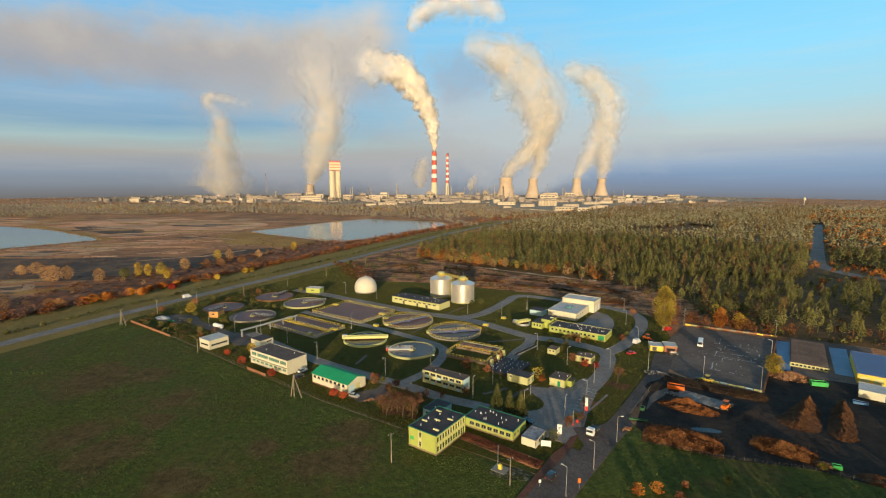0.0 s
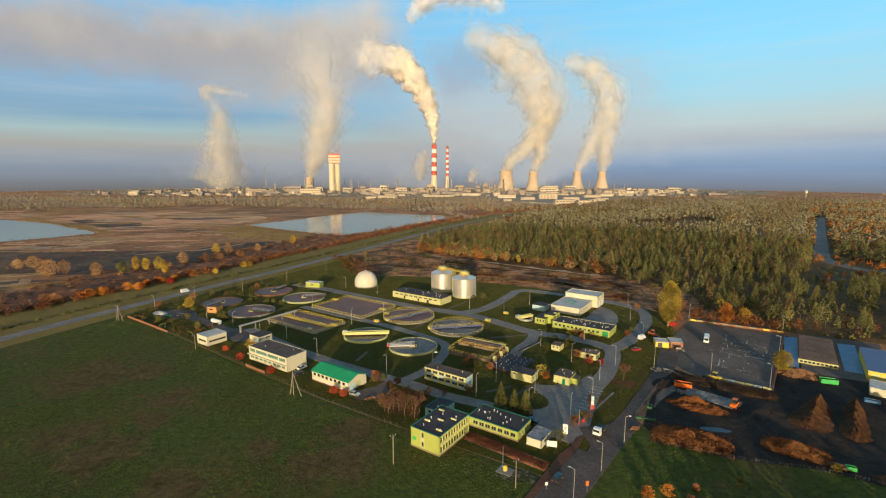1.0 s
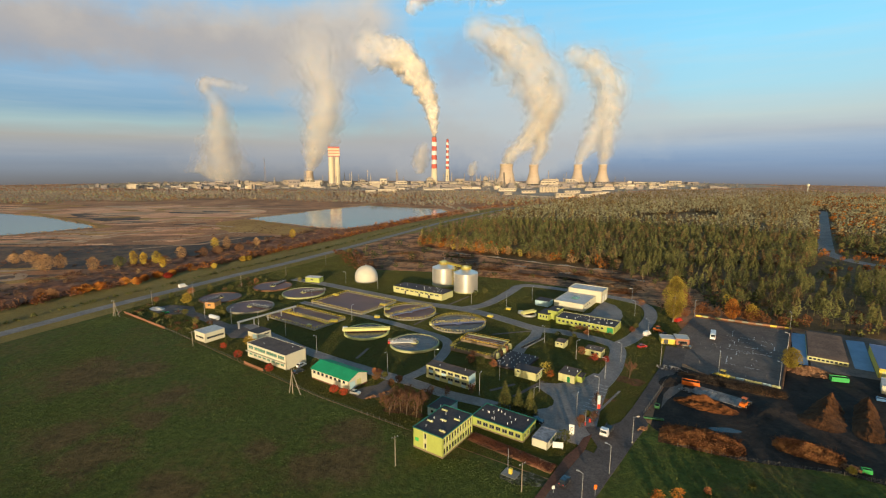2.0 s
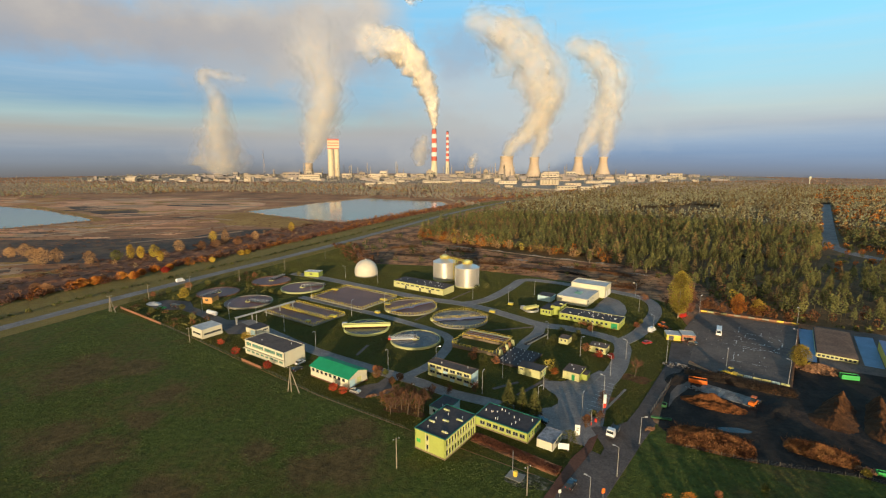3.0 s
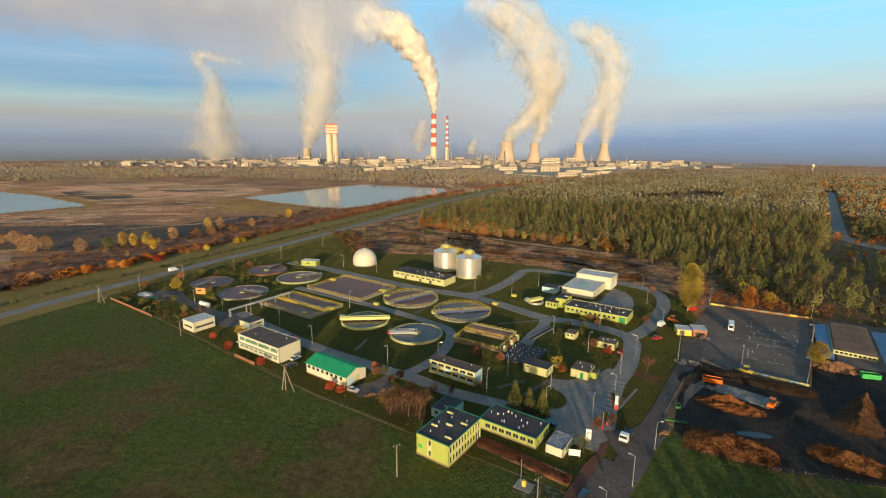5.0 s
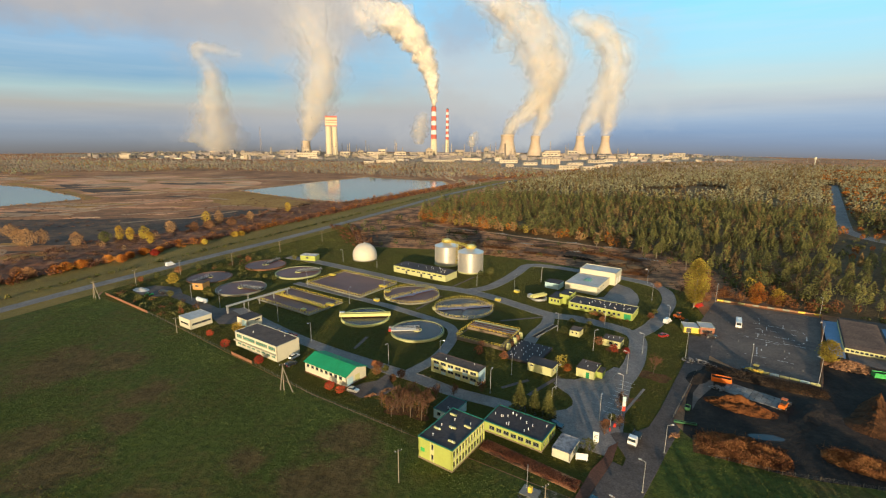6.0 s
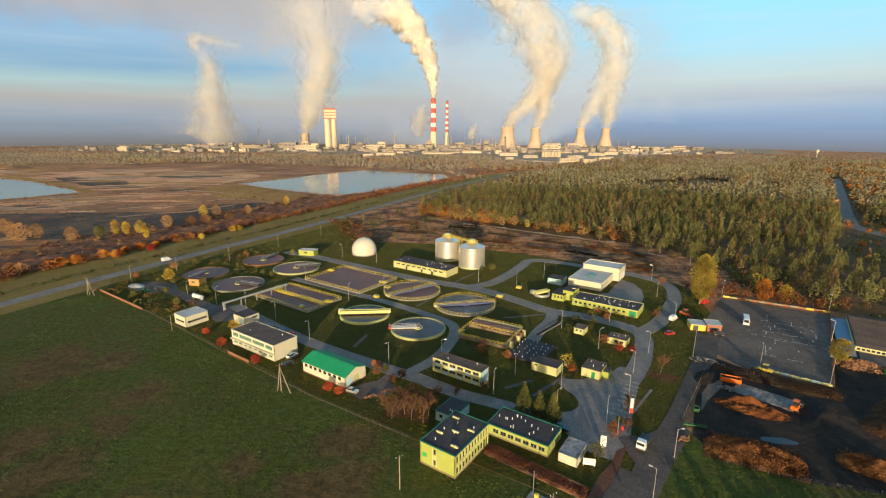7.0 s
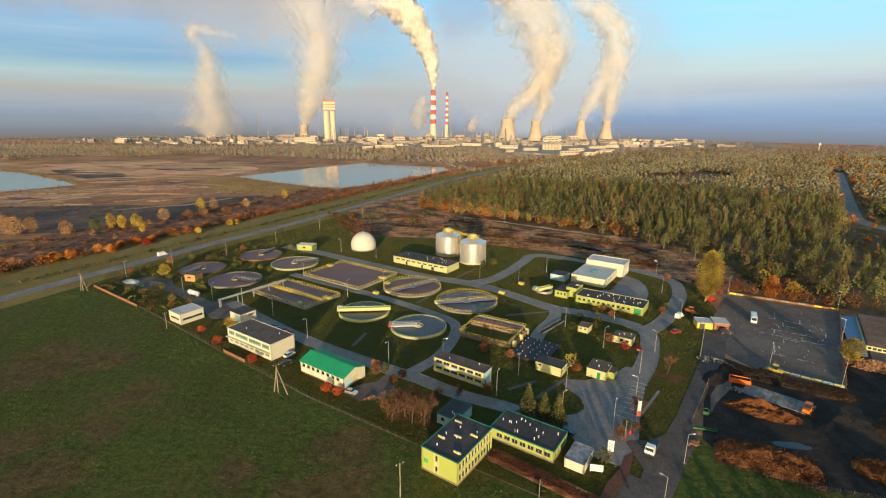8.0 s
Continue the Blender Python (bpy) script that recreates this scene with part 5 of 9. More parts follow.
FRONT = [(361, 1190, 56, 11, 20), (400, 1146, 34, 11, 16), (281, 908, 25, 6, 10), (465, 1250, 26, 9, 14), (221, 1310, 23, 7, 12), (17, 1595, 108, 6, 14), (-865, 1705, 58, 8, 16), (-202, 1402, 32, 9, 12), (-158, 1490, 62, 9, 14), (-524, 1925, 84, 18, 30),
         (742, 1704, 70, 9, 20), (849, 1720, 40, 11, 16), (821, 1482, 28, 8, 14), (520, 1350, 40, 7, 14), (440, 1400, 50, 8, 16), (560, 1560, 60, 9, 18), (300, 1400, 44, 8, 14), (250, 1520, 60, 10, 20), (640, 1640, 50, 9, 16), (140, 1700, 70, 9, 18)]
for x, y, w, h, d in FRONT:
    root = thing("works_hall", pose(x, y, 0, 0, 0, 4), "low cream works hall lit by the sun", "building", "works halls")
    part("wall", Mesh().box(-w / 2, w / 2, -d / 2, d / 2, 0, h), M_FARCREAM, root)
    part("roof", Mesh().box(-w / 2 - 0.6, w / 2 + 0.6, -d / 2 - 0.6, d / 2 + 0.6, h + 0.01, h + 0.9, 0.3), M_FARROOF, root)
    for i in range(max(2, int(w / 9))):
        n = max(2, int(w / 9))
        part("window_band", Mesh().box(-w / 2 + w * (i + 0.2) / n, -w / 2 + w * (i + 0.8) / n, -d / 2 - 0.3, -d / 2 - 0.01, h * 0.55, h * 0.7), M_GLASS, root)
rack = thing("pipe_rack", pose(222, 1192, 0, 0, 0, -44.5), "long pale covered pipe rack on posts", "pipe rack")
part("cover", Mesh().box(0, 141, -2.2, 2.2, 3.6, 6.4), M_FARCREAM, rack)
for i in range(15):
    part("post", Mesh().box(10 * i, 10 * i + 0.8, -1.4, 1.4, 0, 3.6), M_FARROOF, rack)
silo = Mesh().turned([(5.4, 0), (5.4, 16), (4.6, 17), (0.6, 17.6)], 16).data("silo", M_FARCREAM)
silos = thing("silo_group", pose(346, 1446, 0, 0, 0, 7), "row of cream concrete silos", "silos")
for i in range(6):
    part("silo", silo, None, silos, m=pose(5.4 + 10.6 * i, 0, 0))
part("head_house", Mesh().box(2, 62, -3.4, 3.4, 17.7, 19.6), M_FARROOF, silos)
cv = thing("conveyor", pose(276, 1760, 0, 0, 0, 80), "sloping conveyor gallery of the works", "conveyor")
part("gallery", Mesh().rod((0, 0, 4), (-90, 0, 62), 3.0, n=6), M_FARWALL, cv)
for i in range(4):
    part("trestle", Mesh().rod((-18 - 20 * i, -3, 0), (-18 - 20 * i, 0, 15 + 12.8 * i), 0.8, n=4).rod((-18 - 20 * i, 3, 0), (-18 - 20 * i, 0, 15 + 12.8 * i), 0.8, n=4), M_FARROOF, cv)


def clear_of_works(pts):
    """Which tree places leave the works' halls free and in sight."""
    ok = np.ones(len(pts), bool)
    for x, y, w, h, d in FRONT:
        ok &= ~((np.abs(pts[:, 0] - x - 0.2 * (pts[:, 1] - y)) < w / 2 + 8) & (pts[:, 1] > y - 130) & (pts[:, 1] < y + d))
    yard = [(190, 1310), (225, 1185), (330, 1085), (430, 1140), (640, 1480), (700, 1640), (200, 1640)]
    return ok & ~inside(yard, pts[:, 0], pts[:, 1])


for x, y, w, h in WORKS:
    w *= 0.8
    d = w * fg.uniform(0.4, 0.7)
    root = thing("works_building", pose(x, y, 0, 0, 0, fg.uniform(-14, 14)), "pale sunlit industrial building of the chemical works", "building", "works buildings")
    h *= 0.52
    part("wall", Mesh().box(-w / 2, w / 2, -d / 2, d / 2, 0, h), fg.choice((M_FARWALL, M_FARCREAM, M_FARROOF)), root)
    part("roof", Mesh().box(-w / 2 - 0.8, w / 2 + 0.8, -d / 2 - 0.8, d / 2 + 0.8, h + 0.01, h + 1.6), M_FARROOF, root)
    n = max(2, int(w / 14))
    for i in range(n):
        part("window_band", Mesh().box(-w / 2 + w * (i + 0.15) / n, -w / 2 + w * (i + 0.85) / n, -d / 2 - 0.4, -d / 2 - 0.01, h * 0.55, h * 0.72), M_GLASS, root)
    if h > 30:
        part("penthouse", Mesh().box(-w * 0.2, w * 0.15, -d * 0.25, d * 0.25, h + 1.61, h * 1.25), M_FARWALL, root)
for i in range(60):
    x, y = fg.uniform(-900, 1000), fg.uniform(2020, 2350)
    h = fg.uniform(26, 70) * (0.7 if x < -700 else 1.0)
    root = thing("process_column", pose(x, y, 0), "slim steel process column of the chemical works", "column", "process columns")
    part("shaft", Mesh().turned([(fg.uniform(1.2, 2.4), 0), (1.1, h), (0.5, h + 3)], 10), M_FARWALL, root)
    part("platform", Mesh().turned([(2.8, h * 0.7), (2.8, h * 0.7 + 1)], 10), M_DARKSTEEL, root)
for i in range(14):
    root = thing("storage_tank", pose(fg.uniform(-700, 1050), fg.uniform(1930, 2020), 0), "pale round storage tank", "tank", "storage tanks")
    r = fg.uniform(9, 18)
    part("shell", Mesh().turned([(r, 0), (r, r * 0.9), (0.5, r * 1.15)], 24), M_FARWALL, root)
for i in range(300):
    x, y = fg.uniform(-1300, 1150), fg.uniform(1700, 2450) if i % 3 else fg.uniform(1640, 1850)
    w, d, h = fg.uniform(8, 30) * fg.choice((0.5, 0.8, 1, 1.8)), fg.uniform(8, 20), fg.uniform(4, 9) * fg.choice((0.6, 0.8, 1, 1.9))
    root = thing("works_shed", pose(x, y, 0, 0, 0, fg.uniform(-20, 20)), "small works building among yards and trees", "building", "works sheds")
    part("wall", Mesh().box(-w / 2, w / 2, -d / 2, d / 2, 0, h), fg.choice((M_FARWALL, M_FARCREAM, M_FARCREAM, M_CTOWER, M_FARROOF, M_FARROOF, M_FARROOF)), root)
    part("roof", Mesh().box(-w / 2 - 0.5, w / 2 + 0.5, -d / 2 - 0.5, d / 2 + 0.5, h + 0.01, h + 0.9), M_FARROOF, root)
root = thing("lattice_mast", pose(-793, 2150, 0), "thin grey lattice mast", "mast")
mm = Mesh()
for s in range(3):
    a = 2 * math.pi * s / 3
    mm.rod((5 * math.cos(a), 5 * math.sin(a), 0), (0.8 * math.cos(a), 0.8 * math.sin(a), 125), 0.4, 0.25, n=4)
    for k in range(12):
        q, w = 5 - 0.35 * k, a + 2 * math.pi / 3
        mm.rod((q * math.cos(a), q * math.sin(a), 10 * k), (q * 0.93 * math.cos(w), q * 0.93 * math.sin(w), 10 * k + 10), 0.2, n=4)
part("lattice", mm, M_FARROOF, root)
root = thing("water_tower", pose(1150, 1330, 0), "white water tower above the forest", "water tower")
part("shaft", Mesh().turned([(1.4, 0), (1.2, 24)], 14), M_WHITE, root)
part("bowl", Mesh().turned([(1.2, 23), (3.6, 26), (3.6, 31), (0.8, 33)], 20), M_WHITE, root)


# ---- steam ----
def steam_mat(name, dirt, patch):
    """Sunlit steam: pale and soft; light passes into it and through its thin parts."""
    t = Tree(name)
    t.n.remove(t.bsdf)
    a, b, clear = t.n.new("ShaderNodeBsdfDiffuse"), t.n.new("ShaderNodeBsdfTranslucent"), t.n.new("ShaderNodeBsdfTransparent")
    col = t.ramp(t.noise(70.0, 3.0), [(0.3, tuple(k * dirt for k in (0.86, 0.82, 0.75))), (0.7, tuple(k * dirt for k in (0.96, 0.92, 0.85)))])
    for s in (a, b):
        t.l.new(col, s.inputs["Color"])
    both, thin = t.n.new("ShaderNodeMixShader"), t.n.new("ShaderNodeMixShader")
    both.inputs[0].default_value = 0.5
    t.l.new(a.outputs[0], both.inputs[1])
    t.l.new(b.outputs[0], both.inputs[2])
    dens = t.n.new("ShaderNodeAttribute")
    dens.attribute_name = "steam_share"
    torn = t.ramp(t.noise(patch, 3.5, 0.5), [(0.3, 0.0), (0.5, 0.5), (0.7, 1.0)])
    # dense steam is whole, thin steam is torn into wisps
    d = dens.outputs["Fac"]
    whole = t.math("MULTIPLY", d, d)
    alpha = t.math("MULTIPLY", d, t.math("ADD", whole, t.math("MULTIPLY", torn, t.math("SUBTRACT", 1.0, whole))))
    t.l.new(alpha, thin.inputs[0])
    t.l.new(clear.outputs[0], thin.inputs[1])
    t.l.new(both.outputs[0], thin.inputs[2])
    t.l.new(thin.outputs[0], t.n["Material Output"].inputs[0])
    return t.m


DENSE = ((0.66, 0.98), (0.74, 0.6), (0.82, 0.42), (0.90, 0.3), (0.98, 0.2), (1.06, 0.1))
SOFT = ((0.46, 0.46), (0.58, 0.30), (0.69, 0.25), (0.80, 0.21), (0.90, 0.17), (1.0, 0.14), (1.11, 0.10), (1.23, 0.07))
HAZY = ((0.40, 0.32), (0.52, 0.25), (0.64, 0.22), (0.76, 0.19), (0.88, 0.16), (1.0, 0.13), (1.12, 0.10), (1.25, 0.07))


def plume(name, stations, low, high, label, shells=SOFT, seed=1, dirt=1.0, grow=0.04):
    """A billowing column along its stations (x, y, z, radius): shells of steam, thinner outwards. Between the heights low and high it thins out into the air."""
    base = np.array(stations[0][:3], float)
    root = thing(name, Matrix.Translation(base), label, "steam plume", "steam plumes")
    st = [np.array(p, float) for p in stations]
    line = []
    for i in range(len(st) - 1):
        p0, p1, p2, p3 = (st[k] for k in (max(i - 1, 0), i, i + 1, min(i + 2, len(st) - 1)))
        for k in range(8):
            s = k / 8
            line.append(0.5 * (2 * p1 + (p2 - p0) * s + (2 * p0 - 5 * p1 + 4 * p2 - p3) * s * s + (3 * p1 - p0 - 3 * p2 + p3) * s ** 3))
    line = np.array(line)
    seg = np.linalg.norm(np.diff(line[:, :3], axis=0), axis=1)
    along = np.concatenate([[0], np.cumsum(seg / line[:-1, 3])])
    tang = np.gradient(line[:, :3], axis=0)
    tang /= np.linalg.norm(tang, axis=1)[:, None]
    u = np.cross(tang, [0.0, 1.0, 0.0])
    u /= np.linalg.norm(u, axis=1)[:, None]
    w = np.cross(tang, u)
    n, last = 30, len(line) - 1
    mat = steam_mat(name + "_steam", dirt, 1.3 * float(np.mean(line[:, 3])))

    def reach(q, k):
        """How far the billows of a shell stand out, by direction and way along the column."""
        w, fine = (0.13, 0.24 - 0.03 * k) if shells is DENSE else (0.34, 0.15 - 0.012 * k)
        f = abs(noise.noise(q + Vector((seed, w * k, 0)))) * 0.95 + abs(noise.noise(q * 2.2 + Vector((1.5 * w * k, seed, 0)))) * 0.5 + noise.noise(q * 4.6 + Vector((0, 3 * w * k, seed))) * fine
        return 0.62 + 0.78 * f

    for k, (size, alpha) in enumerate(shells):
        m, dens = Mesh(), []
        for i in range(last + 1):
            left = min(1.0, max(0.0, (high - line[i, 2]) / max(high - low, 1.0)))
            s = i / last
            # the column starts dense and narrow, and frays at its far end
            open_ = min(1.0, 0.55 + s / grow * 0.45) if k else 1.0
            d = alpha * left ** (0.6 + 0.3 * k) * min(1.0, (1 - s) / 0.22) ** 0.8 * open_
            for j in range(n):
                a = 2 * math.pi * j / n
                r = line[i, 3] * size * reach(Vector((math.cos(a), math.sin(a), along[i])), k)
                m.v.append(tuple(line[i, :3] + (u[i] * math.cos(a) + w[i] * math.sin(a)) * r - base))
                dens.append(d)
        m.f = [(i * n + j, i * n + (j + 1) % n, (i + 1) * n + (j + 1) % n, (i + 1) * n + j) for i in range(last) for j in range(n) if dens[i * n] > 0.015]
        m.smooth = True
        me = m.data("steam_shell", mat)
        me.attributes.new("steam_share", "FLOAT", "POINT").data.foreach_set("value", dens)
        part("steam_shell", me, None, root)
    return root


plume("chimney_plume", [(1, 2200, 222, 7), (1, 2202, 240, 12), (-1, 2204, 262, 20), (-4, 2206, 295, 30), (-11, 2208, 345, 42), (-30, 2210, 410, 54), (-58, 2210, 475, 64), (-92, 2210, 527, 74), (-140, 2212, 574, 84), (-205, 2216, 608, 92), (-290, 2220, 620, 100), (-400, 2230, 620, 104)], 560, 800, "dense cream smoke column bending west from the chimney", DENSE, 3, 0.99)
plume("tower_plume", [(342, 2150, 92, 26), (352, 2150, 118, 33), (375, 2152, 150, 40), (412, 2154, 182, 46), (452, 2156, 226, 52), (486, 2160, 284, 74), (500, 2165, 387, 112), (452, 2165, 512, 132), (370, 2170, 612, 128), (278, 2170, 668, 100), (190, 2170, 690, 70), (120, 2170, 684, 50)], 690, 1000, "white steam column from the cooling tower", SOFT, 11, 0.89)
plume("tower_plume", [(472, 2150, 88, 18), (479, 2150, 112, 24), (497, 2150, 150, 34), (506, 2150, 182, 38), (503, 2152, 230, 42), (510, 2155, 282, 52), (540, 2155, 360, 76), (574, 2155, 450, 92), (580, 2155, 540, 84)], 280, 640, "white steam column from the cooling tower", SOFT, 17, 0.88)
plume("tower_plume", [(924, 2500, 92, 22), (927, 2500, 130, 36), (931, 2500, 190, 56), (931, 2500, 298, 74), (935, 2500, 418, 88), (921, 2500, 516, 92), (878, 2500, 586, 84), (810, 2500, 636, 72), (738, 2500, 660, 56), (680, 2500, 655, 40)], 640, 960, "hazy white steam column from a far tower", SOFT, 23, 0.87)
plume("tower_plume", [(757, 2400, 92, 18), (770, 2405, 125, 28), (796, 2410, 175, 44), (836, 2420, 255, 60), (872, 2440, 340, 68), (890, 2440, 420, 64)], 170, 560, "thin steam column from a far tower", HAZY, 29, 0.88)
plume("works_plume", [(-1030, 2200, 14, 84), (-1020, 2200, 46, 108), (-1022, 2200, 110, 110), (-1018, 2200, 170, 92), (-1004, 2200, 244, 74), (-1004, 2200, 330, 64), (-1032, 2200, 405, 50), (-1066, 2200, 446, 40), (-1052, 2200, 472, 34), (-985, 2200, 460, 34), (-905, 2200, 446, 32), (-850, 2200, 446, 30)], 180, 800, "broad grey steam cloud rising over the works", HAZY, 31, 0.8)
plume("works_plume", [(-596, 2200, 62, 16), (-590, 2200, 90, 30), (-574, 2200, 130, 52), (-556, 2200, 185, 74), (-535, 2205, 250, 92), (-512, 2210, 340, 100), (-515, 2220, 450, 112), (-540, 2240, 560, 150), (-555, 2260, 660, 190), (-560, 2280, 760, 190)], 300, 900, "tall steam cloud beside the prilling tower", HAZY, 37, 0.84)
plume("works_plume", [(-72, 2240, 50, 20), (-70, 2240, 90, 38), (-62, 2240, 130, 42), (-50, 2240, 175, 36), (-40, 2240, 205, 28)], 120, 260, "small grey steam puff over the works", HAZY, 41, 0.75)
plume("works_plume", [(180, 2240, 40, 14), (186, 2240, 66, 26), (200, 2240, 95, 22), (206, 2240, 116, 16)], 70, 150, "small grey steam puff over the works", HAZY, 43, 0.78)
plume("drifting_cloud", [(-112, 2200, 772, 22), (-96, 2200, 800, 36), (-62, 2200, 845, 52), (10, 2200, 885, 64), (90, 2200, 900, 70), (170, 2200, 900, 70), (245, 2200, 882, 60), (296, 2200, 842, 46), (310, 2200, 810, 30)], 900, 1500, "loose scrap of steam cloud drifting above", HAZY, 47, 0.97)


# ---- trees and shrubs ----
def tuft_cloud(count, rx, rz, cz, size, g, low=-0.9, hollow=0.45):
    """Tufts spread through the outer part of an uneven crown."""
    m = Mesh()
    for i in range(count):
        z = g.uniform(low, 1.0)
        a = g.uniform(0, 2 * math.pi)
        k = (1 - z * z) ** 0.5 * g.uniform(hollow, 1.0) * (1 + 0.3 * noise.noise(Vector((math.cos(a) * 1.6, math.sin(a) * 1.6, z * 2 + count))))
        s = size * g.uniform(0.6, 1.35)
        m.clump(rx * k * math.cos(a), rx * k * math.sin(a), cz + rz * z * g.uniform(0.85, 1.1), s, s * 0.7, g)
    return m


def trunk_mesh(h, r, g, limbs=5, spread=2.2, start=0.45):
    m = Mesh()
    bend = [Vector((0, 0, 0))]
    for i in range(1, 5):
        bend.append(Vector((g.uniform(-0.25, 0.25) * i * 0.4, g.uniform(-0.25, 0.25) * i * 0.4, h * i / 4)))
    for i in range(4):
        m.rod(bend[i], bend[i + 1], r * (1 - i * 0.22), r * (1 - (i + 1) * 0.22), n=6)
    for i in range(limbs):
        z = g.uniform(start, 0.9)
        a = g.uniform(0, 6.28)
        k = bend[min(3, int(z * 4))].lerp(bend[min(4, int(z * 4) + 1)], z * 4 % 1)
        m.rod(k, k + Vector((math.cos(a) * spread, math.sin(a) * spread, spread * 0.6)), r * 0.35, r * 0.12, n=4)
    return m


def pine_template(g, count, size):
    """A pine: a stem and a rounded crown of many leafy tufts round a closed middle."""
    m = Mesh()
    h, r = g.uniform(8.0, 14.0), g.uniform(2.0, 3.1)
    m.rod((0, 0, 0), (g.uniform(-0.2, 0.2), g.uniform(-0.2, 0.2), h * 0.5), 0.11, 0.06, n=3)
    m.f = [t for q in m.f for t in ([q] if len(q) == 3 else [(q[0], q[1], q[2]), (q[0], q[2], q[3])])]
    for i in range(count):
        s, a = g.random() ** 0.8, g.uniform(0, 6.28)
        k, t = r * (1.0 - 0.92 * s ** 1.7) * min(1.0, 0.6 + 1.6 * s) * g.uniform(0.5, 1.05), size * (1.2 - 0.55 * s) * g.uniform(0.7, 1.25)
        m.clump(k * math.cos(a), k * math.sin(a), h * (0.34 + 0.66 * s), t, t * 0.62, g)
    return m


def round_template(g, count, size, h=9.0, r=3.2):
    return tuft_cloud(count, r, h * 0.42, h * 0.56, size, g)


def scatter(poly, spacing, gen, jitter=0.45):
    xs, ys = [p[0] for p in poly], [p[1] for p in poly]
    gx, gy = np.meshgrid(np.arange(min(xs), max(xs), spacing), np.arange(min(ys), max(ys), spacing))
    x = gx.ravel() + gen.uniform(-jitter, jitter, gx.size) * spacing
    y = gy.ravel() + gen.uniform(-jitter, jitter, gx.size) * spacing
    k = inside(poly, x, y)
    return np.stack([x[k], y[k]], 1)


def planted(name, templates, pts, scale, material, label, category, gen, kind="stuff"):
    """Many trees joined in one mesh, each turned and sized on its own."""
    V, F, base = [], [], 0
    which = gen.integers(0, len(templates), len(pts))
    for t, tm in enumerate(templates):
        v, f = np.array(tm.v, np.float32), np.array(tm.f, np.int32)
        p = pts[which == t]
        if not len(p):
            continue
        a, s = gen.uniform(0, 6.28, len(p)), gen.uniform(*scale, len(p))
        sz = s * gen.uniform(0.85, 1.15, len(p))
        x = (v[None, :, 0] * np.cos(a)[:, None] - v[None, :, 1] * np.sin(a)[:, None]) * s[:, None] + p[:, :1]
        y = (v[None, :, 0] * np.sin(a)[:, None] + v[None, :, 1] * np.cos(a)[:, None]) * s[:, None] + p[:, 1:2]
        z = v[None, :, 2] * sz[:, None]
        V.append(np.stack([x, y, z], 2).reshape(-1, 3))
        F.append((f[None] + (np.arange(len(p)) * len(v))[:, None, None] + base).reshape(-1, 3))
        base += len(p) * len(v)
    V, F = np.concatenate(V).astype(np.float32), np.concatenate(F).astype(np.int32)
    me = bpy.data.meshes.new(name)
    me.vertices.add(len(V))
    me.vertices.foreach_set("co", V.ravel())
    me.loops.add(F.size)
    me.loops.foreach_set("vertex_index", F.ravel())
    me.polygons.add(len(F))
    me.polygons.foreach_set("loop_start", np.arange(0, F.size, 3, dtype=np.int32))
    me.update(calc_edges=True)
    me.polygons.foreach_set("use_smooth", np.ones(len(F), bool))
    me.materials.append(material)
    return tagged(new(name, me), label, category, "", kind)


gen = np.random.default_rng(5)
tg = random.Random(11)
PINES_NEAR = [pine_template(tg, 33, 0.86) for _ in range(12)]
PINES_FINE = [pine_template(tg, 105, 0.5) for _ in range(8)]
PINES_FAR = [pine_template(tg, 6, 1.35) for _ in range(10)]
ROUND_NEAR = [round_template(tg, 30, 0.7, 7.5, 2.4) for _ in range(4)]
ROUND_FAR = [round_template(tg, 7, 2.2) for _ in range(5)]
ROUND_TINY = [round_template(tg, 6, 1.9) for _ in range(6)]

FOREST = [(-20, 398), (-14, 367), (19, 334), (50, 315), (78, 293), (100, 279), (124, 264), (140, 244), (162, 214), (171, 190), (163, 156), (160, 132), (184, 108), (250, 84), (900, 40), (1700, 420), (1420, 1050), (1050, 1480), (760, 1440), (490, 1215), (300, 985), (176, 806), (66, 588), (12, 480)]
RIDE = [(310, 252), (262, 212), (420, 140), (900, 130), (900, 225), (520, 235), (398, 262), (392, 328), (541, 513), (731, 747), (714, 751), (526, 518), (372, 330)]
near_poly = [(-20, 398), (-14, 367), (19, 334), (50, 315), (78, 293), (100, 279), (124, 264), (140, 244), (162, 214), (171, 190), (163, 156), (160, 132), (184, 108), (250, 84), (520, 50), (560, 300), (330, 470), (120, 560), (50, 552), (12, 480)]
near = scatter(near_poly, 6.3, gen)
near = near[~inside(RIDE, near[:, 0], near[:, 1])]
far = scatter(FOREST, 7.6, gen)
far = far[~inside(RIDE, far[:, 0], far[:, 1]) & ~inside(near_poly, far[:, 0], far[:, 1])]
far = far[(far[:, 0] < 0.95 * (far[:, 1] + 130) + 40)]
clearing = [(306, 632), (350, 585), (430, 606), (500, 690), (470, 735), (400, 684), (330, 690)]
far = far[~inside(clearing, far[:, 0], far[:, 1])]
hole = np.sin(far[:, 0] / 27 + far[:, 1] / 61) * np.sin(far[:, 1] / 23 - far[:, 0] / 44) > 0.8
far = far[~hole | (gen.random(len(far)) < 0.25)]
gap = np.sin(near[:, 0] / 21 + near[:, 1] / 47) * np.sin(near[:, 1] / 17 - near[:, 0] / 39) > 0.66
near = near[~gap | (gen.random(len(near)) < 0.3)]
park = (near[:, 1] < 320 - 0.25 * near[:, 0]) & (near[:, 0] > 150)
near = near[~park | (gen.random(len(near)) < 0.66)]
park = (near[:, 1] < 320 - 0.25 * near[:, 0]) & (near[:, 0] > 150) & (near[:, 0] < 330)
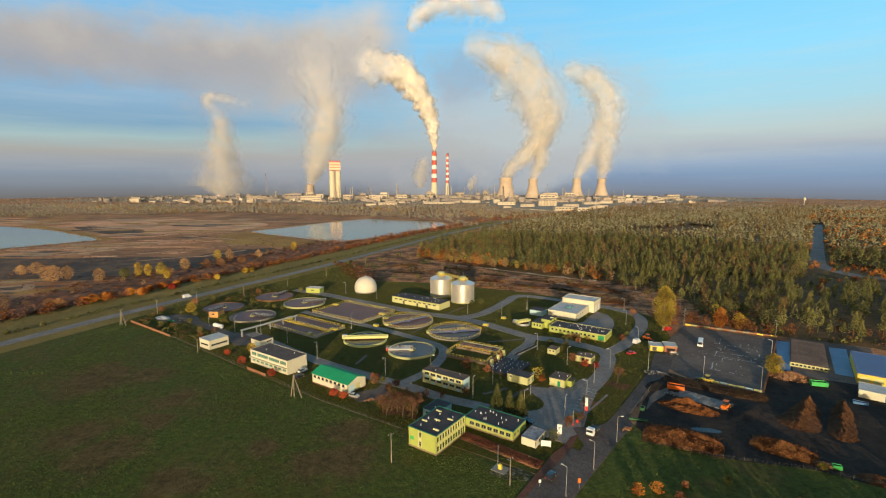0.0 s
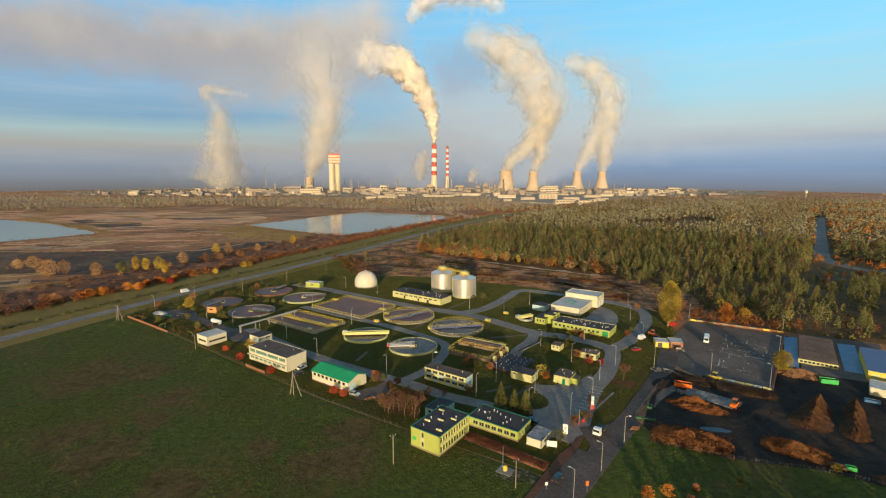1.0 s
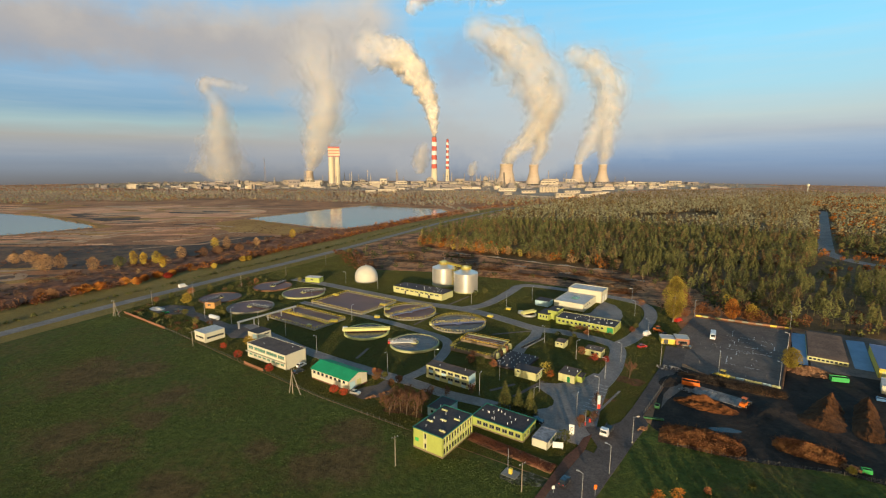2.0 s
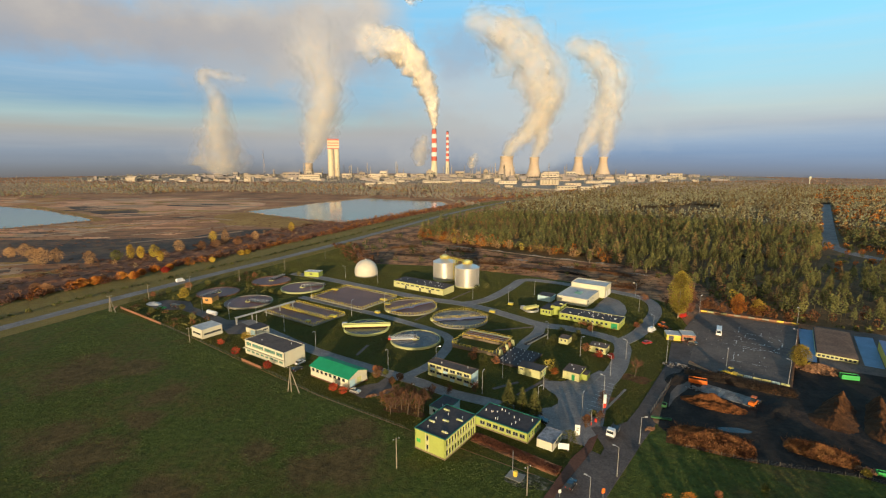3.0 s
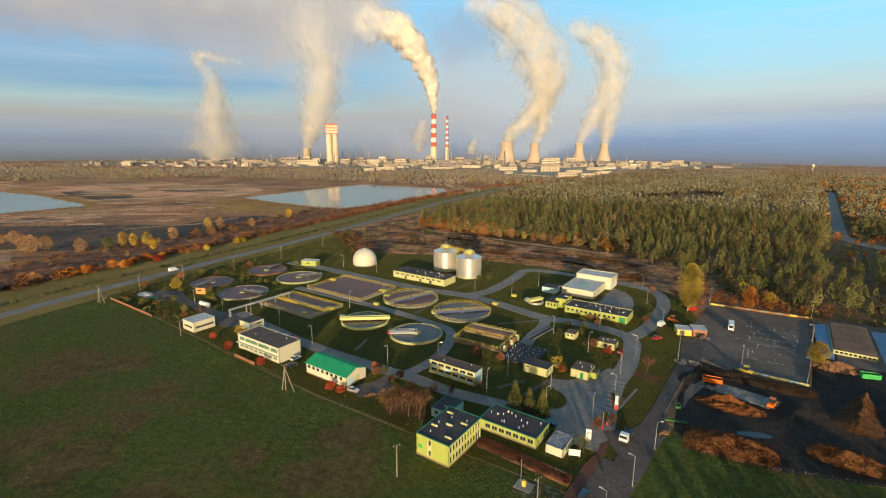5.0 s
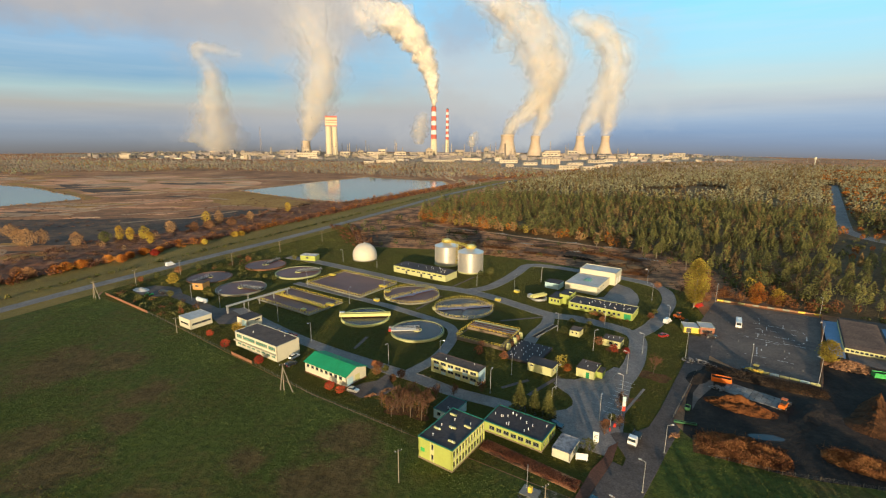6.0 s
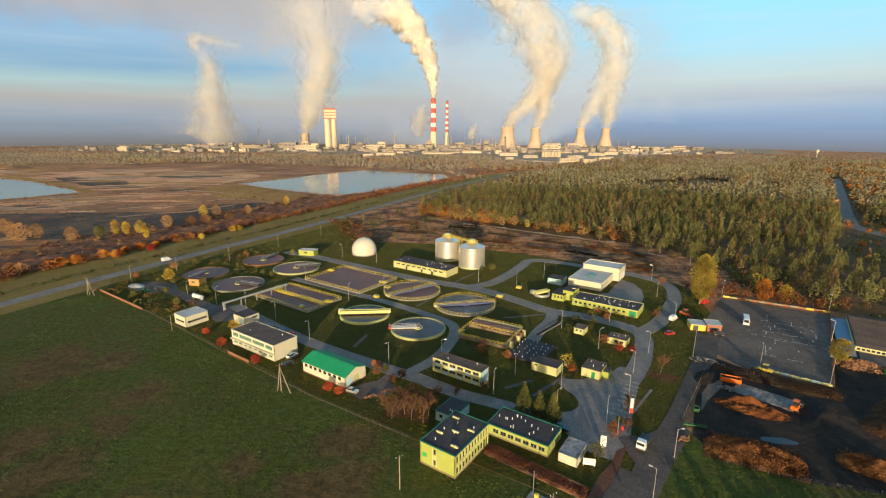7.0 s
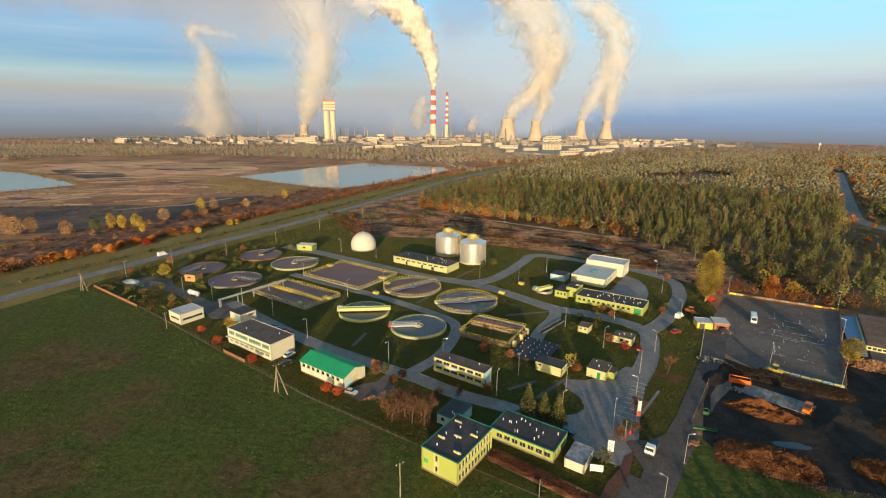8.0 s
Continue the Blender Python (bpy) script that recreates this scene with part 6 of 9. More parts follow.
mix = gen.random(len(near)) + 0.25 * np.sin(near[:, 0] / 37) * np.cos(near[:, 1] / 29)
mixf = gen.random(len(far)) + 0.22 * np.sin(far[:, 0] / 67) * np.cos(far[:, 1] / 71)
east = ((far[:, 0] - 370) * 0.775 - (far[:, 1] - 332) * 0.633 > -6) & (far[:, 1] < 1100)
edge_near = near[:, 1] < 330 - 1.15 * near[:, 0] + 130
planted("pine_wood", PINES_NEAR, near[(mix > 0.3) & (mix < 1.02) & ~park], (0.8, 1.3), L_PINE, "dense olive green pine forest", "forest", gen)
planted("pine_wood", PINES_NEAR, near[((mix >= 1.02) | ((mix > 0.02) & (mix <= 0.3))) & ~park], (0.75, 1.25), L_PINEBROWN, "brownish thinning pines in the forest", "forest", gen)
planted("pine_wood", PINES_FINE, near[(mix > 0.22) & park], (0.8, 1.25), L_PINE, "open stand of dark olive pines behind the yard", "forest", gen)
planted("pine_wood", PINES_FINE, near[(mix > 0.02) & (mix <= 0.22) & park], (0.7, 1.1), L_PINEBROWN, "brownish pines behind the yard", "forest", gen)
planted("autumn_wood", ROUND_NEAR, near[(mix <= 0.02) & (mix > -0.12)], (0.8, 1.2), L_BROWNOAK, "brown oaks among the pines", "forest", gen)
planted("autumn_wood", ROUND_NEAR, near[mix <= -0.12], (0.8, 1.2), L_ORANGE, "orange autumn trees among the pines", "forest", gen)
fringe = np.concatenate([scatter([(-24, 398), (-16, 362), (19, 330), (50, 311), (100, 275), (140, 240), (150, 252), (108, 290), (60, 326), (10, 372), (6, 400)], 7.0, gen), scatter([(160, 132), (184, 106), (250, 84), (252, 96), (190, 120), (166, 150)], 6.5, gen)])
fringe = np.concatenate([fringe, scatter([(-20, 398), (-16, 366), (20, 332), (52, 313), (66, 330), (40, 360), (14, 400)], 6.0, gen)])
fk = gen.random(len(fringe))
ROUND_FINE = [round_template(tg, 52, 0.5, 7.5, 2.5) for _ in range(4)]
planted("forest_fringe", ROUND_FINE, fringe[(fk < 0.3) & (fringe[:, 0] < 155)], (0.8, 1.35), L_ORANGE, "orange autumn trees at the forest edge", "trees", gen)
planted("forest_fringe", ROUND_FINE, fringe[(fk > 0.3) & (fk < 0.6) & (fringe[:, 0] < 155)], (0.7, 1.3), L_TANWOOD, "tan thinning trees at the forest edge", "trees", gen)
planted("forest_fringe", ROUND_FINE, fringe[(fk > 0.6) & (fk < 0.75)], (0.7, 1.2), L_POPLAR, "yellow-green trees at the forest edge", "trees", gen)
planted("forest_fringe", ROUND_FINE, fringe[(fk < 0.5) & (fringe[:, 0] >= 155)], (0.6, 1.1), L_BRUSH, "rusty brown trees behind the yard", "trees", gen)
# distance picks the copy with more haze in its colour
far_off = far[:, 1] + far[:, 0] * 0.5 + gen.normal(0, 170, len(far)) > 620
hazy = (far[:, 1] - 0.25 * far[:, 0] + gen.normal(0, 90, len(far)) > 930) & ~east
planted("far_pine_wood", PINES_FAR, far[(mixf > 0.22) & ~(east & (mixf < 0.42)) & far_off & ~hazy], (0.75, 1.15), L_PINEFAR, "pine forest far off, paled in colour for haze", "forest", gen)
planted("far_mixed_wood", ROUND_TINY, far[(mixf > 0.22) & far_off & hazy], (0.7, 1.15), L_FARWOOD, "leafless wood at the forest's far end, paled for haze", "woods", gen)
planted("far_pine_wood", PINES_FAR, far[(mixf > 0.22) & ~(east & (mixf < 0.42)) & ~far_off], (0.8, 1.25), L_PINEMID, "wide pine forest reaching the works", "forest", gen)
planted("far_pine_wood", PINES_FAR, far[(mixf <= 0.22) & (mixf > -0.08) & ~east], (1.0, 1.4), L_PINEBROWN, "brownish stands of the far forest", "forest", gen)
planted("far_autumn_wood", ROUND_FAR, far[(mixf <= -0.08) & ~east], (0.8, 1.2), L_BROWNOAK, "brown oaks of the far forest", "forest", gen)
planted("far_autumn_wood", ROUND_FAR, far[east & (mixf < 0.42) & (mixf > 0.22)], (0.8, 1.2), L_BROWNOAK, "brown trees beyond the forest ride", "forest", gen)
planted("far_autumn_wood", ROUND_FAR, far[east & (mixf <= 0.22)], (0.8, 1.2), L_ORANGE, "orange maples beyond the forest ride", "forest", gen)

def understorey(poly, step, holes, name, material, label, rise=(2.6, 3.4, 1.6), rim=9, wave=6.5):
    """Closed growth, an uneven leafy cover: its mean height, its lumps and its broad swell."""
    xs, ys = np.array([p[0] for p in poly]), np.array([p[1] for p in poly])
    gx, gy = np.meshgrid(np.arange(xs.min(), xs.max(), step), np.arange(ys.min(), ys.max(), step))
    x, y = gx.ravel() + gen.uniform(-0.3, 0.3, gx.size) * step, gy.ravel() + gen.uniform(-0.3, 0.3, gx.size) * step
    ok = np.ones(len(x), bool)
    for dx, dy in ((rim, 0), (-rim, 0), (0, rim), (0, -rim)):
        ok &= inside(poly, x + dx, y + dy)
        for hole in holes:
            ok &= ~inside(hole, x + dx, y + dy)
    ok &= x < 0.95 * (y + 130) + 40
    ok &= ~((y < 330 - 0.25 * x) & (x > 140))
    z = np.array([rise[0] + rise[1] * noise.noise(Vector((p / wave, q / wave, 2))) + rise[2] * noise.noise(Vector((p / 19, q / 19, 5))) if k else 0.0 for p, q, k in zip(x, y, ok)])
    m, w = Mesh(), gx.shape[1]
    m.v = list(zip(x.tolist(), y.tolist(), np.maximum(z, 0.1).tolist()))
    for j in range(gx.shape[0] - 1):
        for i in range(w - 1):
            a = j * w + i
            if ok[a] and ok[a + 1] and ok[a + w] and ok[a + w + 1]:
                m.f.append((a, a + 1, a + w + 1, a + w))
    used = sorted({k for f in m.f for k in f})
    slot = {k: i for i, k in enumerate(used)}
    m.v, m.f, m.smooth = [m.v[k] for k in used], [tuple(slot[k] for k in f) for f in m.f], True
    setting(name, m, material, label, "undergrowth", "stuff")


understorey(FOREST, 5.5, [RIDE, clearing], "forest_undergrowth", L_PINEBROWN, "brownish undergrowth below the pines")

# woods round the lakes and in front of the chemical works
belt = scatter([(-1500, 900), (-720, 905), (-560, 1080), (-150, 925), (20, 840), (40, 720), (75, 700), (180, 850), (330, 1050), (520, 1260), (640, 1420), (-1300, 1400), (-1700, 1200)], 12.0, gen)
belt = belt[clear_of_works(belt)]
pick = gen.random(len(belt)) + 0.3 * np.sin(belt[:, 0] / 97 + belt[:, 1] / 61)
bare = 0.35 * np.sin(belt[:, 0] / 160) + 0.35 * np.sin(belt[:, 1] / 120 + 1) > 0.42
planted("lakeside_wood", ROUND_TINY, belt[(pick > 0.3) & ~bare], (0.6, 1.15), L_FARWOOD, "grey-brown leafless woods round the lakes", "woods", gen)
planted("lakeside_wood", ROUND_TINY, belt[(pick <= 0.3) & (pick > 0.12)], (0.7, 1.2), L_PINEFAR, "haze-paled pines among the lakeside woods", "woods", gen)
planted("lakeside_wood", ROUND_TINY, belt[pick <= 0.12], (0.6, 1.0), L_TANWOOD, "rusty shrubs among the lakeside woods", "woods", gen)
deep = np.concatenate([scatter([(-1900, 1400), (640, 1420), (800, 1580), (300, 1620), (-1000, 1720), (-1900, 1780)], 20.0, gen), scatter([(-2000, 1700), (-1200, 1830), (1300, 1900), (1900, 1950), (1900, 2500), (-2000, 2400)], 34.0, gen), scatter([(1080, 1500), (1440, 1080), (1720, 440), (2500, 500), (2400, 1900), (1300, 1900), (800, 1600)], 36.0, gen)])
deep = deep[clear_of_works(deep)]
planted("distant_wood", ROUND_TINY, deep, (0.35, 0.8), L_FARWOOD, "leafless woods before the chemical works, paled for haze", "woods", gen)

amid = scatter([(-1500, 1640), (700, 1610), (1300, 1800), (1500, 2500), (-1500, 2500)], 27.0, gen)
amid = amid[clear_of_works(amid)]
ak = gen.random(len(amid)) + 0.35 * np.sin(amid[:, 0] / 83) * np.sin(amid[:, 1] / 59)
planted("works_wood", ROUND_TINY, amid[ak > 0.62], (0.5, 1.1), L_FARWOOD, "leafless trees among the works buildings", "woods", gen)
planted("works_wood", ROUND_TINY, amid[(ak > 0.3) & (ak <= 0.5)], (0.5, 1.1), L_PINEFAR, "haze-paled pines among the works buildings", "woods", gen)

low_ride = scatter([(312, 250), (266, 212), (420, 142), (700, 145), (700, 228), (520, 232), (396, 260), (392, 320), (372, 326)], 7.5, gen)
lk = gen.random(len(low_ride))
RIDE_SHRUB = [round_template(tg, 44, 0.5, 4.2, 2.2) for _ in range(3)]
planted("ride_scrub", RIDE_SHRUB, low_ride[lk < 0.16], (0.7, 1.5), L_ORANGE, "orange young trees in the forest ride", "bushes", gen)
planted("ride_scrub", RIDE_SHRUB, low_ride[(lk > 0.3) & (lk < 0.62)], (0.5, 1.1), L_OLIVE, "olive scrub in the forest ride", "bushes", gen)

# scrub beyond the highway: a row of bushes by the bank, loose scrub behind it
row_pts, row_gold = [], []
for (ax, ay), (bx, by) in zip(HIGHWAY[1:], HIGHWAY[2:]):
    d = Vector((bx - ax, by - ay))
    n = Vector((-d.y, d.x)).normalized()
    for i in range(int(d.length / 1.9)):
        p = Vector((ax, ay)) + d * gen.random() + n * gen.uniform(40, 51)
        (row_gold if gen.random() < 0.3 else row_pts).append((p.x, p.y))
SHRUB = [round_template(tg, 25, 0.56, 4.4, 2.5) for _ in range(5)]
planted("scrub_row", SHRUB, np.array(row_pts), (0.7, 1.25), L_THICKETBROWN, "brown bushes along the bank", "bushes", gen)
planted("scrub_row", SHRUB, np.array(row_gold), (0.7, 1.3), L_ORANGE, "orange bushes along the bank", "bushes", gen)
ditch = []
for (ax, ay), (bx, by) in zip(HIGHWAY[:9], HIGHWAY[1:10]):
    d = Vector((bx - ax, by - ay))
    n = Vector((-d.y, d.x)).normalized()
    for i in range(int(d.length / 1.9)):
        p = Vector((ax, ay)) + d * gen.random() + n * gen.uniform(15.5, 18.0)
        ditch.append((p.x, p.y))
planted("ditch_growth", [round_template(tg, 10, 0.42, 1.5, 1.1) for _ in range(4)], np.array(ditch), (0.5, 1.3), L_OLIVE, "dark olive growth along the bank ditch", "bushes", gen)
dense = []
for (ax, ay), (bx, by) in zip(HIGHWAY[1:8], HIGHWAY[2:9]):
    d = Vector((bx - ax, by - ay))
    n = Vector((-d.y, d.x)).normalized()
    for i in range(int(d.length * 4.6)):
        p = Vector((ax, ay)) + d * gen.random() + n * (47 + 75 * gen.random() ** 1.3)
        dense.append((p.x, p.y))
dense = np.array(dense)
dense = dense[~inside(lake, dense[:, 0], dense[:, 1])]
dk = gen.random(len(dense)) + 0.4 * np.sin(dense[:, 0] / 17) * np.sin(dense[:, 1] / 23)
LOWSCRUB = [tuft_cloud(26, 3.0, 0.5, 0.6, 0.46, tg, -0.3, 0.15) for _ in range(5)]
inner, outer = [], []
for (ax, ay), (bx, by) in zip(HIGHWAY[1:8], HIGHWAY[2:9]):
    n = Vector((ay - by, bx - ax)).normalized()
    inner.append((ax + 44 * n.x, ay + 44 * n.y))
    outer.append((ax + 104 * n.x, ay + 104 * n.y))
understorey(inner + outer[::-1], 1.7, [lake], "bank_thicket", L_THICKETBROWN, "low brown thicket behind the bank", (0.9, 1.3, 1.2), 3, 4.0)
tall = []
for (ax, ay), (bx, by) in zip(HIGHWAY[1:7], HIGHWAY[2:8]):
    d = Vector((bx - ax, by - ay))
    n = Vector((-d.y, d.x)).normalized()
    tall += [tuple(Vector((ax, ay)) + d * gen.random() + n * gen.uniform(60, 118)) for _ in range(int(d.length / 7))]
tall = np.array(tall)
tl = gen.random(len(tall))
planted("bank_bushes", ROUND_FINE, tall[tl < 0.4], (0.35, 0.8), L_TANWOOD, "tall tan leafless bushes behind the bank", "bushes", gen)
planted("bank_bushes", ROUND_FINE, tall[tl >= 0.4], (0.3, 0.7), L_THICKET, "tall rusty bushes behind the bank", "bushes", gen)
planted("bank_scrub", LOWSCRUB, dense[dk > 0.72], (0.6, 1.3), L_THICKET, "dense rusty thicket behind the bank", "bushes", gen)
planted("bank_scrub", LOWSCRUB, dense[dk < 0.22], (0.6, 1.3), L_THICKETBROWN, "brown thicket behind the bank", "bushes", gen)
scrub = scatter([(-420, 60), (-262, 90), (-232, 185), (-180, 300), (-110, 420), (-60, 500), (-110, 500), (-190, 545), (-300, 620), (-440, 600), (-450, 520), (-640, 360)], 8.5, gen)
sk = gen.random(len(scrub)) + 0.5 * np.sin(scrub[:, 0] / 33) * np.sin(scrub[:, 1] / 41)
planted("marsh_scrub", LOWSCRUB, scrub[sk > 0.9], (0.3, 0.75), L_THICKETBROWN, "brown leafless scrub on the marsh", "bushes", gen)
planted("marsh_scrub", LOWSCRUB, scrub[(sk > 0.5) & (sk <= 0.68)], (0.3, 0.7), L_THICKET, "rusty scrub on the marsh", "bushes", gen)
shore = scatter([(-180, 520), (-120, 470), (-20, 590), (60, 700), (40, 720), (-30, 640), (-60, 585), (-118, 498)], 8.0, gen)
planted("shore_scrub", SHRUB, shore, (0.6, 1.2), L_RUST, "rusty bushes on the lake shore", "bushes", gen)
weeds = scatter([(58, 214), (104, 184), (128, 152), (150, 142), (165, 152), (172, 190), (162, 214), (140, 242), (92, 258), (44, 296), (4, 400), (-40, 390), (-84, 325), (-56, 254), (5, 243)], 5.5, gen)
wk = gen.random(len(weeds))
LOW = [round_template(tg, 10, 0.55, 1.6, 1.6) for _ in range(4)]
planted("felled_brush", LOW, weeds[wk < 0.6], (0.3, 0.9), L_THICKET, "heaps of reddish brushwood", "brush", gen)
side = scatter([(-104, 340), (-66, 250), (-44, 252), (-78, 338)], 4.2, gen)
planted("felled_brush", LOW, side, (0.4, 1.3), L_BRUSH, "ragged rusty scrub along the felled strip", "brush", gen)
rows = np.concatenate([scatter(q, 2.1, gen) for q in ([(20, 226), (60, 214), (72, 216), (40, 238)], [(16, 262), (58, 238), (66, 244), (24, 274)], [(-30, 300), (14, 268), (20, 276), (-24, 312)], [(104, 192), (128, 176), (142, 190), (122, 212)], [(84, 246), (130, 222), (134, 230), (90, 256)])])
rw = gen.random(len(rows))
planted("felled_brush", LOW, rows[rw < 0.55], (0.3, 0.75), L_TANWOOD, "rows of dry tan brushwood on the felled strip", "brush", gen)
planted("felled_brush", LOW, rows[rw > 0.65], (0.25, 0.7), L_BRUSH, "rows of rusty brushwood on the felled strip", "brush", gen)
planted("felled_brush", SHRUB, weeds[wk > 0.93], (0.6, 1.2), L_OLIVE, "olive bushes on the felled strip", "bushes", gen)


under = np.concatenate([scatter([(160, 132), (163, 156), (171, 190), (162, 214), (140, 244), (180, 252), (205, 180), (192, 108), (184, 104)], 4.0, gen), scatter([(182, 104), (300, 88), (330, 60), (250, 44), (214, 86)], 4.2, gen)])
uk = gen.random(len(under))
UNDER = [round_template(tg, 9, 0.6, 2.2, 1.7) for _ in range(4)]
planted("undergrowth", UNDER, under[uk < 0.5], (0.6, 1.5), L_OLIVE, "dark olive undergrowth at the forest edge", "bushes", gen)
planted("undergrowth", UNDER, under[(uk >= 0.5) & (uk < 0.66)], (0.6, 1.4), L_THICKET, "reddish undergrowth at the forest edge", "bushes", gen)


# patches of grass, reed, sand and bare ground on the marsh
west = [(-456, 531), (-490, 470), (-520, 438), (-640, 380), (-900, 420), (-900, 760), (-745, 716), (-620, 655), (-540, 590)]
mg = random.Random(33)
ASH = [(-440, 300), (-330, 262), (-262, 262), (-170, 400), (-240, 372), (-330, 360), (-420, 372)]      # stays bare
for mat, z, count, label in ((M_YELLOWREED, 0.098, 46, "yellowed grass patches on the marsh"), (M_REED, 0.104, 60, "dry reddish reed patches on the marsh"), (M_BURNT, 0.110, 16, "dark bare patches on the marsh"), (M_SAND, 0.116, 34, "pale sandy patches on the marsh")):
    m = Mesh()
    while count:
        y = mg.uniform(210, 900)
        x = mg.uniform(-0.95 * (y + 130) - 60, -0.28 * y - 130)
        L, w = mg.uniform(9, 46) * (0.5 + y / 900), mg.uniform(2.5, 9) * (0.5 + y / 700)
        ring = blob(x, y, L, w, mg.uniform(-14, 26), 34, 0.55, mg.uniform(0, 50))
        q = np.array(ring)
        if inside(west, q[:, 0], q[:, 1]).any() or (mat is not M_BURNT and inside(ASH, q[:, 0], q[:, 1]).any()) or inside(lake, q[:, 0], q[:, 1]).any() or (q[:, 0] > -0.49 * q[:, 1] + 0.00052 * q[:, 1] ** 2 - 150).any() and y < 480:
            continue
        m.poly(ring, 0.0, z + mg.uniform(0, 0.004))
        count -= 1
    setting("marsh_patch", m, mat, label, "marsh", "stuff")
rim = []
for pts in (lake, west):
    for (ax, ay), (bx, by) in zip(pts, pts[1:] + pts[:1]):
        n = int(math.hypot(bx - ax, by - ay) / 2.6)
        rim += [(ax + (bx - ax) * k / max(n, 1) + mg.uniform(-2.5, 2.5), ay + (by - ay) * k / max(n, 1) + mg.uniform(-2.5, 2.5)) for k in range(n) if mg.random() < 0.75]
planted("shore_reeds", [tuft_cloud(5, 1.8, 0.4, 0.5, 0.7, tg, -0.2, 0.1) for _ in range(4)], np.array(rim), (0.5, 1.3), L_TANWOOD, "dry reeds along the lake shore", "reeds", gen)

# a belt of young trees south of the rough field, which throws long shadows over it
belt_south = np.concatenate([scatter([(50, -70), (62, -42), (175, -56), (185, -86)], 5.0, gen), scatter([(90, -46), (150, -58), (152, -64), (92, -54)], 4.2, gen)])
planted("young_wood", ROUND_NEAR, belt_south[gen.random(len(belt_south)) < 0.9], (0.6, 1.05), L_BROWNOAK, "brown young trees along the rough field", "woods", gen)


# rough grass in the meadow
def meadow_tufts(poly, spacing, size, name, label):
    pts = scatter(poly, spacing, gen)
    tuft = []
    for _ in range(4):
        m = Mesh()
        for k in range(4):
            x, y, a = tg.uniform(-0.4, 0.4), tg.uniform(-0.4, 0.4), tg.uniform(0, 3.14)
            b = len(m.v)
            m.v += [(x - 0.3 * math.cos(a), y - 0.3 * math.sin(a), 0), (x + 0.3 * math.cos(a), y + 0.3 * math.sin(a), 0), (x + tg.uniform(-0.15, 0.15), y + tg.uniform(-0.15, 0.15), tg.uniform(0.25, 0.5))]
            m.f.append((b, b + 1, b + 2))
        tuft.append(m)
    k = np.sin(pts[:, 0] / 9.0) * np.cos(pts[:, 1] / 13.0) + 0.6 * np.sin(pts[:, 0] / 31 + pts[:, 1] / 23) + gen.normal(0, 0.5, len(pts)) > -0.3
    for x, y, r in BARE:
        k &= np.hypot(pts[:, 0] - x, pts[:, 1] - y) * gen.uniform(0.85, 2.2, len(pts)) > r
    planted(name, tuft, pts[k], size, L_GRASS, label, "grass", gen)


def free_ground(pts):
    """Which points lie clear of the roads, buildings and tanks."""
    ok = np.ones(len(pts), bool)
    for line, w in lines.values():
        for q in line:
            ok &= np.hypot(pts[:, 0] - q.x, pts[:, 1] - q.y) > w / 2 + 0.6
    for ob in list(bpy.data.objects):
        kids = [c for c in ob.children if c.type == "MESH"]
        if ob.parent is None and kids and abs(ob.location.x) < 200 and abs(ob.location.y) < 300:
            box = np.array([c.matrix_basis @ Vector(v) for c in kids for v in c.bound_box])
            lo, hi = box.min(0) - 0.3, box.max(0) + 0.3
            inv = np.array(ob.matrix_basis.inverted())
            p = pts @ inv[:2, :2].T + inv[:2, 3]
            ok &= ~((p[:, 0] > lo[0]) & (p[:, 0] < hi[0]) & (p[:, 1] > lo[1]) & (p[:, 1] < hi[1]))
        elif ob.name.split(".")[0] in ("pavement_plaza", "pavement_apron", "pavement_west", "pavement_walk", "pavement_hall", "road_entrance", "planting_bed", "footpath", "yard"):
            ring = [(v.co.x, v.co.y) for v in ob.data.vertices if v.co.z > 0.06]
            if ob.name.startswith("footpath"):
                ring = ring[0::2] + ring[1::2][::-1]
            ok &= ~inside(ring, pts[:, 0], pts[:, 1])
    return ok


def lawn_grass():
    """Short grass on the lawns, standing blades that catch the low sun."""
    blades = []
    for _ in range(5):
        m = Mesh()
        for k in range(5):
            x, y, a = tg.uniform(-0.6, 0.6), tg.uniform(-0.6, 0.6), tg.uniform(-0.9, 0.9)
            b = len(m.v)
            m.v += [(x - 0.3 * math.cos(a), y - 0.3 * math.sin(a), 0.0), (x + 0.3 * math.cos(a), y + 0.3 * math.sin(a), 0.0), (x + tg.uniform(-0.3, 0.3), y + tg.uniform(-0.1, 0.1), tg.uniform(0.12, 0.24))]
            m.f.append((b, b + 1, b + 2))
        blades.append(m)
    pts = scatter([(-170, 136), (-135, 111), (-79, 66), (-43, 39), (-11, 17), (33, -11), (70, 33), (99, 64), (120, 96), (130, 142), (104, 180), (58, 210), (5, 238), (-60, 250), (-86, 340), (-118, 282), (-160, 202), (-182, 157)], 1.2, gen)
    planted("lawn_grass", blades, pts[free_ground(pts)], (0.8, 1.2), L_LAWN, "short olive grass of the works lawns", "grass", gen)


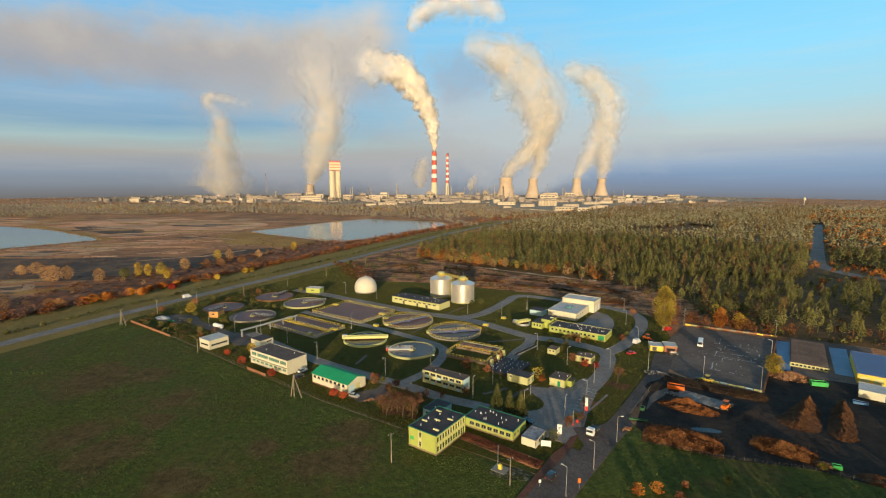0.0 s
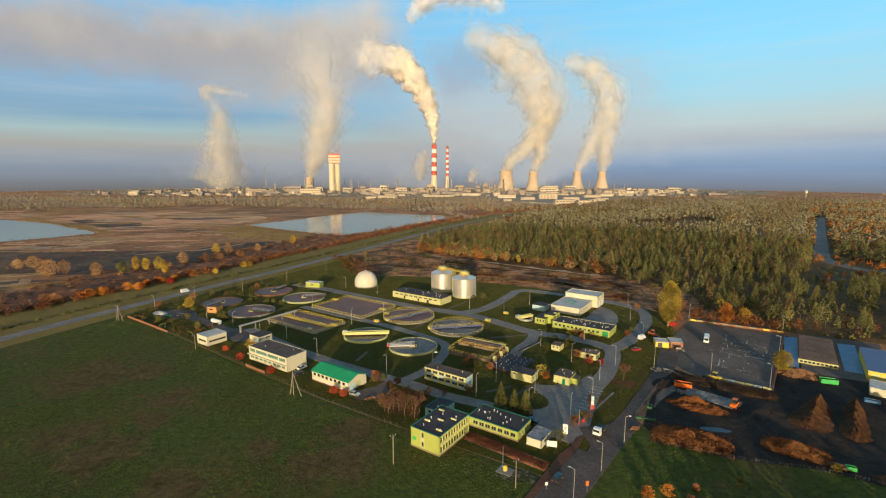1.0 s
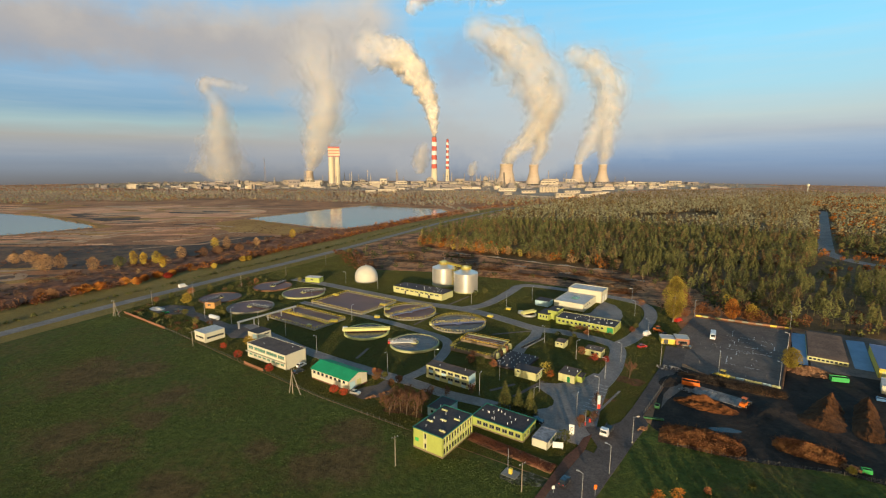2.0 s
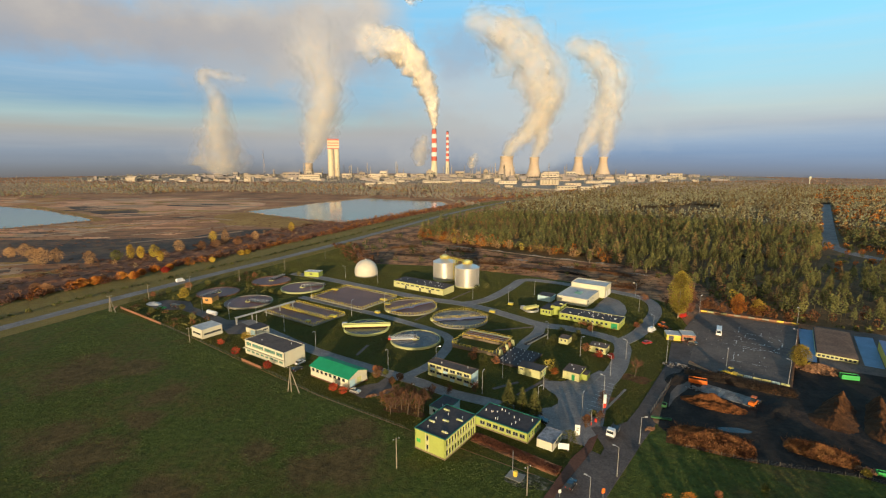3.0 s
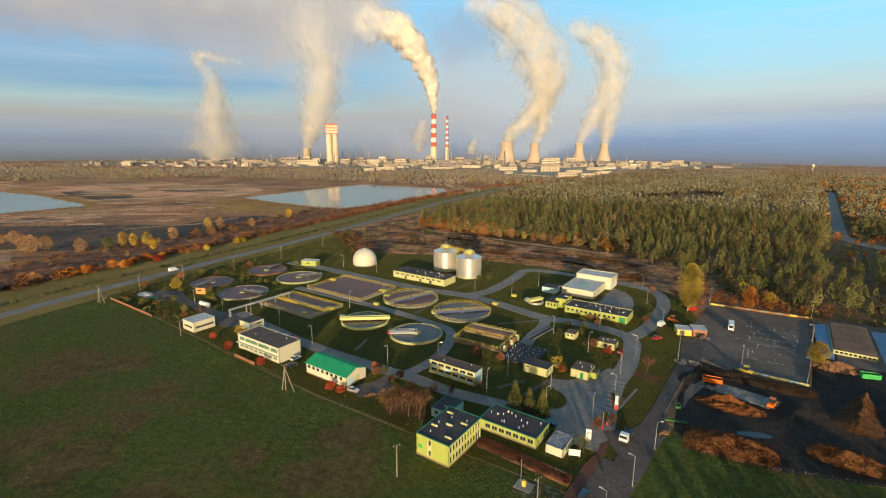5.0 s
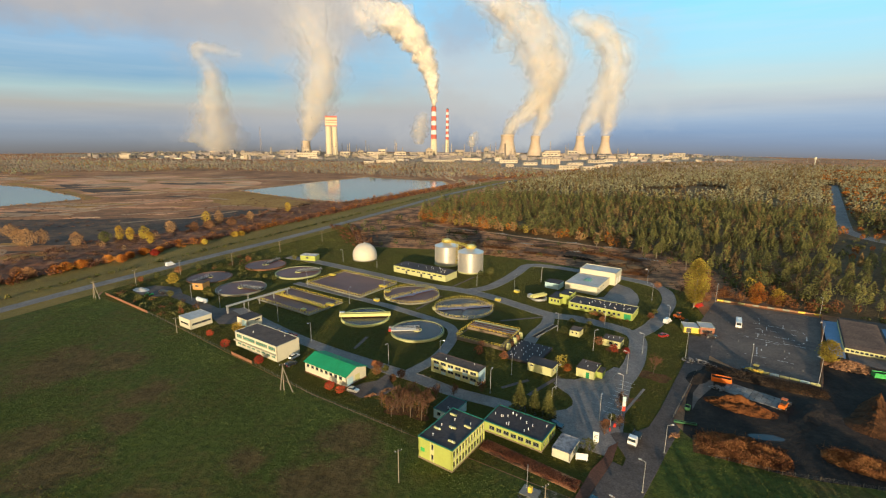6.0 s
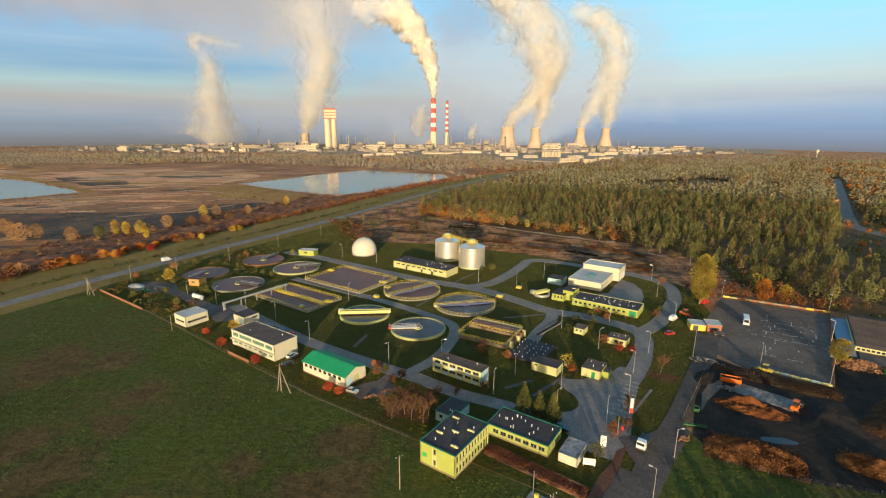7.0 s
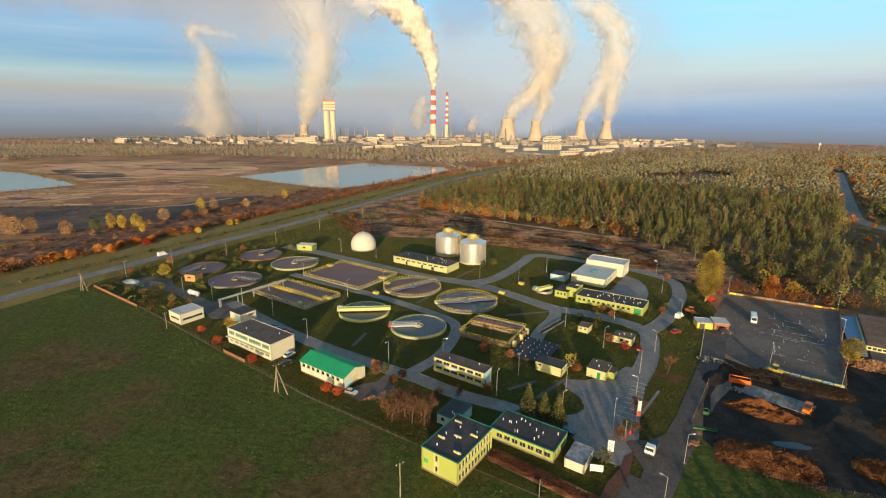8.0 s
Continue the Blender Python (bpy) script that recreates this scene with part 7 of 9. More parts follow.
lawn_grass()
rank = np.concatenate([scatter([(-172, 138), (-140, 114), (-113, 96), (-100, 108), (-122, 124), (-148, 150), (-166, 164)], 3.4, gen), scatter([(-150, 184), (-124, 162), (-98, 168), (-112, 180), (-98, 196), (-120, 214), (-132, 226)], 4.2, gen)])
rank = rank[free_ground(rank)]
rk = gen.random(len(rank))
RANK = [round_template(tg, 16, 0.34, 1.8, 1.3) for _ in range(4)]
planted("rank_growth", RANK, rank[rk < 0.3], (0.6, 1.6), L_OLIVE, "rank olive growth between the old tanks", "bushes", gen)
planted("rank_growth", RANK, rank[(rk >= 0.45) & (rk < 0.62)], (0.6, 1.5), L_TWIGLEAF, "brown dry weeds between the old tanks", "bushes", gen)
meadow_tufts([(-180, 138), (-135, 107), (-79, 62), (-43, 34), (-11, 13), (30, -14), (10, -38), (-60, -50), (-150, -20), (-200, 60)], 0.72, (0.28, 0.68), "meadow_grass", "rough olive tussocks in the meadow")
meadow_tufts([(48, -12), (64, 7), (105, -11), (150, -36), (120, -60), (40, -45)], 1.3, (0.3, 0.7), "verge_grass", "rough olive tussocks on the verge")


def broadleaf(name, x, y, h, r, leaf, label, category="tree", count=240, tuft=0.55, trunk=M_BARK, squeeze=0.5, group=""):
    g = random.Random(int(x * 13 + y * 7) & 65535)
    root = thing(name, pose(x, y, 0.04), label, category, group)
    part("trunk", trunk_mesh(h * 0.72, max(0.12, h * 0.018), g, 7, r * 0.55, 0.35), trunk, root)
    part("crown", tuft_cloud(count, r, h * squeeze * 0.9, h * (1 - squeeze * 0.92), tuft, g, -0.95, 0.3), leaf, root)
    return root


hedge = np.array([(9.0 + 21.0 * k + 0.61 * e, 11.3 - 16.6 * k + 0.79 * e) for k, e in zip(gen.random(900), gen.uniform(-1.7, 1.7, 900))])
planted("hedge", [tuft_cloud(9, 0.8, 0.3, 0.45, 0.2, tg, -0.4, 0.1) for _ in range(4)], hedge, (0.5, 0.8), L_BEDRED, "low reddish brown hedge beside the office", "hedge", gen)
front = np.array([(62 + 22 * k + gen.uniform(-0.8, 0.8), 113.5 - 15.6 * k + gen.uniform(-0.8, 0.8)) for k in gen.random(13)])
planted("shrub_row", SHRUB, front, (0.25, 0.6), L_RUST, "rusty shrubs before the staff building", "bushes", gen)
behind = np.array([(142 + 36 * k + gen.uniform(-1.5, 3.5), 129.5 - 21.5 * k + gen.uniform(0, 3)) for k in gen.random(40)])
planted("fence_trees", ROUND_FINE, behind, (0.5, 0.95), L_BRUSH, "rust brown trees behind the yard fence", "trees", gen)


def bare_tree(x, y, h, label="bare autumn tree with thin brown twigs", spread=0.5, group="bare trees"):
    g = random.Random(int(x * 31 + y * 17) & 65535)
    root = thing("bare_tree", pose(x, y, 0.04), label, "tree", group)
    t, w = Mesh(), Mesh()
    def grow(p, d, length, r, level):
        q = p + d * length
        (t if level < 2 else w).rod(p, q, r, r * 0.6, n=5 if level < 2 else 3)
        if level < 5:
            for _ in range(4 if level < 2 else 3):
                e = (d + Vector((g.uniform(-1, 1), g.uniform(-1, 1), g.uniform(-0.1, 0.6))) * spread * 1.3).normalized()
                grow(p.lerp(q, g.uniform(0.45, 1.0)), e, length * g.uniform(0.55, 0.8), max(r * 0.5, 0.04), level + 1)
    grow(Vector((0, 0, 0)), Vector((g.uniform(-0.08, 0.08), g.uniform(-0.08, 0.08), 1)).normalized(), h * 0.36, h * 0.017, 0)
    part("trunk", t, M_BARK, root)
    part("twig_spray", w, M_TWIG, root)
    part("dry_leaves", tuft_cloud(150, h * 0.36, h * 0.36, h * 0.52, 0.15, g, -0.95, 0.2), L_TWIGLEAF, root, "last brown leaves")
    return root


def spruce(x, y, h, r):
    g = random.Random(int(x * 11 + y) & 65535)
    root = thing("spruce", pose(x, y, 0.04), "tall dark spruce with drooping tiers beside the wing", "tree", "spruces")
    part("trunk", Mesh().rod((0, 0, 0), (0, 0, h * 0.95), 0.22, 0.03), M_BARK, root)
    m = Mesh()
    tiers = int(h / 0.62)
    for i in range(tiers):
        s = i / tiers
        rr, z = r * (1 - s) ** 0.9 * g.uniform(0.85, 1.1), h * (0.06 + 0.94 * s)
        n = max(4, int(13 * (1 - s)) + 3)
        for j in range(n):
            a = 6.283 * j / n + g.uniform(-0.2, 0.2)
            for k in (0.45, 0.8, 1.0):
                m.clump(rr * k * math.cos(a), rr * k * math.sin(a), z - rr * 0.3 * k, 0.52 * (1.2 - 0.5 * k), 0.2, g)
    part("crown", m, L_SPRUCE, root)
    return root


def pine_tree(x, y, h, r):
    """A pine standing free: bare stem, open rounded crown."""
    g = random.Random(int(x * 19 + y * 5) & 65535)
    root = thing("pine", pose(x, y, 0.04), "single tall pine standing on felled ground", "tree", "single pines")
    part("trunk", trunk_mesh(h * 0.86, 0.2, g, 6, r * 0.6, 0.5), M_PALEBARK, root)
    m = Mesh()
    for i in range(170):
        s = g.random() ** 0.8
        k, a = r * (1.0 - 0.75 * s ** 2.2) * g.uniform(0.25, 1.0), g.uniform(0, 6.28)
        t = 0.5 * g.uniform(0.6, 1.3)
        m.clump(k * math.cos(a), k * math.sin(a), h * (0.4 + 0.6 * s), t, t * 0.6, g)
    part("crown", m, L_PINE, root)
    return root


for x, y, h, r in ((150, 214, 11, 2.6), (163, 199, 12, 2.8), (148, 232, 11, 2.4), (157, 222, 12.5, 2.7), (142, 214, 9, 2.0), (156, 186, 11, 2.6), (160, 168, 12, 2.8), (136, 236, 10, 2.2), (120, 248, 10, 2.2), (150, 160, 9, 2.4), (165, 142, 12, 2.8)):
    pine_tree(x, y, h, r)
broadleaf("poplar", 123.9, 117.3, 24.4, 6.0, L_POPLAR, "tall poplar with thinning golden green leaves", "tree", 4600, 0.28, M_PALEBARK, 0.5)
broadleaf("poplar", 131.0, 121.5, 16.0, 4.4, L_RUST, "brownish autumn tree behind the poplar", "tree", 900, 0.32)
broadleaf("maple", 156.5, 119.5, 12.0, 4.0, L_ORANGE, "bright orange maple behind the yard fence", "tree", 1100, 0.3)
broadleaf("birch", 166.0, 118.0, 9.5, 3.4, L_GOLD, "golden birch behind the yard fence", "tree", 800, 0.3)
broadleaf("willow", 142.0, 57.5, 9.0, 3.8, L_POPLAR, "yellowing willow at the yard corner", "tree", 1300, 0.26)
for x, y, h, r, leaf in ((-250.6, 270, 12, 3.6, L_GOLD), (-243.2, 271, 10.5, 3.2, L_GOLD), (-219.6, 257, 9.5, 3.0, L_GOLD), (-217.6, 345, 12, 4.6, L_GOLD), (-163, 418, 11, 4.0, L_GOLD), (-234.6, 275, 11, 4.4, L_POPLAR), (-206, 345, 13, 4.2, L_TANWOOD), (-268.9, 249, 11, 4.6, L_TANWOOD), (-257, 262, 9, 5, L_OLIVE),
                         (-302, 245, 14, 6.5, L_TANWOOD), (-311, 250, 13, 6, L_TANWOOD), (-298, 254, 12, 5, L_TANWOOD), (-343, 279, 11, 6, L_TANWOOD), (-352, 275, 9, 5, L_TANWOOD), (-226.7, 299, 11, 5.0, L_TANWOOD), (-184.7, 366, 9, 4.0, L_TANWOOD), (-212, 310, 8, 4.6, L_THICKET), (-203, 318, 8, 5, L_THICKET), (-190, 335, 7, 4.6, L_THICKET),
                         (-243, 166, 7, 4, L_THICKET), (-237, 166, 7, 4, L_THICKET), (-226.7, 181, 6, 4.2, L_ORANGE), (-230, 177, 5, 3.6, L_ORANGE), (-222, 187, 6, 3.8, L_ORANGE), (-214.5, 201, 5.5, 3.4, L_ORANGE), (-206.8, 202, 5.5, 3.6, L_ORANGE), (-208, 213, 5, 3.2, L_ORANGE), (-204.6, 223, 5, 3.4, L_ORANGE), (-196, 221, 4.5, 3.2, L_RED), (-197.8, 230, 4.6, 3, L_ORANGE), (-167, 285, 4.5, 3.2, L_GOLD), (-164, 290, 4, 3, L_GOLD), (-178.5, 256, 4.5, 2.2, L_GOLD)):
    broadleaf("marsh_tree", x, y, h, r, leaf, "autumn tree standing on the marsh edge", "tree", 620, 0.34, group="marsh trees")
broadleaf("yellow_tree", -149, 155, 6.5, 3.0, L_POPLAR, "yellowing small tree by the old tanks", "tree", 160)
broadleaf("yellow_tree", -121, 135, 5.0, 2.6, L_OLIVE, "olive small tree by the old tanks", "tree", 120)
broadleaf("golden_bush", -84.0, 84.5, 4.2, 2.4, L_GOLD, "golden bush beside the boiler house", "bush", 120, 0.4)
for x, y, h, leaf, nm in ((-86, 73, 3.4, L_RED, "red"), (-68, 59.0, 3.2, L_RED, "red"), (-97, 84, 2.6, L_RED, "red"), (-87.4, 88.4, 4.2, L_GOLD, "golden"), (-38.5, 40.2, 3.0, L_RED, "red"), (-34.6, 38.2, 2.6, L_RED, "red"), (-24.2, 50.4, 3.2, L_TWIGLEAF, "brown"), (-18.2, 45.6, 2.6, L_TWIGLEAF, "brown"), (-15.6, 48.2, 2.8, L_TWIGLEAF, "brown"), (-25.5, 56.0, 2.4, L_RUST, "rust"), (-21.4, 53.0, 2.2, L_OLIVE, "olive"), (57.2, 95.4, 3.0, L_OLIVE, "olive"), (63.9, 92.2, 2.8, L_OLIVE, "olive"),
                          (-24, 55, 2.6, L_RUST, "rust"), (62, 74, 3.6, L_RUST, "rust"), (65.5, 67.5, 3.0, L_RED, "red"), (70, 66.2, 2.4, L_RED, "red"), (42, 55.5, 4.6, L_POPLAR, "yellow"), (43, 52, 2.8, L_ORANGE, "orange"), (51, 85.5, 3.2, L_OLIVE, "olive"), (60.5, 87, 3.0, L_OLIVE, "olive"), (36.2, 7.3, 4.0, L_SPRUCE, "dark green"),
                          (72, 99, 2.4, L_RUST, "rust"), (66, 103, 2.2, L_OLIVE, "olive"), (96, 103, 2.6, L_RUST, "rust"), (100, 108, 2.6, L_OLIVE, "olive"), (30, 175, 4.4, L_OLIVE, "olive"), (24, 173, 3.0, L_OLIVE, "olive"), (13, 66, 3.6, L_RUST, "rust"), (17, 64.5, 3.4, L_OLIVE, "olive"), (22, 62, 3.0, L_RUST, "rust"),
                          (52, -18.5, 3.2, L_ORANGE, "orange"), (57.5, -17.8, 3.0, L_ORANGE, "orange"), (62, -21, 2.4, L_RUST, "rust"), (78.6, -13.3, 1.8, L_OLIVE, "olive"), (66, -15.5, 1.6, L_RUST, "rust"), (108.8, -8.6, 2.0, L_POPLAR, "yellow"), (92, -22, 1.6, L_OLIVE, "olive"), (45, 19, 2.2, L_RUST, "rust"), (48, 22, 2.0, L_OLIVE, "olive"),
                          (120, 148, 4.0, L_RUST, "rust"), (134, 142, 5.0, L_RUST, "rust"), (96, 176, 4.0, L_OLIVE, "olive"), (-140, 135, 3.0, L_OLIVE, "olive"), (-152, 128, 3.2, L_OLIVE, "olive"), (-165, 168, 3.4, L_OLIVE, "olive"), (-170, 160, 3.0, L_RUST, "rust"), (-150, 186, 3.6, L_OLIVE, "olive"), (-158, 178, 4.0, L_RUST, "rust"), (-144, 150, 3.0, L_OLIVE, "olive"), (-122, 182, 3.0, L_OLIVE, "olive"), (-138, 190, 3.4, L_OLIVE, "olive"), (-127, 206, 3.6, L_RUST, "rust"), (-98, 212, 3.0, L_OLIVE, "olive"), (-117, 130, 3.4, L_OLIVE, "olive"), (-126, 118, 3.0, L_OLIVE, "olive"), (-96, 163, 2.6, L_OLIVE, "olive"), (-122, 110, 2.6, L_RUST, "rust"), (-103, 168, 2.4, L_OLIVE, "olive")):
    broadleaf("bush", x, y, h, h * 0.62, leaf, f"{nm} autumn bush on the lawn", "bush", 190, 0.24, group="bushes")
for x, y, h in ((-17.0, 24.5, 8.0), (-8.0, 22.5, 8.0), (-13.5, 27.0, 9.0), (-10.5, 33.5, 7.0), (-6.5, 26.0, 8.5), (-15.6, 28.4, 9.0), (-11.4, 24.0, 9.5), (-5.8, 30.6, 7.0), (-13.0, 31.5, 7.0), (-18.5, 27.5, 6.0), (-9.0, 27.8, 7.5), (-3.5, 34.0, 6.0), (-20.5, 31.0, 5.0), (72.9, 49.8, 9.0), (52, 26.5, 5.0), (54, 30, 5.0), (48.5, 17.5, 5.0), (43.0, 14.5, 5.0), (2, 36.0, 5.0), (11, 37.8, 4.5), (14.0, 69.0, 5.0), (125, 133, 8), (138, 136, 9)):
    bare_tree(x, y, h)
for x, y, h, r in ((21.4, 27.2, 10.6, 3.2), (25.6, 25.4, 8.8, 2.7), (29.2, 23.4, 9.4, 2.9)):
    spruce(x, y, h, r)


# ---- soil yard: heaps, brush, machines ----
def heap(name, cx, cy, rx, ry, h, turn, material, label, category="heap", rough=0.35, seed=1, n=30, stuff=False):
    """A loose heap with an uneven crest."""
    m = Mesh()
    for i in range(n + 1):
        for j in range(n + 1):
            u, v = 2 * i / n - 1, 2 * j / n - 1
            d = min(1.0, math.hypot(u, v))
            z = h * (1 - d) ** 0.95 * (1 + rough * 1.5 * noise.noise(Vector((u * 2.3 + seed, v * 2.3, seed)))) + (0.35 * rough * h * noise.noise(Vector((u * 9 + seed, v * 9, 1))) if d < 0.97 else 0)
            m.v.append((u * rx, v * ry, max(z, -0.02) if d < 0.999 else -0.02))
    for i in range(n):
        for j in range(n):
            a = i * (n + 1) + j
            m.f.append((a, a + n + 1, a + n + 2, a + 1))
    m.smooth = True
    ob = tagged(new(name, m.data(name, material)), label, category)
    ob.matrix_basis = pose(cx, cy, 0.09, 0, 0, turn)
    return ob


def brush_pile(cx, cy, rx, ry, h, turn, seed, mat=M_BRUSH, label="long heap of rusty brown cut branches", litter=0, leaf=None):
    g = random.Random(seed)
    root = thing("brush_pile", pose(cx, cy, 0.09, 0, 0, turn), label, "brush pile", "brush piles")
    core = Mesh()
    n = 22
    for i in range(n + 1):
        for j in range(n + 1):
            u, v = 2 * i / n - 1, 2 * j / n - 1
            d = min(1.0, max(abs(u), abs(v)) * 0.15 + math.hypot(u, v) * 0.85)
            core.v.append((u * rx, v * ry, h * 0.9 * max(0, 1 - d) ** 0.5 * (1 + 0.6 * noise.noise(Vector((u * 4 + seed, v * 3, 0))))))
    for i in range(n):
        for j in range(n):
            a = i * (n + 1) + j
            core.f.append((a, a + n + 1, a + n + 2, a + 1))
    part("heart", core, mat, root)
    tw = Mesh()
    for i in range(650):
        u, v = g.uniform(-0.95, 0.95), g.uniform(-0.95, 0.95)
        d = min(1.0, max(abs(u), abs(v)) * 0.15 + math.hypot(u, v) * 0.85)
        p = Vector((u * rx, v * ry, h * 0.85 * max(0, 1 - d) ** 0.5))
        q = p + Vector((g.uniform(-1, 1), g.uniform(-1, 1), g.uniform(0.0, 0.7))).normalized() * g.uniform(0.8, 2.4)
        tw.rod(p, q, 0.05, 0.015, n=3)
    part("branch_tangle", tw, mat, root)
    if litter:
        lt = Mesh()
        for i in range(litter):
            u, v = g.uniform(-0.97, 0.97), g.uniform(-0.97, 0.97)
            if math.hypot(u, v) > 1.0:
                continue
            d = min(1.0, max(abs(u), abs(v)) * 0.15 + math.hypot(u, v) * 0.85)
            r = g.uniform(0.1, 0.3)
            lt.clump(u * rx, v * ry, h * 0.9 * max(0, 1 - d) ** 0.5 * (1 + 0.6 * noise.noise(Vector((u * 4 + seed, v * 3, 0)))) + g.uniform(-0.1, 0.25), r, r * 0.7, g)
        part("dead_leaves", lt, leaf, root, "rusty withered leaves")
    return root


brush_pile(77.2, 7.4, 11.5, 6.0, 3.0, -27, 4, litter=2200, leaf=L_BRUSH)
brush_pile(106.5, 46.0, 15.0, 4.2, 1.5, -33, 14, M_DARKBRUSH, "dark tangled brush along the yard edge", 900, L_DARKLITTER)
brush_pile(117.5, 38.5, 7.5, 4.2, 0.8, -30, 15, M_DARKBRUSH, "low brown brush below the yard", 500, L_TWIGLEAF)
brush_pile(104.6, 1.0, 8.6, 4.2, 2.8, -38, 9, litter=1500, leaf=L_BRUSH)
for k, (x, y, L, a, mt) in enumerate(((72, 226, 13, -32, M_BRUSH), (96, 214, 12, -38, M_DARKBRUSH), (44, 246, 14, -24, M_BRUSH), (84, 246, 14, -34, M_DARKBRUSH), (112, 226, 12, -30, M_BRUSH), (10, 262, 14, -18, M_BRUSH), (50, 272, 12, -30, M_DARKBRUSH), (128, 212, 11, -44, M_BRUSH), (-24, 282, 14, -10, M_DARKBRUSH), (20, 300, 14, -26, M_BRUSH), (120, 176, 7, -30, M_BRUSH), (-30, 320, 14, 20, M_BRUSH))):
    brush_pile(x, y, L, 1.6, 1.1, a, 40 + k, mt, "low row of cut branches on the felled strip")
heap("earth_mound", 90.4, 28.4, 10.0, 4.4, 2.6, -33, M_FRESH, "low reddish heap of fresh compost", rough=0.8, seed=2, n=44)


def windrow(a, b, ha, hb, wa, wb, label, seed, cut=0.0):
    """A turned ridge of compost: a sharp wandering crest between steep loose slopes, from a to b, ha and hb high, wa and wb wide on each side."""
    d = Vector((b[0] - a[0], b[1] - a[1], 0))
    L, n, k = d.length, 40, 16
    m = Mesh()
    for i in range(n + 1):
        s = -0.06 + 1.12 * i / n
        e = min(1.0, max(0.0, min((s + 0.06) / 0.12, (1.06 - s) / 0.16))) ** 0.6
        h, w = (ha + (hb - ha) * s) * e, (wa + (wb - wa) * s) * (0.35 + 0.65 * e)
        side = 0.9 * noise.noise(Vector((s * 5, seed, 0)))
        for j in range(k + 1):
            v = 2 * j / k - 1
            top = 1 - abs(v) ** 1.05
            z = h * top * (1 + 0.28 * noise.noise(Vector((s * 9, v * 1.5, seed)))) + 0.28 * h * top * noise.noise(Vector((s * 26, v * 5, seed)))
            if v > 0:
                z *= 1 - cut * min(1.0, v * 2.2)
            m.v.append((s * L + 0.5 * noise.noise(Vector((s * 12, v * 3, seed + 4))), v * w * (1 + 0.2 * noise.noise(Vector((s * 7, v, seed + 9)))) + side * (1 - abs(v)), max(z, -0.02) if 0 < j < k else -0.02))
    m.f = [(i * (k + 1) + j, (i + 1) * (k + 1) + j, (i + 1) * (k + 1) + j + 1, i * (k + 1) + j + 1) for i in range(n) for j in range(k)]
    ob = tagged(new("compost_ridge", m.data("compost_ridge", M_COMPOST)), label, "heap", "compost ridges")
    ob.matrix_basis = pose(a[0], a[1], 0.1, 0, 0, math.degrees(math.atan2(d.y, d.x)))


windrow((135.0, 29.5), (118.5, 14.0), 4.6, 1.4, 3.4, 6.8, "tall brown ridge of compost spreading at its foot", 3, 0.35)
windrow((145.0, 27.0), (128.0, 7.0), 4.2, 1.8, 3.0, 4.2, "long reddish ridge of compost with loose litter", 5)
windrow((160.0, 20.0), (148.0, 0.0), 3.6, 2.0, 3.6, 4.4, "dark far ridge of compost", 6)
setting("soil_track", Mesh().poly(ragged([(104, 36), (112, 31), (118, 20), (124, 4), (118, -2), (113, 8), (108, 22), (98, 28)], 1.2, 4.0, seed=12), 0.0, 0.118), M_TRODDEN, "reddish trodden track over the black soil", "track")
heap("earth_mound", 122.0, -15.0, 7.0, 3.5, 2.0, -33, M_COMPOST, "low brown soil bank", seed=6)
heap("earth_mound", 108.0, 24.0, 13.0, 4.0, 1.2, 42, M_SOIL, "dark low bank of black soil", seed=7)
heap("earth_mound", 88.0, 47.5, 7.0, 3.5, 1.5, 40, M_SOIL, "dark bank beside the yard", seed=8)


def rubble(cx, cy, rx, ry, count, label, material, turn, seed, size=0.6):
    g = random.Random(seed)
    m = Mesh()
    for i in range(count):
        a, k = g.uniform(0, 6.28), g.random() ** 0.6
        x, y = math.cos(a) * rx * k, math.sin(a) * ry * k
        z = max(0, 1 - k) * ry * 0.5
        s = size * g.uniform(0.4, 1.4)
        b = len(m.v)
        m.box(-s, s, -s * 0.5, s * 0.5, -s * 0.15, s * 0.2, s * 0.08)
        r = Euler((g.uniform(-0.6, 0.6), g.uniform(-0.6, 0.6), g.uniform(0, 6.28))).to_matrix()
        for q in range(b, len(m.v)):
            w = r @ Vector(m.v[q])
            m.v[q] = (w.x + x, w.y + y, w.z + z + s * 0.35)
    ob = tagged(new("rubble", m.data("rubble", material)), label, "rubble", "", "stuff")
    ob.matrix_basis = pose(cx, cy, 0.1, 0, 0, turn)


pad = thing("slab_pad", pose(99.5, 34.6, 0.1, 0, 0, -46), "loading pad of grey concrete panels", "pavement")
M_PANEL = surface("pad_concrete", (0.34, 0.32, 0.30), (0.17, 0.16, 0.155), 0.7, 3.0, rough=0.9, vary=0.45)
pan_m = Mesh().box(-0.72, 0.72, -0.92, 0.92, 0.0, 0.16, 0.03).data("panel", M_PANEL)
for i in range(11):
    for j in range(4):
        part("panel", pan_m, None, pad, m=pose(-8.2 + 1.5 * i, -2.85 + 1.9 * j, rng.uniform(-0.02, 0.03), rng.uniform(-1, 1), rng.uniform(-1, 1), rng.uniform(-1.5, 1.5)))
rubble(90.0, 39.6, 2.6, 1.4, 60, "pale heap of broken boards", M_RUBBLE, -30, 13, 0.4)
setting("puddle", Mesh().poly(blob(88.0, 13.2, 4.4, 1.5, -12, seed=4), 0.0, 0.125), M_CLEARWATER, "shallow puddle on the black soil", "puddle")
logs = thing("log_pile", pose(112.0, 186.0, 0.08, 0, 0, -20), "low stack of dark felled logs", "log pile")
lm = Mesh().rod((-5, 0, 0), (5, 0, 0), 0.28, 0.22, n=7).data("log", M_BARK)
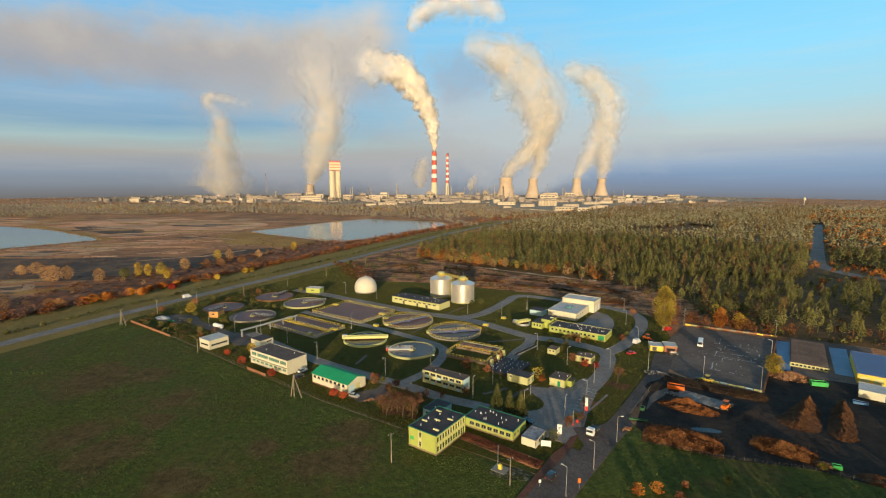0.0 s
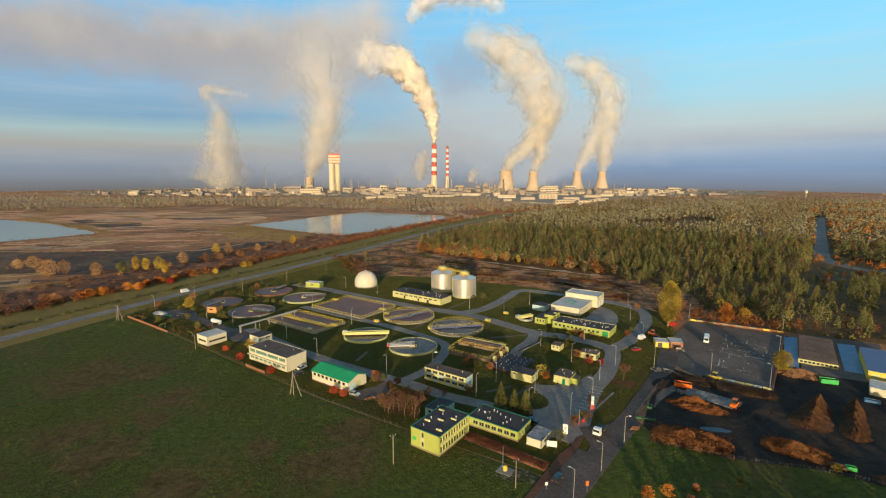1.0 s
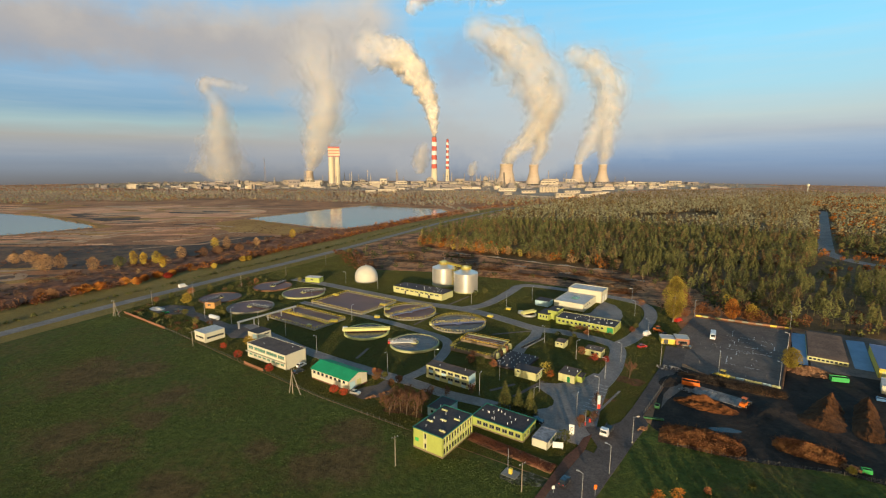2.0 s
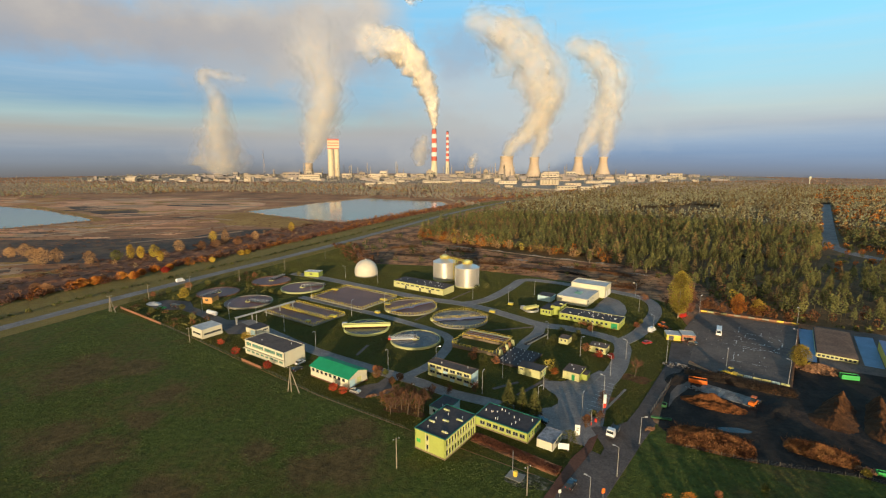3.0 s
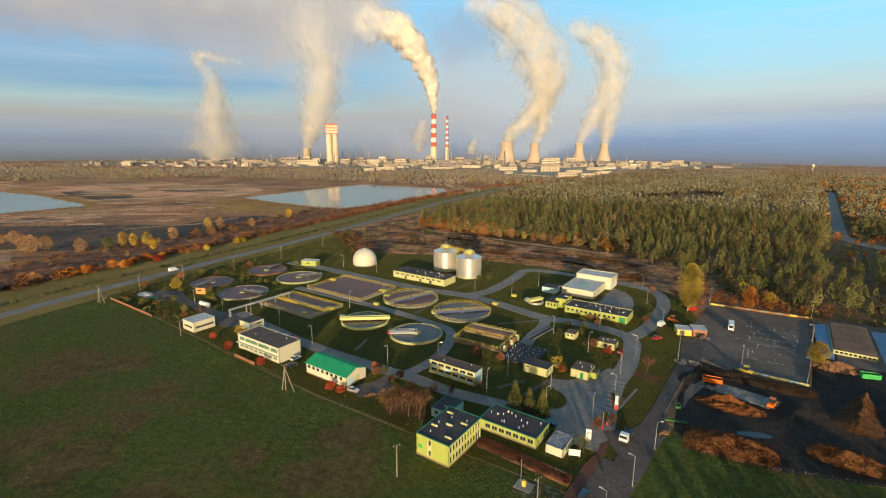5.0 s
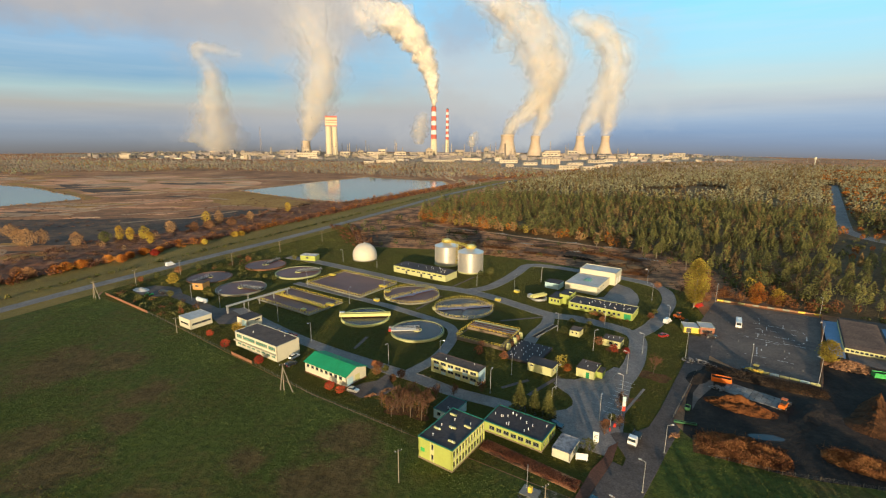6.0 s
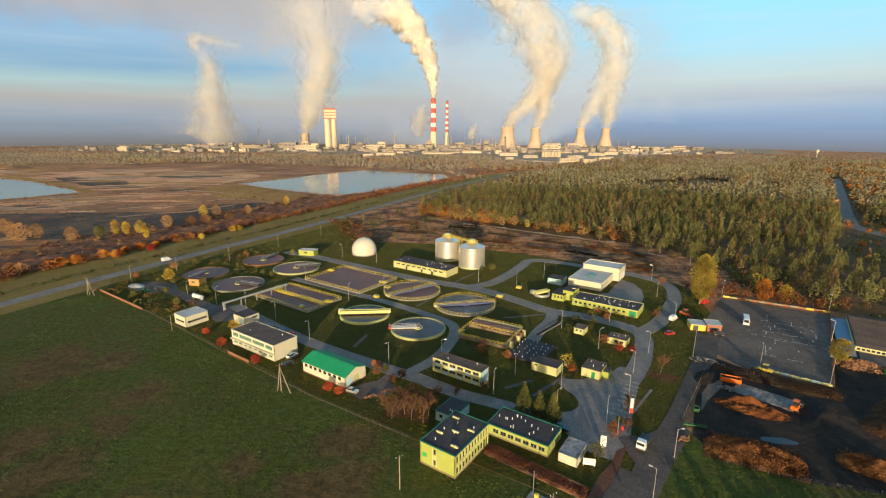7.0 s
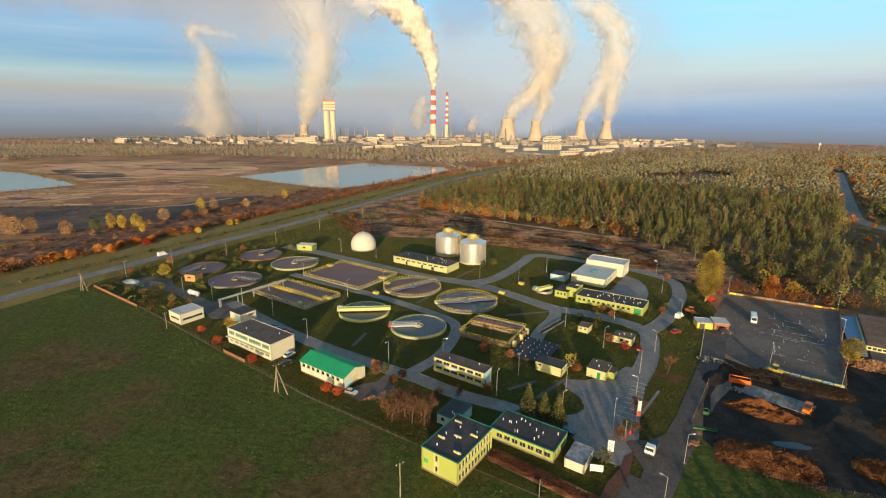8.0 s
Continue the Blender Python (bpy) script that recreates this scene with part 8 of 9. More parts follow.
for i in range(34):
    part("log", lm, None, logs, m=pose(rng.uniform(-1.5, 1.5), (i % 12) * 0.62 - 3.4, 0.28 + 0.5 * (i // 12), 0, 0, rng.uniform(-7, 7)))
copy_thing(logs, pose(126, 190, 0.08, 0, 0, -8))
copy_thing(logs, pose(118, 202, 0.08, 0, 0, 12))
rubble(147.0, 54.0, 7.5, 4.6, 800, "tall pile of broken orange-brown timber", M_SCRAP, -25, 5, 0.55)
rubble(94.0, 58.0, 6.0, 2.4, 70, "grey rubble along the yard edge", M_RUBBLE, -35, 7, 0.4)
for k, (x, y) in enumerate(((-6, 350), (22, 322), (52, 303), (84, 281), (106, 266), (128, 250), (70, 262), (100, 236), (140, 214))):
    rubble(x + 1.5 * (k % 3), y - 3.0, 7.0, 1.3, 55, "pale cut logs and chips beside the forest track", M_RUBBLE, -36, 60 + k, 0.5)
rubble(111.0, -6.6, 3.0, 1.4, 60, "small scrap heap beside the fence", M_SCRAP, -30, 8, 0.4)
rubble(-24.6, 36.4, 2.0, 0.9, 70, "stack of orange firewood beside the hall", M_SCRAP, 30, 9, 0.3)
rubble(-19.9, 39.8, 1.7, 0.8, 60, "stack of orange firewood beside the hall", M_SCRAP, 35, 19, 0.3)
rubble(-30.2, 39.4, 1.1, 0.7, 40, "pale heap of sawn boards beside the hall", M_RUBBLE, 10, 20, 0.3)
rubble(62.5, 14.2, 1.8, 0.9, 40, "pale pile of sawn timber", M_SCRAP, 20, 10, 0.4)


def skip_bin(x, y, turn, L, W, H, material, label):
    root = thing("skip_bin", pose(x, y, 0.13, 0, 0, turn), label, "container", "containers")
    m = Mesh()
    t = 0.12
    m.box(-L / 2, L / 2, -W / 2, W / 2, 0, 0.2).box(-L / 2, L / 2, -W / 2, -W / 2 + t, 0.2, H).box(-L / 2, L / 2, W / 2 - t, W / 2, 0.2, H).box(-L / 2, -L / 2 + t, -W / 2 + t, W / 2 - t, 0.2, H).box(L / 2 - t, L / 2, -W / 2 + t, W / 2 - t, 0.2, H)
    part("shell", m, material, root)
    rb = Mesh().box(-0.06, 0.06, -W / 2 - 0.1, -W / 2 - 0.003, 0.1, H).data("rib", material)
    for i in range(5):
        part("rib", rb, None, root, m=pose(-L / 2 + L * (i + 0.5) / 5, 0, 0))
    part("load", Mesh().box(-L / 2 + t, L / 2 - t, -W / 2 + t, W / 2 - t, 0.21, H * 0.8), M_SOIL, root)
    return root


skip_bin(94.0, 44.4, -28, 6.0, 2.4, 1.6, M_ORANGE, "orange steel skip full of soil")
skip_bin(152.5, 46.6, -18, 5.6, 2.4, 1.7, M_GREENPAINT, "bright green steel skip")
skip_bin(113.2, -8.2, -25, 2.2, 1.3, 1.1, M_GREENPAINT, "small green bin beside the fence")
skip_bin(155.0, 30.5, -35, 4.4, 1.8, 0.9, M_BLUEPAINT, "low blue skip in the soil yard")


# ---- vehicles ----
def wheel_mesh(r, w):
    return Mesh().rod((0, -w / 2, 0), (0, w / 2, 0), r, n=14).data("tyre", M_TYRE), Mesh().rod((0, -w / 2 - 0.02, 0), (0, w / 2 + 0.02, 0), r * 0.55, n=10).data("rim", M_STEEL)


TYRE, RIM = wheel_mesh(0.32, 0.2)
BIGTYRE, BIGRIM = wheel_mesh(0.5, 0.3)


def car(x, y, turn, paint, label, L=4.3, W=1.75, H=1.48, van=False, group="parked cars"):
    root = thing("van" if van else "car", pose(x, y, 0.16, 0, 0, turn), label, "van" if van else "car", group)
    hw = W / 2
    side = [(-L / 2, 0.25), (L / 2, 0.25), (L / 2, 0.7), (L / 2 - 0.15, 0.85), (L * 0.2, 0.98), (-L / 2 + 0.1, 1.0)]
    m = Mesh()
    n = len(side)
    for s in (-hw, hw):
        m.v += [(px, s, pz) for px, pz in side]
    m.f = [tuple(range(n)), tuple(range(2 * n - 1, n - 1, -1))] + [(i, n + i, n + (i + 1) % n, (i + 1) % n) for i in range(n)]
    part("body", m, paint, root)
    cab = [(-L / 2 + 0.15, 0.99), (L * 0.22, 0.99), (L * 0.06, H), (-L * 0.34, H)] if not van else [(-L / 2 + 0.02, 1.0), (L * 0.34, 0.99), (L * 0.2, H), (-L / 2 + 0.08, H)]
    c = Mesh()
    for s, k in ((-hw + 0.06, 0.1), (hw - 0.06, -0.1)):
        c.v += [(px, s + (k if pz > 1.1 else 0), pz) for px, pz in cab]
    c.f = [(0, 1, 2, 3), (7, 6, 5, 4), (0, 4, 5, 1), (1, 5, 6, 2), (2, 6, 7, 3), (3, 7, 4, 0)]
    part("cabin_glass" if not van else "load_box", c, M_GLASS if not van else paint, root)
    part("roof", Mesh().box(cab[3][0] + 0.06, cab[2][0] - 0.06, -hw + 0.18, hw - 0.18, H + 0.003, H + 0.05), paint, root)
    if van:
        part("windscreen", Mesh().box(L * 0.29, L * 0.31, -hw + 0.2, hw - 0.2, 1.15, H - 0.25), M_GLASS, root)
    for sx in (-L * 0.31, L * 0.31):
        for sy in (-hw + 0.08, hw - 0.08):
            w = part("wheel", TYRE, None, root, m=pose(sx, sy, 0.2))
            part("rim", RIM, None, w)
    for sy in (-hw + 0.3, hw - 0.3):
        part("headlight", Mesh().box(L / 2 - 0.05, L / 2 + 0.02, sy - 0.16, sy + 0.16, 0.6, 0.74), M_FRAME, root)
        part("tail_light", Mesh().box(-L / 2 - 0.02, -L / 2 + 0.03, sy - 0.14, sy + 0.14, 0.65, 0.82), M_RED, root)
    return root


car(31.3, -10.9, 52, M_CARDARK, "dark hatchback on the entrance road")
car(30.6, 19.0, -35, M_CARDARK, "dark saloon parked beside the wing")
car(-172.0, 195.0, 60, M_CARWHITE, "white delivery van on the highway", 5.6, 2.0, 2.3, True, "vans")
car(101.2, 97.6, 40, M_CARWHITE, "white van beside the green strip", 5.0, 1.9, 2.1, True, "vans")
car(92.0, 82.0, 20, M_CARRED, "red car parked on the grass strip")
car(112, 81.4, -16, M_CARDARK, "dark car in front of the yard shed")
car(-81.5, 92.5, 60, M_CARDARK, "dark car parked beside the boiler house")
for k, (x, y) in enumerate(((-72.0, 88.4), (-69.8, 86.9), (-67.4, 85.2), (-65.0, 83.5), (-62.6, 81.9))):
    car(x, y, 55, (M_CARDARK, M_CARDARK, M_BLUEPAINT, M_CARDARK, M_CARRED)[k], "dark car parked in a row by the road")
car(-30.6, 39.0, -25, M_SILVER, "silver car parked beside the green-roofed hall", 3.8, 1.65, 1.4)
car(-56.5, 63.5, 60, M_CARWHITE, "pale car parked beside the workshop")
car(-56.0, 57.5, 50, M_CARDARK, "dark car parked beside the workshop")
car(99.6, 171.0, -30, M_CARRED, "red car behind the press hall")
car(127, 118, 30, M_CARRED, "red van in the shade of the poplar", 5.0, 1.9, 2.0, True, "vans")


def lorry(x, y, turn, cab_mat, bed_mat, label, L=7.0):
    root = thing("lorry", pose(x, y, 0.16, 0, 0, turn), label, "lorry")
    part("chassis", Mesh().box(-L / 2, L / 2 - 0.3, -0.5, 0.5, 0.55, 0.85), M_DARKSTEEL, root)
    cab = part("cab", Mesh().box(L / 2 - 1.9, L / 2, -1.15, 1.15, 0.6, 2.75, 0.12), cab_mat, root)
    part("windscreen", Mesh().box(L / 2 - 0.1, L / 2 + 0.03, -0.95, 0.95, 1.65, 2.4), M_GLASS, cab)
    part("bumper", Mesh().box(L / 2 - 0.05, L / 2 + 0.12, -1.15, 1.15, 0.45, 0.8), M_DARKSTEEL, cab)
    part("load_bed", Mesh().box(-L / 2, L / 2 - 2.1, -1.15, 1.15, 0.86, 1.0).box(-L / 2, L / 2 - 2.1, -1.15, -1.05, 1.0, 1.6).box(-L / 2, L / 2 - 2.1, 1.05, 1.15, 1.0, 1.6), bed_mat, root)
    for sx in (-L * 0.34, -L * 0.18, L * 0.3):
        for sy in (-0.95, 0.95):
            w = part("wheel", BIGTYRE, None, root, m=pose(sx, sy, 0.5))
            part("rim", BIGRIM, None, w)
    return root


lorry(50.6, 12.0, 232, M_CARWHITE, M_DARKSTEEL, "white-cabbed lorry driving out on the entrance road")
skip_bin(73.4, 27.6, 58, 2.2, 1.4, 1.0, M_SHADEGREEN, "small green bin inside the yard gate, darkened as in shade")
skip_bin(68.8, 20.0, -18, 6.0, 0.8, 0.5, M_SHADEGREEN, "long low green trough beside the yard gate")


def bus(x, y, turn):
    root = thing("bus", pose(x, y, 0.15, 0, 0, turn), "white bus parked in the driving yard", "bus")
    L, W, H = 8.0, 2.3, 2.7
    body = part("body", Mesh().box(-L / 2, L / 2, -W / 2, W / 2, 0.35, H, 0.08), M_CARWHITE, root)
    part("stripe", Mesh().box(-L / 2 + 0.1, L / 2 - 0.1, -W / 2 - 0.02, W / 2 + 0.02, 0.75, 0.95), M_RED, body)
    for s in (-1, 1):
        for i in range(6):
            x0 = -L / 2 + 0.35 + 1.28 * i
            part("side_window", Mesh().box(x0, x0 + 1.15, s * (W / 2 - 0.03) - 0.03, s * (W / 2 - 0.03) + 0.03, 1.45, 2.4), M_GLASS, body)
    for s in (-1, 1):
        part("end_window", Mesh().box(s * (L / 2 - 0.05) - 0.03, s * (L / 2 - 0.05) + 0.04, -W / 2 + 0.25, W / 2 - 0.25, 1.35, 2.5), M_GLASS, body)
    part("roof_hatch", Mesh().box(-2.6, -1.6, -0.4, 0.4, H + 0.003, H + 0.12), M_FRAME, body)
    part("roof_hatch", Mesh().box(1.4, 2.4, -0.4, 0.4, H + 0.003, H + 0.12), M_FRAME, body)
    for sx in (-L * 0.28, L * 0.3):
        for sy in (-W / 2 + 0.18, W / 2 - 0.18):
            w = part("wheel", BIGTYRE, None, root, m=pose(sx, sy, 0.42))
            part("rim", BIGRIM, None, w)


bus(131.5, 94.0, 58)


def loader(x, y, turn, paint, label):
    root = thing("wheel_loader", pose(x, y, 0.12, 0, 0, turn), label, "loader", "loaders")
    part("body", Mesh().box(-2.4, 0.6, -0.9, 0.9, 0.7, 1.7, 0.1).box(0.6, 2.0, -0.7, 0.7, 0.7, 1.4, 0.1), paint, root)
    part("cab", Mesh().box(-0.9, 0.6, -0.75, 0.75, 1.7, 3.0, 0.12), M_GLASS, root)
    part("cab_roof", Mesh().box(-1.0, 0.7, -0.8, 0.8, 3.003, 3.12), paint, root)
    part("lift_arm", Mesh().rod((1.2, -0.6, 1.4), (3.2, -0.6, 0.6), 0.12, n=5).rod((1.2, 0.6, 1.4), (3.2, 0.6, 0.6), 0.12, n=5), paint, root)
    part("bucket", Mesh().box(3.1, 4.0, -1.3, 1.3, 0.05, 0.9, 0.12), M_DARKSTEEL, root)
    for sx in (-1.5, 1.4):
        for sy in (-0.95, 0.95):
            w = part("wheel", BIGTYRE, None, root, m=pose(sx, sy, 0.5))
            part("rim", BIGRIM, None, w)


loader(103.5, 27.8, 40, M_ORANGE, "orange wheel loader beside the soil heaps")
loader(108.6, 101.8, -60, M_ORANGE, "orange loader beside the green strip")
loader(109.5, 50.2, 130, M_YELLOW, "yellow loader at the yard's edge")


# ---- posts, lamps, fences ----
def street_lamp(h=8.2):
    root = thing("street_lamp", pose(56.3, 6.9, 0.05), "grey steel street lamp with a single arm", "street lamp", "street lamps")
    part("pole", Mesh().rod((0, 0, 0), (0, 0, h), 0.1, 0.06, n=8), M_STEEL, root)
    part("base", Mesh().turned([(0.26, 0), (0.26, 0.25), (0.15, 0.4)], 8), M_KERB, root)
    arm = part("arm", Mesh().rod((0, 0, h - 0.02), (1.1, 0, h + 0.2), 0.06, n=6), M_STEEL, root)
    part("lantern", Mesh().box(0.9, 1.7, -0.17, 0.17, h + 0.1, h + 0.32, 0.06), M_STEEL, arm)
    return root


lamp = street_lamp()
for x, y, a in ((44.3, -7.3, 140), (33.3, -18.7, 140), (55.4, 33.8, 150), (63.7, 50.2, 150), (13.9, 37.5, 60), (22.8, 49.6, 240), (36.0, 40.0, 30), (30.9, 26.0, 30), (49.0, 88.4, 200), (58.1, 69.2, 20), (71.5, 94.2, 100), (76.0, 65.9, 150), (101.1, 96.2, 120), (43.9, 21.2, 60),
                (-73.9, 99.9, 240), (-53.7, 77.9, 240), (-91.4, 112.2, 300), (-107.6, 118.3, 60), (-125.5, 127.4, 30), (-73.9, 151.1, 120), (-20.8, 58.0, 240), (-2.0, 60.0, 0), (40.0, 146.0, 40), (58.0, 160.0, 60), (20.0, 152.0, 200), (-40.0, 190.0, 200), (-64.0, 205.0, 200), (108, 128, 120), (118, 156, 160), (-30, 136, 60), (-46, 123, 60)):
    copy_thing(lamp, pose(x, y, 0.05, 0, 0, a))
tall = street_lamp(9.5)
tall.matrix_basis = pose(91.2, 62.6, 0.05, 0, 0, 60)
tall["label"] = "tall rusty lamp post beside the driving yard"
for x, y, a in ((109.0, 52.0, 60), (126.0, 42.0, 120), (176.5, 104.0, 200), (140.0, 126.0, 250), (152, 73, 140)):
    copy_thing(tall, pose(x, y, 0.05, 0, 0, a))


def power_pole(x, y, h, label="weathered wooden power pole in the meadow", legs=0):
    root = thing("power_pole", pose(x, y, 0.03, 0, 0, 30), label, "power pole", "power poles")
    part("pole", Mesh().rod((0, 0, 0), (0, 0, h), 0.16, 0.11, n=8), M_WOODPOLE, root)
    for i in range(legs):
        a, reach = ((-0.9, 3.4), (2.4, 1.3))[i]
        part("strut", Mesh().rod((reach * math.cos(a), reach * math.sin(a), 0), (0, 0, h * 0.9), 0.16, 0.12, n=8), M_WOODPOLE, root)
    part("crossarm", Mesh().box(-0.9, 0.9, -0.07, 0.07, h - 0.5, h - 0.36), M_DARKSTEEL, root)
    for s in (-0.8, 0, 0.8):
        part("insulator", Mesh().turned([(0.07, h - 0.36), (0.1, h - 0.2), (0.04, h - 0.1)], 6, x=s), M_FRAME, root)
    return root


power_pole(-12.9, -3.1, 9.0)
power_pole(-53.2, 40.0, 9.5, "braced concrete power pole by the fence", 2)
power_pole(-176.0, 131.6, 9.0, "braced concrete power pole by the highway", 2)
power_pole(19.6, -14.0, 8.0, "concrete power pole near the footpath")
for x, y in ((-168.3, 152.9), (-155.0, 174.2), (-132.8, 195.0), (-113.2, 229.6), (-92, 268), (-66, 318), (-36, 380), (4, 470)):
    power_pole(x, y, 9.0, "grey power pole along the highway")
power_pole(-112.0, 87.0, 7.0, "short wooden pole beside the screen house")

# the works' edge along the meadow: wire on thin posts, with two stretches of slab fence
M_WIRE = surface("fence_wire", (0.16, 0.14, 0.11), rough=0.7)
fence = thing("fence", pose(0, 0, 0), "thin wire fence on posts with red-brown slabs", "fence")
slab = Mesh().box(0.08, 2.42, -0.06, 0.06, 0.0, 1.15).data("slab", M_FENCE)
fpost = Mesh().box(-0.09, 0.09, -0.09, 0.09, 0.0, 1.3).data("fence_post", M_FENCE)
wire = Mesh()
for z in (0.3, 0.65, 1.0):
    wire.rod((0, 0, z), (2.5, 0, z), 0.03, n=3)
wire = wire.data("wire", M_WIRE)
wpost = Mesh().rod((0, 0, 0), (0, 0, 1.3), 0.05, n=6).data("fence_post", M_WIRE)
stops = [(-174.5, 137.2), (-137.7, 110.4), (-115.5, 93.4), (-80.9, 66.6), (-70.4, 58.8), (-43.4, 36.6), (-11.3, 15.2)]
for k, ((ax, ay), (bx, by)) in enumerate(zip(stops, stops[1:])):
    n = int(math.hypot(bx - ax, by - ay) / 2.5)
    a = math.degrees(math.atan2(by - ay, bx - ax))
    for i in range(n):
        p = pose(ax + (bx - ax) * i / n, ay + (by - ay) * i / n, 0.04, 0, 0, a)
        part("fence_post", fpost if k in (0, 3) else wpost, None, fence, m=p)
        part("slab" if k in (0, 3) else "wire", slab if k in (0, 3) else wire, None, fence, m=p)

yf = thing("yard_fence", pose(0, 0, 0), "boarded yard fence with painted panels and posts", "fence")
pan = [Mesh().box(0.06, 2.9, -0.05, 0.05, 0.1, 1.0).data("panel", k) for k in (M_YELLOW, M_TANKWALL, M_RIM, M_FENCE, M_FENCE)]
ring = [(141, 126.5), (178, 104.5), (127, 41.5)]
for (ax, ay), (bx, by) in zip(ring, ring[1:]):
    n = int(math.hypot(bx - ax, by - ay) / 3.0)
    a = math.degrees(math.atan2(by - ay, bx - ax))
    for i in range(n):
        p = pose(ax + (bx - ax) * i / n, ay + (by - ay) * i / n, 0.1, 0, 0, a)
        part("fence_post", fpost, None, yf, m=p)
        part("panel", pan[(i * 7 + i // 3) % 5 if ay > 110 else 4], None, yf, m=p)
sf = thing("kerb_wall", pose(0, 0, 0), "pale green barrier boards along the yard's low edge", "barrier")
bar = [Mesh().box(0.1, 2.8, -0.2, 0.2, 0.0, 0.8, 0.06).data("barrier_block", k) for k in (M_LIMERAIL, M_PALEBLUE, M_CREAM)]
for i in range(6):
    part("barrier_block", bar[i % 3], None, sf, m=pose(111.5 + 2.35 * i, 50.4 - 1.65 * i, 0.1, 0, 0, -35 + rng.uniform(-4, 4)))

bf = thing("boundary_fence", pose(0, 0, 0), "sagging wire fence on thin grey posts", "fence")
stops = [(68.7, 4.6), (81.6, -1.8), (92.0, -4.8), (106.3, -9.2), (118.5, -15.6), (150, -31)]
for (ax, ay), (bx, by) in zip(stops, stops[1:]):
    n = max(1, int(math.hypot(bx - ax, by - ay) / 2.5))
    a = math.degrees(math.atan2(by - ay, bx - ax))
    for i in range(n):
        p = pose(ax + (bx - ax) * i / n, ay + (by - ay) * i / n, 0.04, rng.uniform(-4, 4), 0, a)
        part("fence_post", wpost, None, bf, m=p)
        part("wire", wire, None, bf, m=p)

df = thing("drive_fence", pose(0, 0, 0), "dark wire fence on posts along the soil yard's drive", "fence")
for i in range(15):
    p = pose(66.7 + 23.5 * i / 15, 22.9 + 29.6 * i / 15, 0.04, rng.uniform(-2, 2), 0, 51.6)
    part("fence_post", wpost, None, df, m=p)
    part("wire", wire, None, df, m=p)

# open drain beside the filter block
drain = thing("drain_channel", pose(43.5, 88.1, 0.05, 0, 0, 46.4), "open drain with pale kerbs and dark grating bars", "drain")
for w in (-1.1, 0.85):
    part("kerb", Mesh().box(-8.7, 8.7, w, w + 0.25, 0, 0.5), M_KERB, drain)
part("bed", Mesh().box(-8.7, 8.7, -0.84, 0.84, 0, 0.1), M_DARKBRUSH, drain)
for i in range(24):
    part("grating_bar", Mesh().box(-8.5 + 0.74 * i, -8.36 + 0.74 * i, -0.84, 0.84, 0.34, 0.42), M_DARKSTEEL, drain)

# cones and painted lines of the driving yard
cone = thing("traffic_cone", pose(120, 80, 0.14), "small white marker post in the driving yard", "cone", "yard markers")
part("post", Mesh().turned([(0.07, 0.05), (0.05, 0.6), (0.025, 0.63)], 8), M_KERB, cone)
part("foot", Mesh().box(-0.16, 0.16, -0.16, 0.16, 0, 0.05), M_TYRE, cone)
yp = [(106, 50), (125.4, 41), (174, 102), (139, 123), (118, 98), (104, 70)]
cg = np.random.default_rng(3)
spots = scatter(yp, 7.6, cg)
for x, y in spots[:70]:
    copy_thing(cone, pose(float(x), float(y), 0.14))
def worn_lines(spans, z, width, g):
    """Painted lines, worn away into broken strokes."""
    m = Mesh()
    for (ax, ay), (bx, by) in spans:
        p, q = Vector((ax, ay)), Vector((bx, by))
        d = (q - p).normalized()
        n = Vector((-d.y, d.x)) * width / 2
        s = 0.0
        while s < (q - p).length:
            L = g.uniform(0.5, 2.2)
            if g.random() < 0.62:
                e = Vector((g.uniform(-0.08, 0.08), g.uniform(-0.08, 0.08)))
                b = len(m.v)
                m.v += [(*(p + d * k + t * n * g.uniform(0.6, 1.1) + e), z) for k, t in ((s, -1), (s + L, -1), (s + L, 1), (s, 1))]
                m.f.append((b, b + 1, b + 2, b + 3))
            s += L + g.uniform(0.1, 0.8)
    return m


M_WORN = surface("worn_line_paint", (0.80, 0.77, 0.73), (0.48, 0.45, 0.42), 0.4, 3.0, rough=0.9)
lg = random.Random(8)
spans = []
for k in range(7):                               # the bays and lanes of the test course, in the works' grid
    c = Vector((116, 66)) + EV * (6.5 * k) + EU * (1.5 * (k % 3))
    spans.append((tuple(c), tuple(c + EU * lg.uniform(12, 26))))
    spans.append((tuple(c + EU * 4), tuple(c + EU * 4 + EV * lg.uniform(4, 9))))
    spans.append((tuple(c + EU * 13), tuple(c + EU * 13 + EV * lg.uniform(3, 7))))
for k in range(16):                              # a curved lane through the middle
    a0, a1 = radians(200 + 9 * k), radians(209 + 9 * k)
    spans.append(((140 + 15 * math.cos(a0), 92 + 19 * math.sin(a0)), (140 + 15 * math.cos(a1), 92 + 19 * math.sin(a1))))
spans = [q for q in spans if all(inside(yp, np.array([p[0]]), np.array([p[1]]))[0] for p in q)]
setting("yard_lines", worn_lines(spans, 0.138, 0.32, lg), M_WORN, "worn white lane lines of the driving yard", "marking")
bays = Mesh()
for k in range(9):
    p = Vector((49.0 + 1.55 * k, 25.5 + 2.3 * k))
    d, n = Vector((-0.82, 0.57)) * 2.3, Vector((0.57, 0.82)) * 0.07
    b = len(bays.v)
    bays.v += [(*(p + s * d + t * n), 0.153) for s, t in ((-1, -1), (1, -1), (1, 1), (-1, 1))]
    bays.f.append((b, b + 1, b + 2, b + 3))
setting("parking_lines", bays, M_FRAME, "white parking bay lines on the forecourt", "marking")

